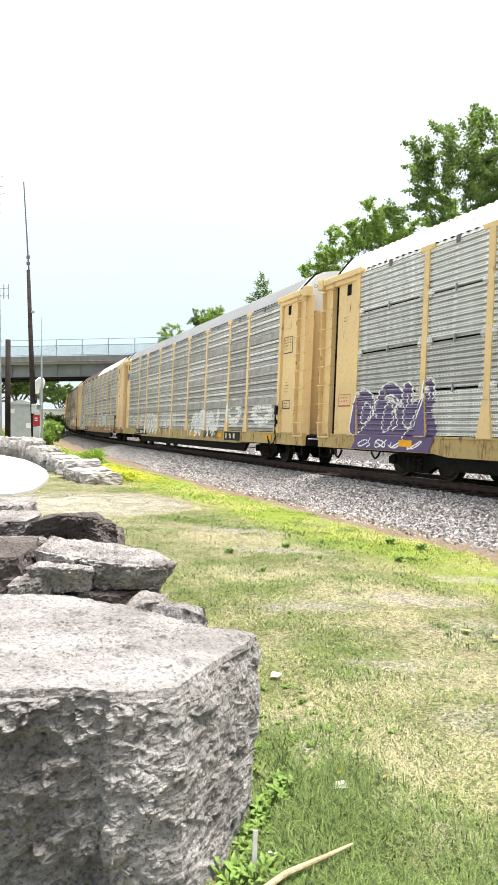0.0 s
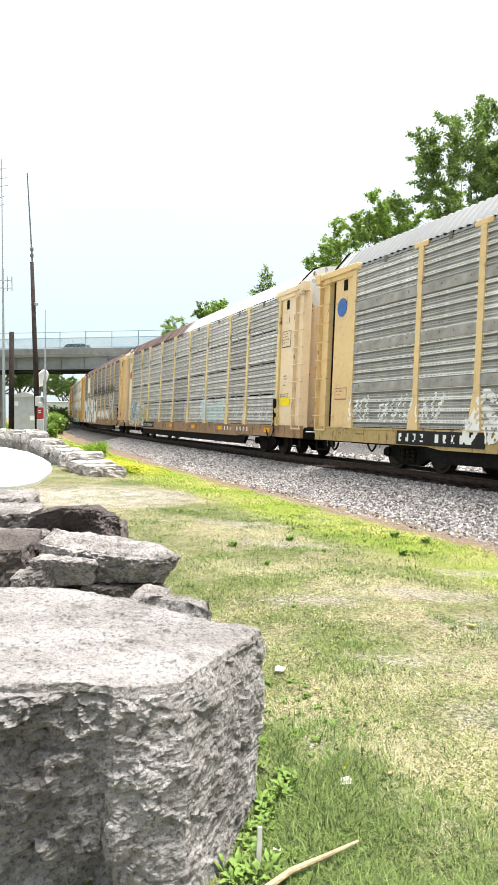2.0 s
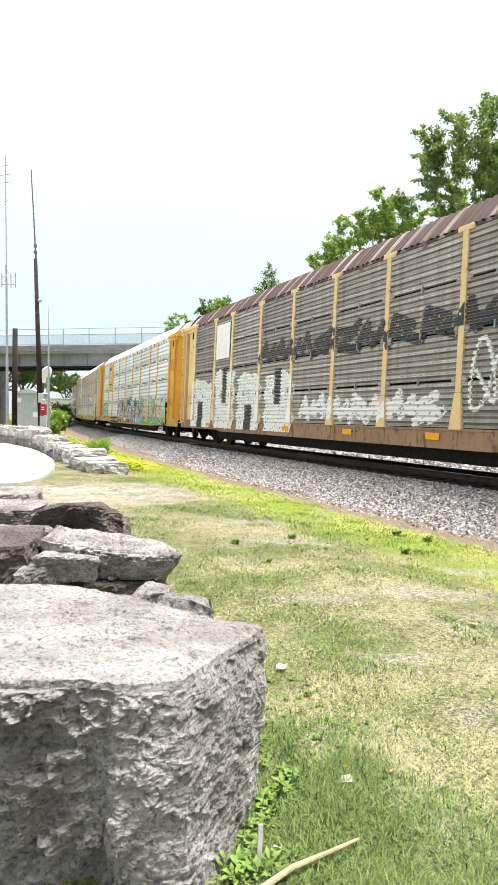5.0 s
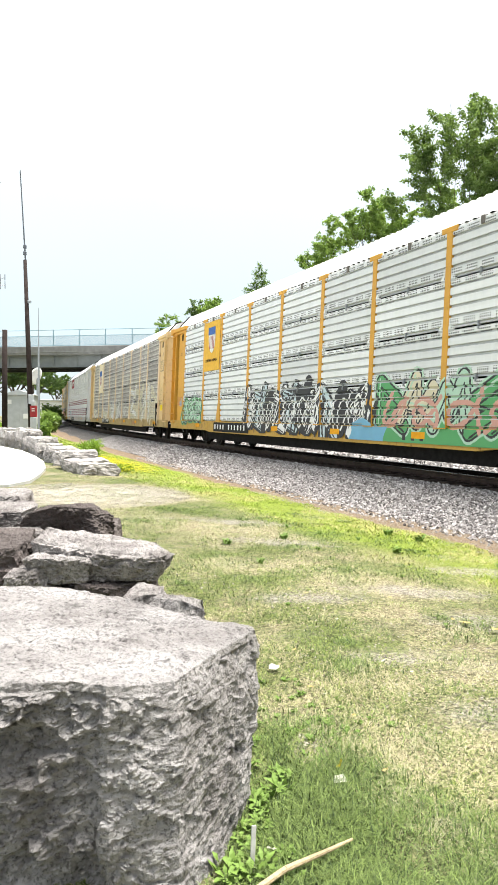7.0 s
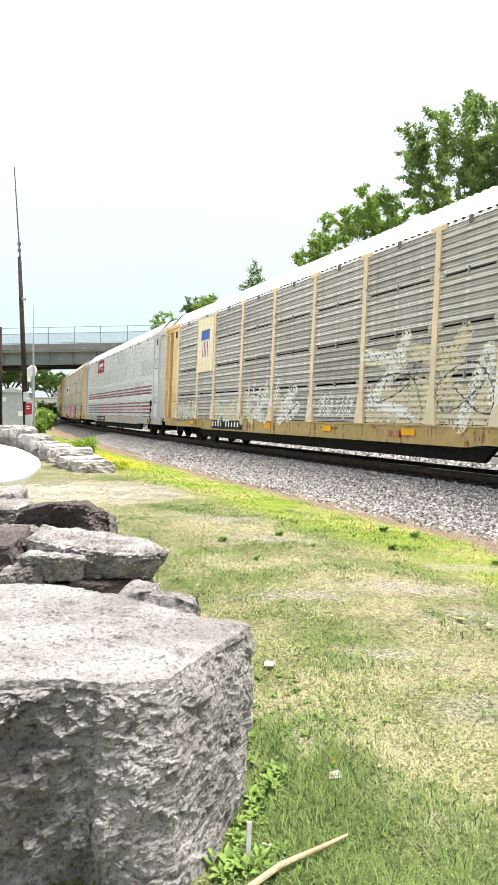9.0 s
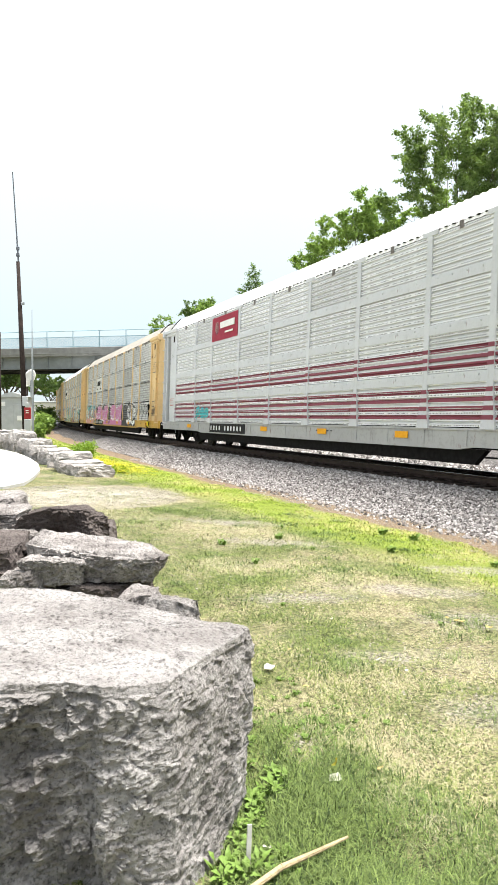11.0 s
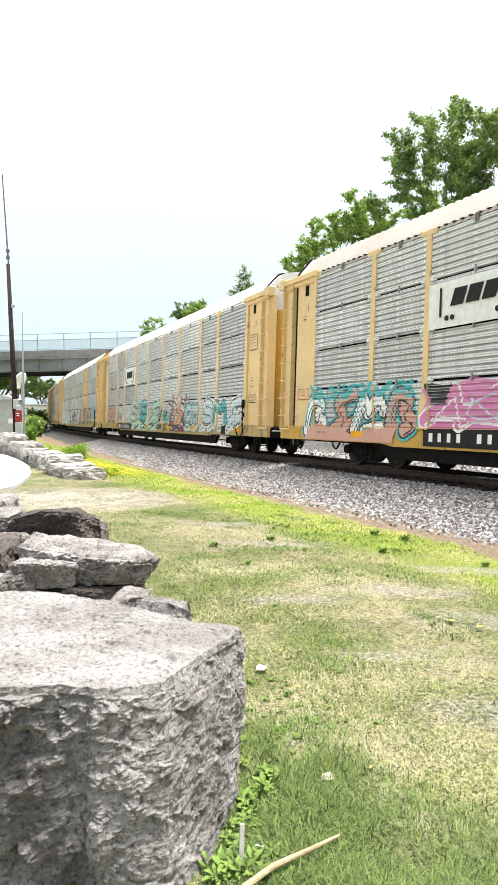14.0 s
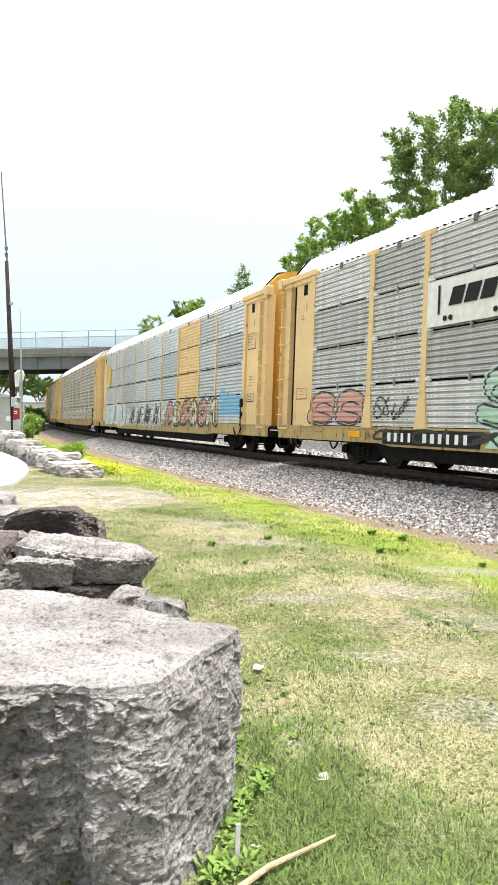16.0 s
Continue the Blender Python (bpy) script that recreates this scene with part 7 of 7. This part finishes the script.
    xy = np.array([at_track(a, b)[:2] for a, b in zip(s, la)])
    x, y = xy[:, 0], xy[:, 1]
    ok = y > 17
    x, y = x[ok], y[ok]
    n = len(x)
    blades("verge_grass", "bright grass of the verge far along the track", x, y, rng.uniform(0.03, 0.10, n), rng.uniform(0.007, 0.016, n) * (y / 22), rng.uniform(0.3, 0.95, n), M_LUSH, 3)
    x, y = rng.uniform(-16, 4, 50000), rng.uniform(16, 46, 50000)
    lat = lats(x, y)
    road = (x < -5.0 - np.clip(y - 19, 0, 99) * 0.42) & (y < 44)
    ok = (lat < -4.5) & ~road
    x, y = x[ok], y[ok]
    n = len(x)
    blades("verge_grass", "patchy grass beside the low stone wall", x, y, rng.uniform(0.02, 0.07, n), rng.uniform(0.008, 0.018, n) * (y / 22), rng.uniform(0.4, 0.98, n), M_BLADE, 4)


build_grass()


@functools.lru_cache(None)
def weed_mesh(seed, count, reach, leaf):
    """A rosette of broad pointed leaves."""
    rng = random.Random(seed)
    verts, faces = [Vector((0, 0, 0))], []
    for i in range(count):
        a = rng.uniform(0, math.tau)
        r0, r1 = rng.uniform(0, reach * 0.5), reach * rng.uniform(0.5, 1.0)
        z0, z1 = rng.uniform(0.01, reach * 0.5), rng.uniform(0.02, reach * 0.9)
        l = leaf * rng.uniform(0.7, 1.3)
        d = Vector((math.cos(a), math.sin(a), 0))
        n = Vector((-d.y, d.x, 0))
        base = d * r0 + Vector((0, 0, z0))
        tip = d * r1 + Vector((0, 0, z1))
        mid = base.lerp(tip, 0.5) + Vector((0, 0, 0.25 * l))
        k = len(verts)
        verts += [base, mid + n * l * 0.33, tip, mid - n * l * 0.33, mid - Vector((0, 0, 0.05 * l))]
        faces += [(k, k + 1, k + 4), (k + 1, k + 2, k + 4), (k + 2, k + 3, k + 4), (k + 3, k, k + 4), (0, k, k + 4)]
    return raw_mesh("weed", [tuple(v) for v in verts], faces, [M_WEED])


def build_weeds():
    rng = random.Random(4)
    spots = [(0.04 + rng.uniform(-0.08, 0.16), rng.uniform(2.35, 3.3), 0.06) for _ in range(16)]
    spots += [(rng.uniform(-0.1, 0.35), rng.uniform(2.3, 4.4), 0.032) for _ in range(60)]
    spots += [(0.35 + rng.gauss(0, 0.16), 3.75 + rng.gauss(0, 0.16), 0.03) for _ in range(40)]
    spots += [(rng.uniform(-0.35, 3.6), rng.uniform(5, 12), 0.05) for _ in range(12)]
    spots += [(-0.25, 9.0, 0.11), (0.5, 9.6, 0.10), (1.9, 9.0, 0.11), (3.3, 7.7, 0.11), (3.0, 8.4, 0.1), (0.15, 7.9, 0.09), (2.5, 10.2, 0.12), (2.1, 10.6, 0.12)]
    spots += [(-0.10 + 0.17 * k + rng.uniform(0.0, 0.07), 2.42 + 0.6 * k, rng.uniform(0.045, 0.075)) for k in [i / 15 for i in range(16)]]
    for i, (x, y, r) in enumerate(spots):
        ob = new("weed", weed_mesh(i % 6, 26 if r > 0.09 else 16, r * rng.uniform(0.8, 1.25), r * 0.5))
        ob.matrix_basis = pose(x, y, ground_z(x, y) - 0.005, 0, 0, rng.uniform(0, 360))
        tagged(ob, "low broad-leaved green weed growing in the lawn", "weed", "weeds in the lawn")


build_weeds()


def build_bush(x, y, height, r, seed, label, mat, leaves=2500, leaf=0.07):
    nr = np.random.default_rng(seed)
    bush = thing("bush", label, "bush", "bushes by the wall", m=pose(x, y, ground_z(x, y) - 0.03))
    bm = bmesh.new()
    stems = []
    for i in range(9):
        a = nr.uniform(0, 6.28)
        q = Vector((math.cos(a) * r * nr.uniform(0.2, 0.9), math.sin(a) * r * nr.uniform(0.2, 0.9), height * nr.uniform(0.55, 1.0)))
        rod(bm, (0.06 * math.cos(a), 0.06 * math.sin(a), 0), q, 0.016, 0.006, 5)
        stems.append(q)
    part("stems", bm, M_BARK, bush)
    pick = nr.integers(0, len(stems), leaves)
    k = nr.uniform(0.25, 1.05, (leaves, 1))
    c = np.array([stems[i] for i in pick]) * k + nr.normal(size=(leaves, 3)) * (0.22 * r, 0.22 * r, 0.07 * height)
    u = nr.normal(size=(leaves, 3))
    u /= np.linalg.norm(u, axis=1, keepdims=True)
    w = np.cross(u, nr.normal(size=(leaves, 3)))
    w /= np.linalg.norm(w, axis=1, keepdims=True)
    s = leaf * nr.uniform(0.6, 1.4, (leaves, 1))
    quad = np.stack([c - u * s, c + w * s * 0.45, c + u * s, c - w * s * 0.45], 1).reshape(-1, 3)
    quad[:, 2] = np.maximum(quad[:, 2], 0.0)
    ob = new("foliage", raw_mesh("foliage", quad.tolist(), np.arange(leaves * 4).reshape(-1, 4).tolist(), [mat]))
    ob.parent = bush


M_BUSH = leaf_mat("bush_leaves", (0.14, 0.25, 0.025), (0.32, 0.46, 0.06))
build_bush(-5.9, 26.7, 0.72, 0.62, 31, "bright green leafy bush growing over the stone wall", M_BUSH, 4500, 0.05)
build_bush(-3.9, 21.4, 0.22, 0.5, 32, "low bright green bush at the wall's end", M_BUSH, 900)
build_bush(-19.3, 70.0, 2.0, 1.1, 36, "green shrub growing beside the track", M_LEAF, 3500, 0.16)
build_bush(-25.6, 95.0, 3.0, 1.6, 37, "tall green shrub near the bridge", M_LEAF_DEEP, 4000, 0.2)
build_bush(-20.6, 62.0, 0.9, 1.2, 38, "low green brush on the verge", M_BUSH, 2500, 0.13)
build_bush(-13.3, 47.0, 1.3, 0.5, 33, "green shrub beside the metal mast", M_LEAF, 2500, 0.13)
build_bush(-16.4, 43.6, 1.1, 0.7, 35, "low green shrub before the shed", M_BUSH, 1500, 0.12)


def build_flowers():
    rng = np.random.default_rng(21)
    n = 2600
    s, la = rng.triangular(18.6, 22.0, 30, n), rng.normal(-4.6, 0.36, n)
    verts, faces = [], []
    for i in range(n):
        x, y, _ = at_track(s[i], la[i])
        z = ground_z(x, y) + rng.uniform(0.08, 0.22)
        r = rng.uniform(0.012, 0.028)
        a = rng.uniform(0, 6.28)
        k = len(verts)
        verts += [(x + r * math.cos(a + j * 2.094), y + r * math.sin(a + j * 2.094), z + 0.3 * r * (j - 1)) for j in range(3)] + [(x, y, z - 0.012)]
        faces += [(k, k + 1, k + 2), (k, k + 3, k + 1)]
    tagged(new("yellow_flowers", raw_mesh("yellow_flowers", verts, faces, [M_FLOWER])), "band of small yellow wildflowers along the verge", "flowers", kind="stuff")


build_flowers()


def build_pebbles():
    """Grit and small stones in the worn tracks and by the drive's end."""
    rng = np.random.default_rng(77)
    base = np.array([(1, 0, 0), (-1, 0, 0), (0, 1, 0), (0, -1, 0), (0, 0, 1), (0, 0, -1)], float)
    tri = np.array([(0, 2, 4), (2, 1, 4), (1, 3, 4), (3, 0, 4), (2, 0, 5), (1, 2, 5), (3, 1, 5), (0, 3, 5)])
    field = waves(rng, 14, 1.6)
    x, y = scatter(rng, 140000, 2.6, 17.0, 1.2)
    lat = lats(x, y)
    f = field(x, y)
    pale = ((x + 3.3) ** 2 * 0.22 + (y - 14.6) ** 2 * 0.16) < 1.0
    track = (lat > -7.6) & (lat < -5.2) & (f > 0.3) & (rng.random(len(x)) < 0.12)
    verge = (lat > -3.2) & (lat < -1.7) & (rng.random(len(x)) < 0.35)
    worn = np.min([((x - hx) / ax) ** 2 + ((y - hy) / ay) ** 2 for hx, hy, ax, ay in BARE], axis=0) + 0.8 * rng.normal(size=len(x)) + 0.8 * field(x * 3, y * 3) < 0.35
    worn &= rng.random(len(x)) < 0.5
    keep = (pale | track | verge | worn) & (lat < -1.6)
    x, y = x[keep], y[keep]
    z = soft_ground(x, y)
    n = len(x)
    s = rng.uniform(0.002, 0.006, n) * rng.uniform(0.6, 1.7, n) * (0.8 + 0.06 * y)
    v = base[None] * s[:, None, None] * rng.uniform(0.6, 1.4, (n, 6, 1)) * (1.2, 1.2, 0.7)
    a = rng.uniform(0, 6.28, n)
    c, q = np.cos(a)[:, None], np.sin(a)[:, None]
    v = np.stack([v[..., 0] * c - v[..., 1] * q, v[..., 0] * q + v[..., 1] * c, v[..., 2]], -1) + np.stack([x, y, z + 0.003], 1)[:, None]
    me = raw_mesh("pebbles", v.reshape(-1, 3).tolist(), (tri[None] + np.arange(n)[:, None, None] * 6).reshape(-1, 3).tolist(), [M_GRIT])
    tagged(new("pebbles", me), "pale grit and small stones in worn ground", "gravel", kind="stuff")


build_pebbles()


def build_litter():
    # broken stick
    bm = bmesh.new()
    pts = [Vector((0.00, 2.32, 0.02)), Vector((0.13, 2.42, 0.045)), Vector((0.26, 2.52, 0.035)), Vector((0.385, 2.60, 0.04))]
    for a, b, r0, r1 in zip(pts, pts[1:], (0.012, 0.011, 0.009), (0.011, 0.009, 0.005)):
        rod(bm, a, b, r0, r1, 8)
    ob = part("stick", bm, plain("dry_stick", (0.42, 0.33, 0.20), 0.9, 0.0, 0.35, 18.0, 0.6), None)
    tagged(ob, "dry broken pale brown stick lying in the grass", "stick")
    # weathered strip standing against the block
    bm = bmesh.new()
    box(bm, -0.009, 0.009, -0.003, 0.003, 0, 0.17, 0.002)
    ob = part("wood_strip", bm, plain("grey_strip", (0.45, 0.44, 0.42), 0.8, 0.0, 0.2, 20.0), None)
    ob.matrix_basis = pose(0.015, 2.50, ground_z(0.015, 2.5) - 0.02, -12, 5, 10)
    tagged(ob, "thin weathered grey strip leaning beside the block", "wood strip")
    rng = random.Random(9)

    def leaf_scrap(name, label, x, y, r, mat, tilt):
        bm = bmesh.new()
        n = 9
        rim = [bm.verts.new((r * math.cos(k * math.tau / n) * rng.uniform(0.7, 1.15), r * 0.8 * math.sin(k * math.tau / n) * rng.uniform(0.7, 1.15), rng.uniform(-0.12, 0.22) * r)) for k in range(n)]
        c = bm.verts.new((0, 0, -0.1 * r))
        for k in range(n):
            bm.faces.new((c, rim[k], rim[(k + 1) % n]))
        bmesh.ops.solidify(bm, geom=bm.faces[:], thickness=0.0012)
        ob = part(name, bm, mat, None)
        ob.matrix_basis = pose(x, y, ground_z(x, y) + 0.035, tilt, 0, rng.uniform(0, 360))
        tagged(ob, label, "leaf" if "leaf" in name else "scrap")

    yellow = plain("yellowed_leaf", (0.42, 0.36, 0.03), 0.6, 0.0, 0.3, 20.0)
    pale = plain("bleached_leaf", (0.66, 0.66, 0.56), 0.7, 0.0, 0.15, 20.0)
    dry = plain("dry_leaf", (0.50, 0.40, 0.17), 0.8, 0.0, 0.25, 20.0)
    leaf_scrap("fallen_leaf", "yellowed fallen leaf lying in the grass", 0.42, 3.22, 0.032, yellow, 50)
    leaf_scrap("fallen_leaf", "bleached pale fallen leaf in the grass", 0.40, 3.08, 0.038, pale, 10)
    leaf_scrap("fallen_leaf", "bleached pale fallen leaf in the grass", 0.17, 4.48, 0.045, pale, 10)
    leaf_scrap("fallen_leaf", "dry tan fallen leaf in the grass", 1.72, 5.6, 0.045, dry, 8)
    leaf_scrap("fallen_leaf", "dry tan fallen leaf in the grass", 1.9, 5.45, 0.035, dry, 5)
    for i in range(14):
        y = rng.uniform(2.5, 6.5)
        leaf_scrap("fallen_leaf", "small dry tan fallen leaf in the grass", rng.uniform(0.0, 0.33) * y, y, rng.uniform(0.012, 0.022), rng.choice((pale, dry)), rng.uniform(-30, 30))


build_litter()


# ---------- movement ----------
SLIP = [(0, -0.08), (0.5, -0.12), (2.5, 0.24), (8, 0.2), (12.5, 0.22), (14.5, -0.22), (16, -0.3)]


def car_pose(k, t):
    s = S_FIRST + (k - 0.5) * PITCH - SPEED * t + lerp_table(SLIP, t)
    x, y, a = at_track(s, CENTRE_LAT)
    return (Matrix.Translation((x, y, RAIL_Z)) @ Matrix.Rotation(-math.pi / 2 - a, 4, "Z") @ Matrix.Translation((0, -GAUGE_Y, 0))
            @ Matrix.Rotation(-CANT, 4, "X") @ Matrix.Translation((0, GAUGE_Y, 0)))


def motions():
    for car, k in CARS:
        walk(car, [(t, car_pose(k, t)) for t in range(17)])
    lane = pose(-22.0, 86.6, 0, 0, 0, -10.5)
    walk(BRIDGE_CAR, [(t, lane @ Matrix.Translation((3.3 - 12.0 * (t - 1.55), 5.2, 9.055))) for t in (0, 4, 8, 12, 16)])
    turn = -math.degrees(SPEED / 0.415) / FPS
    spin = [(i / FPS, i * turn) for i in range(16 * FPS + 1)]
    for ws, dx in WHEELSETS:
        walk(ws, [(t, Matrix.Translation((dx, 0, 0.415)) @ Matrix.Rotation(-radians(a), 4, "Y")) for t, a in spin])


motions()
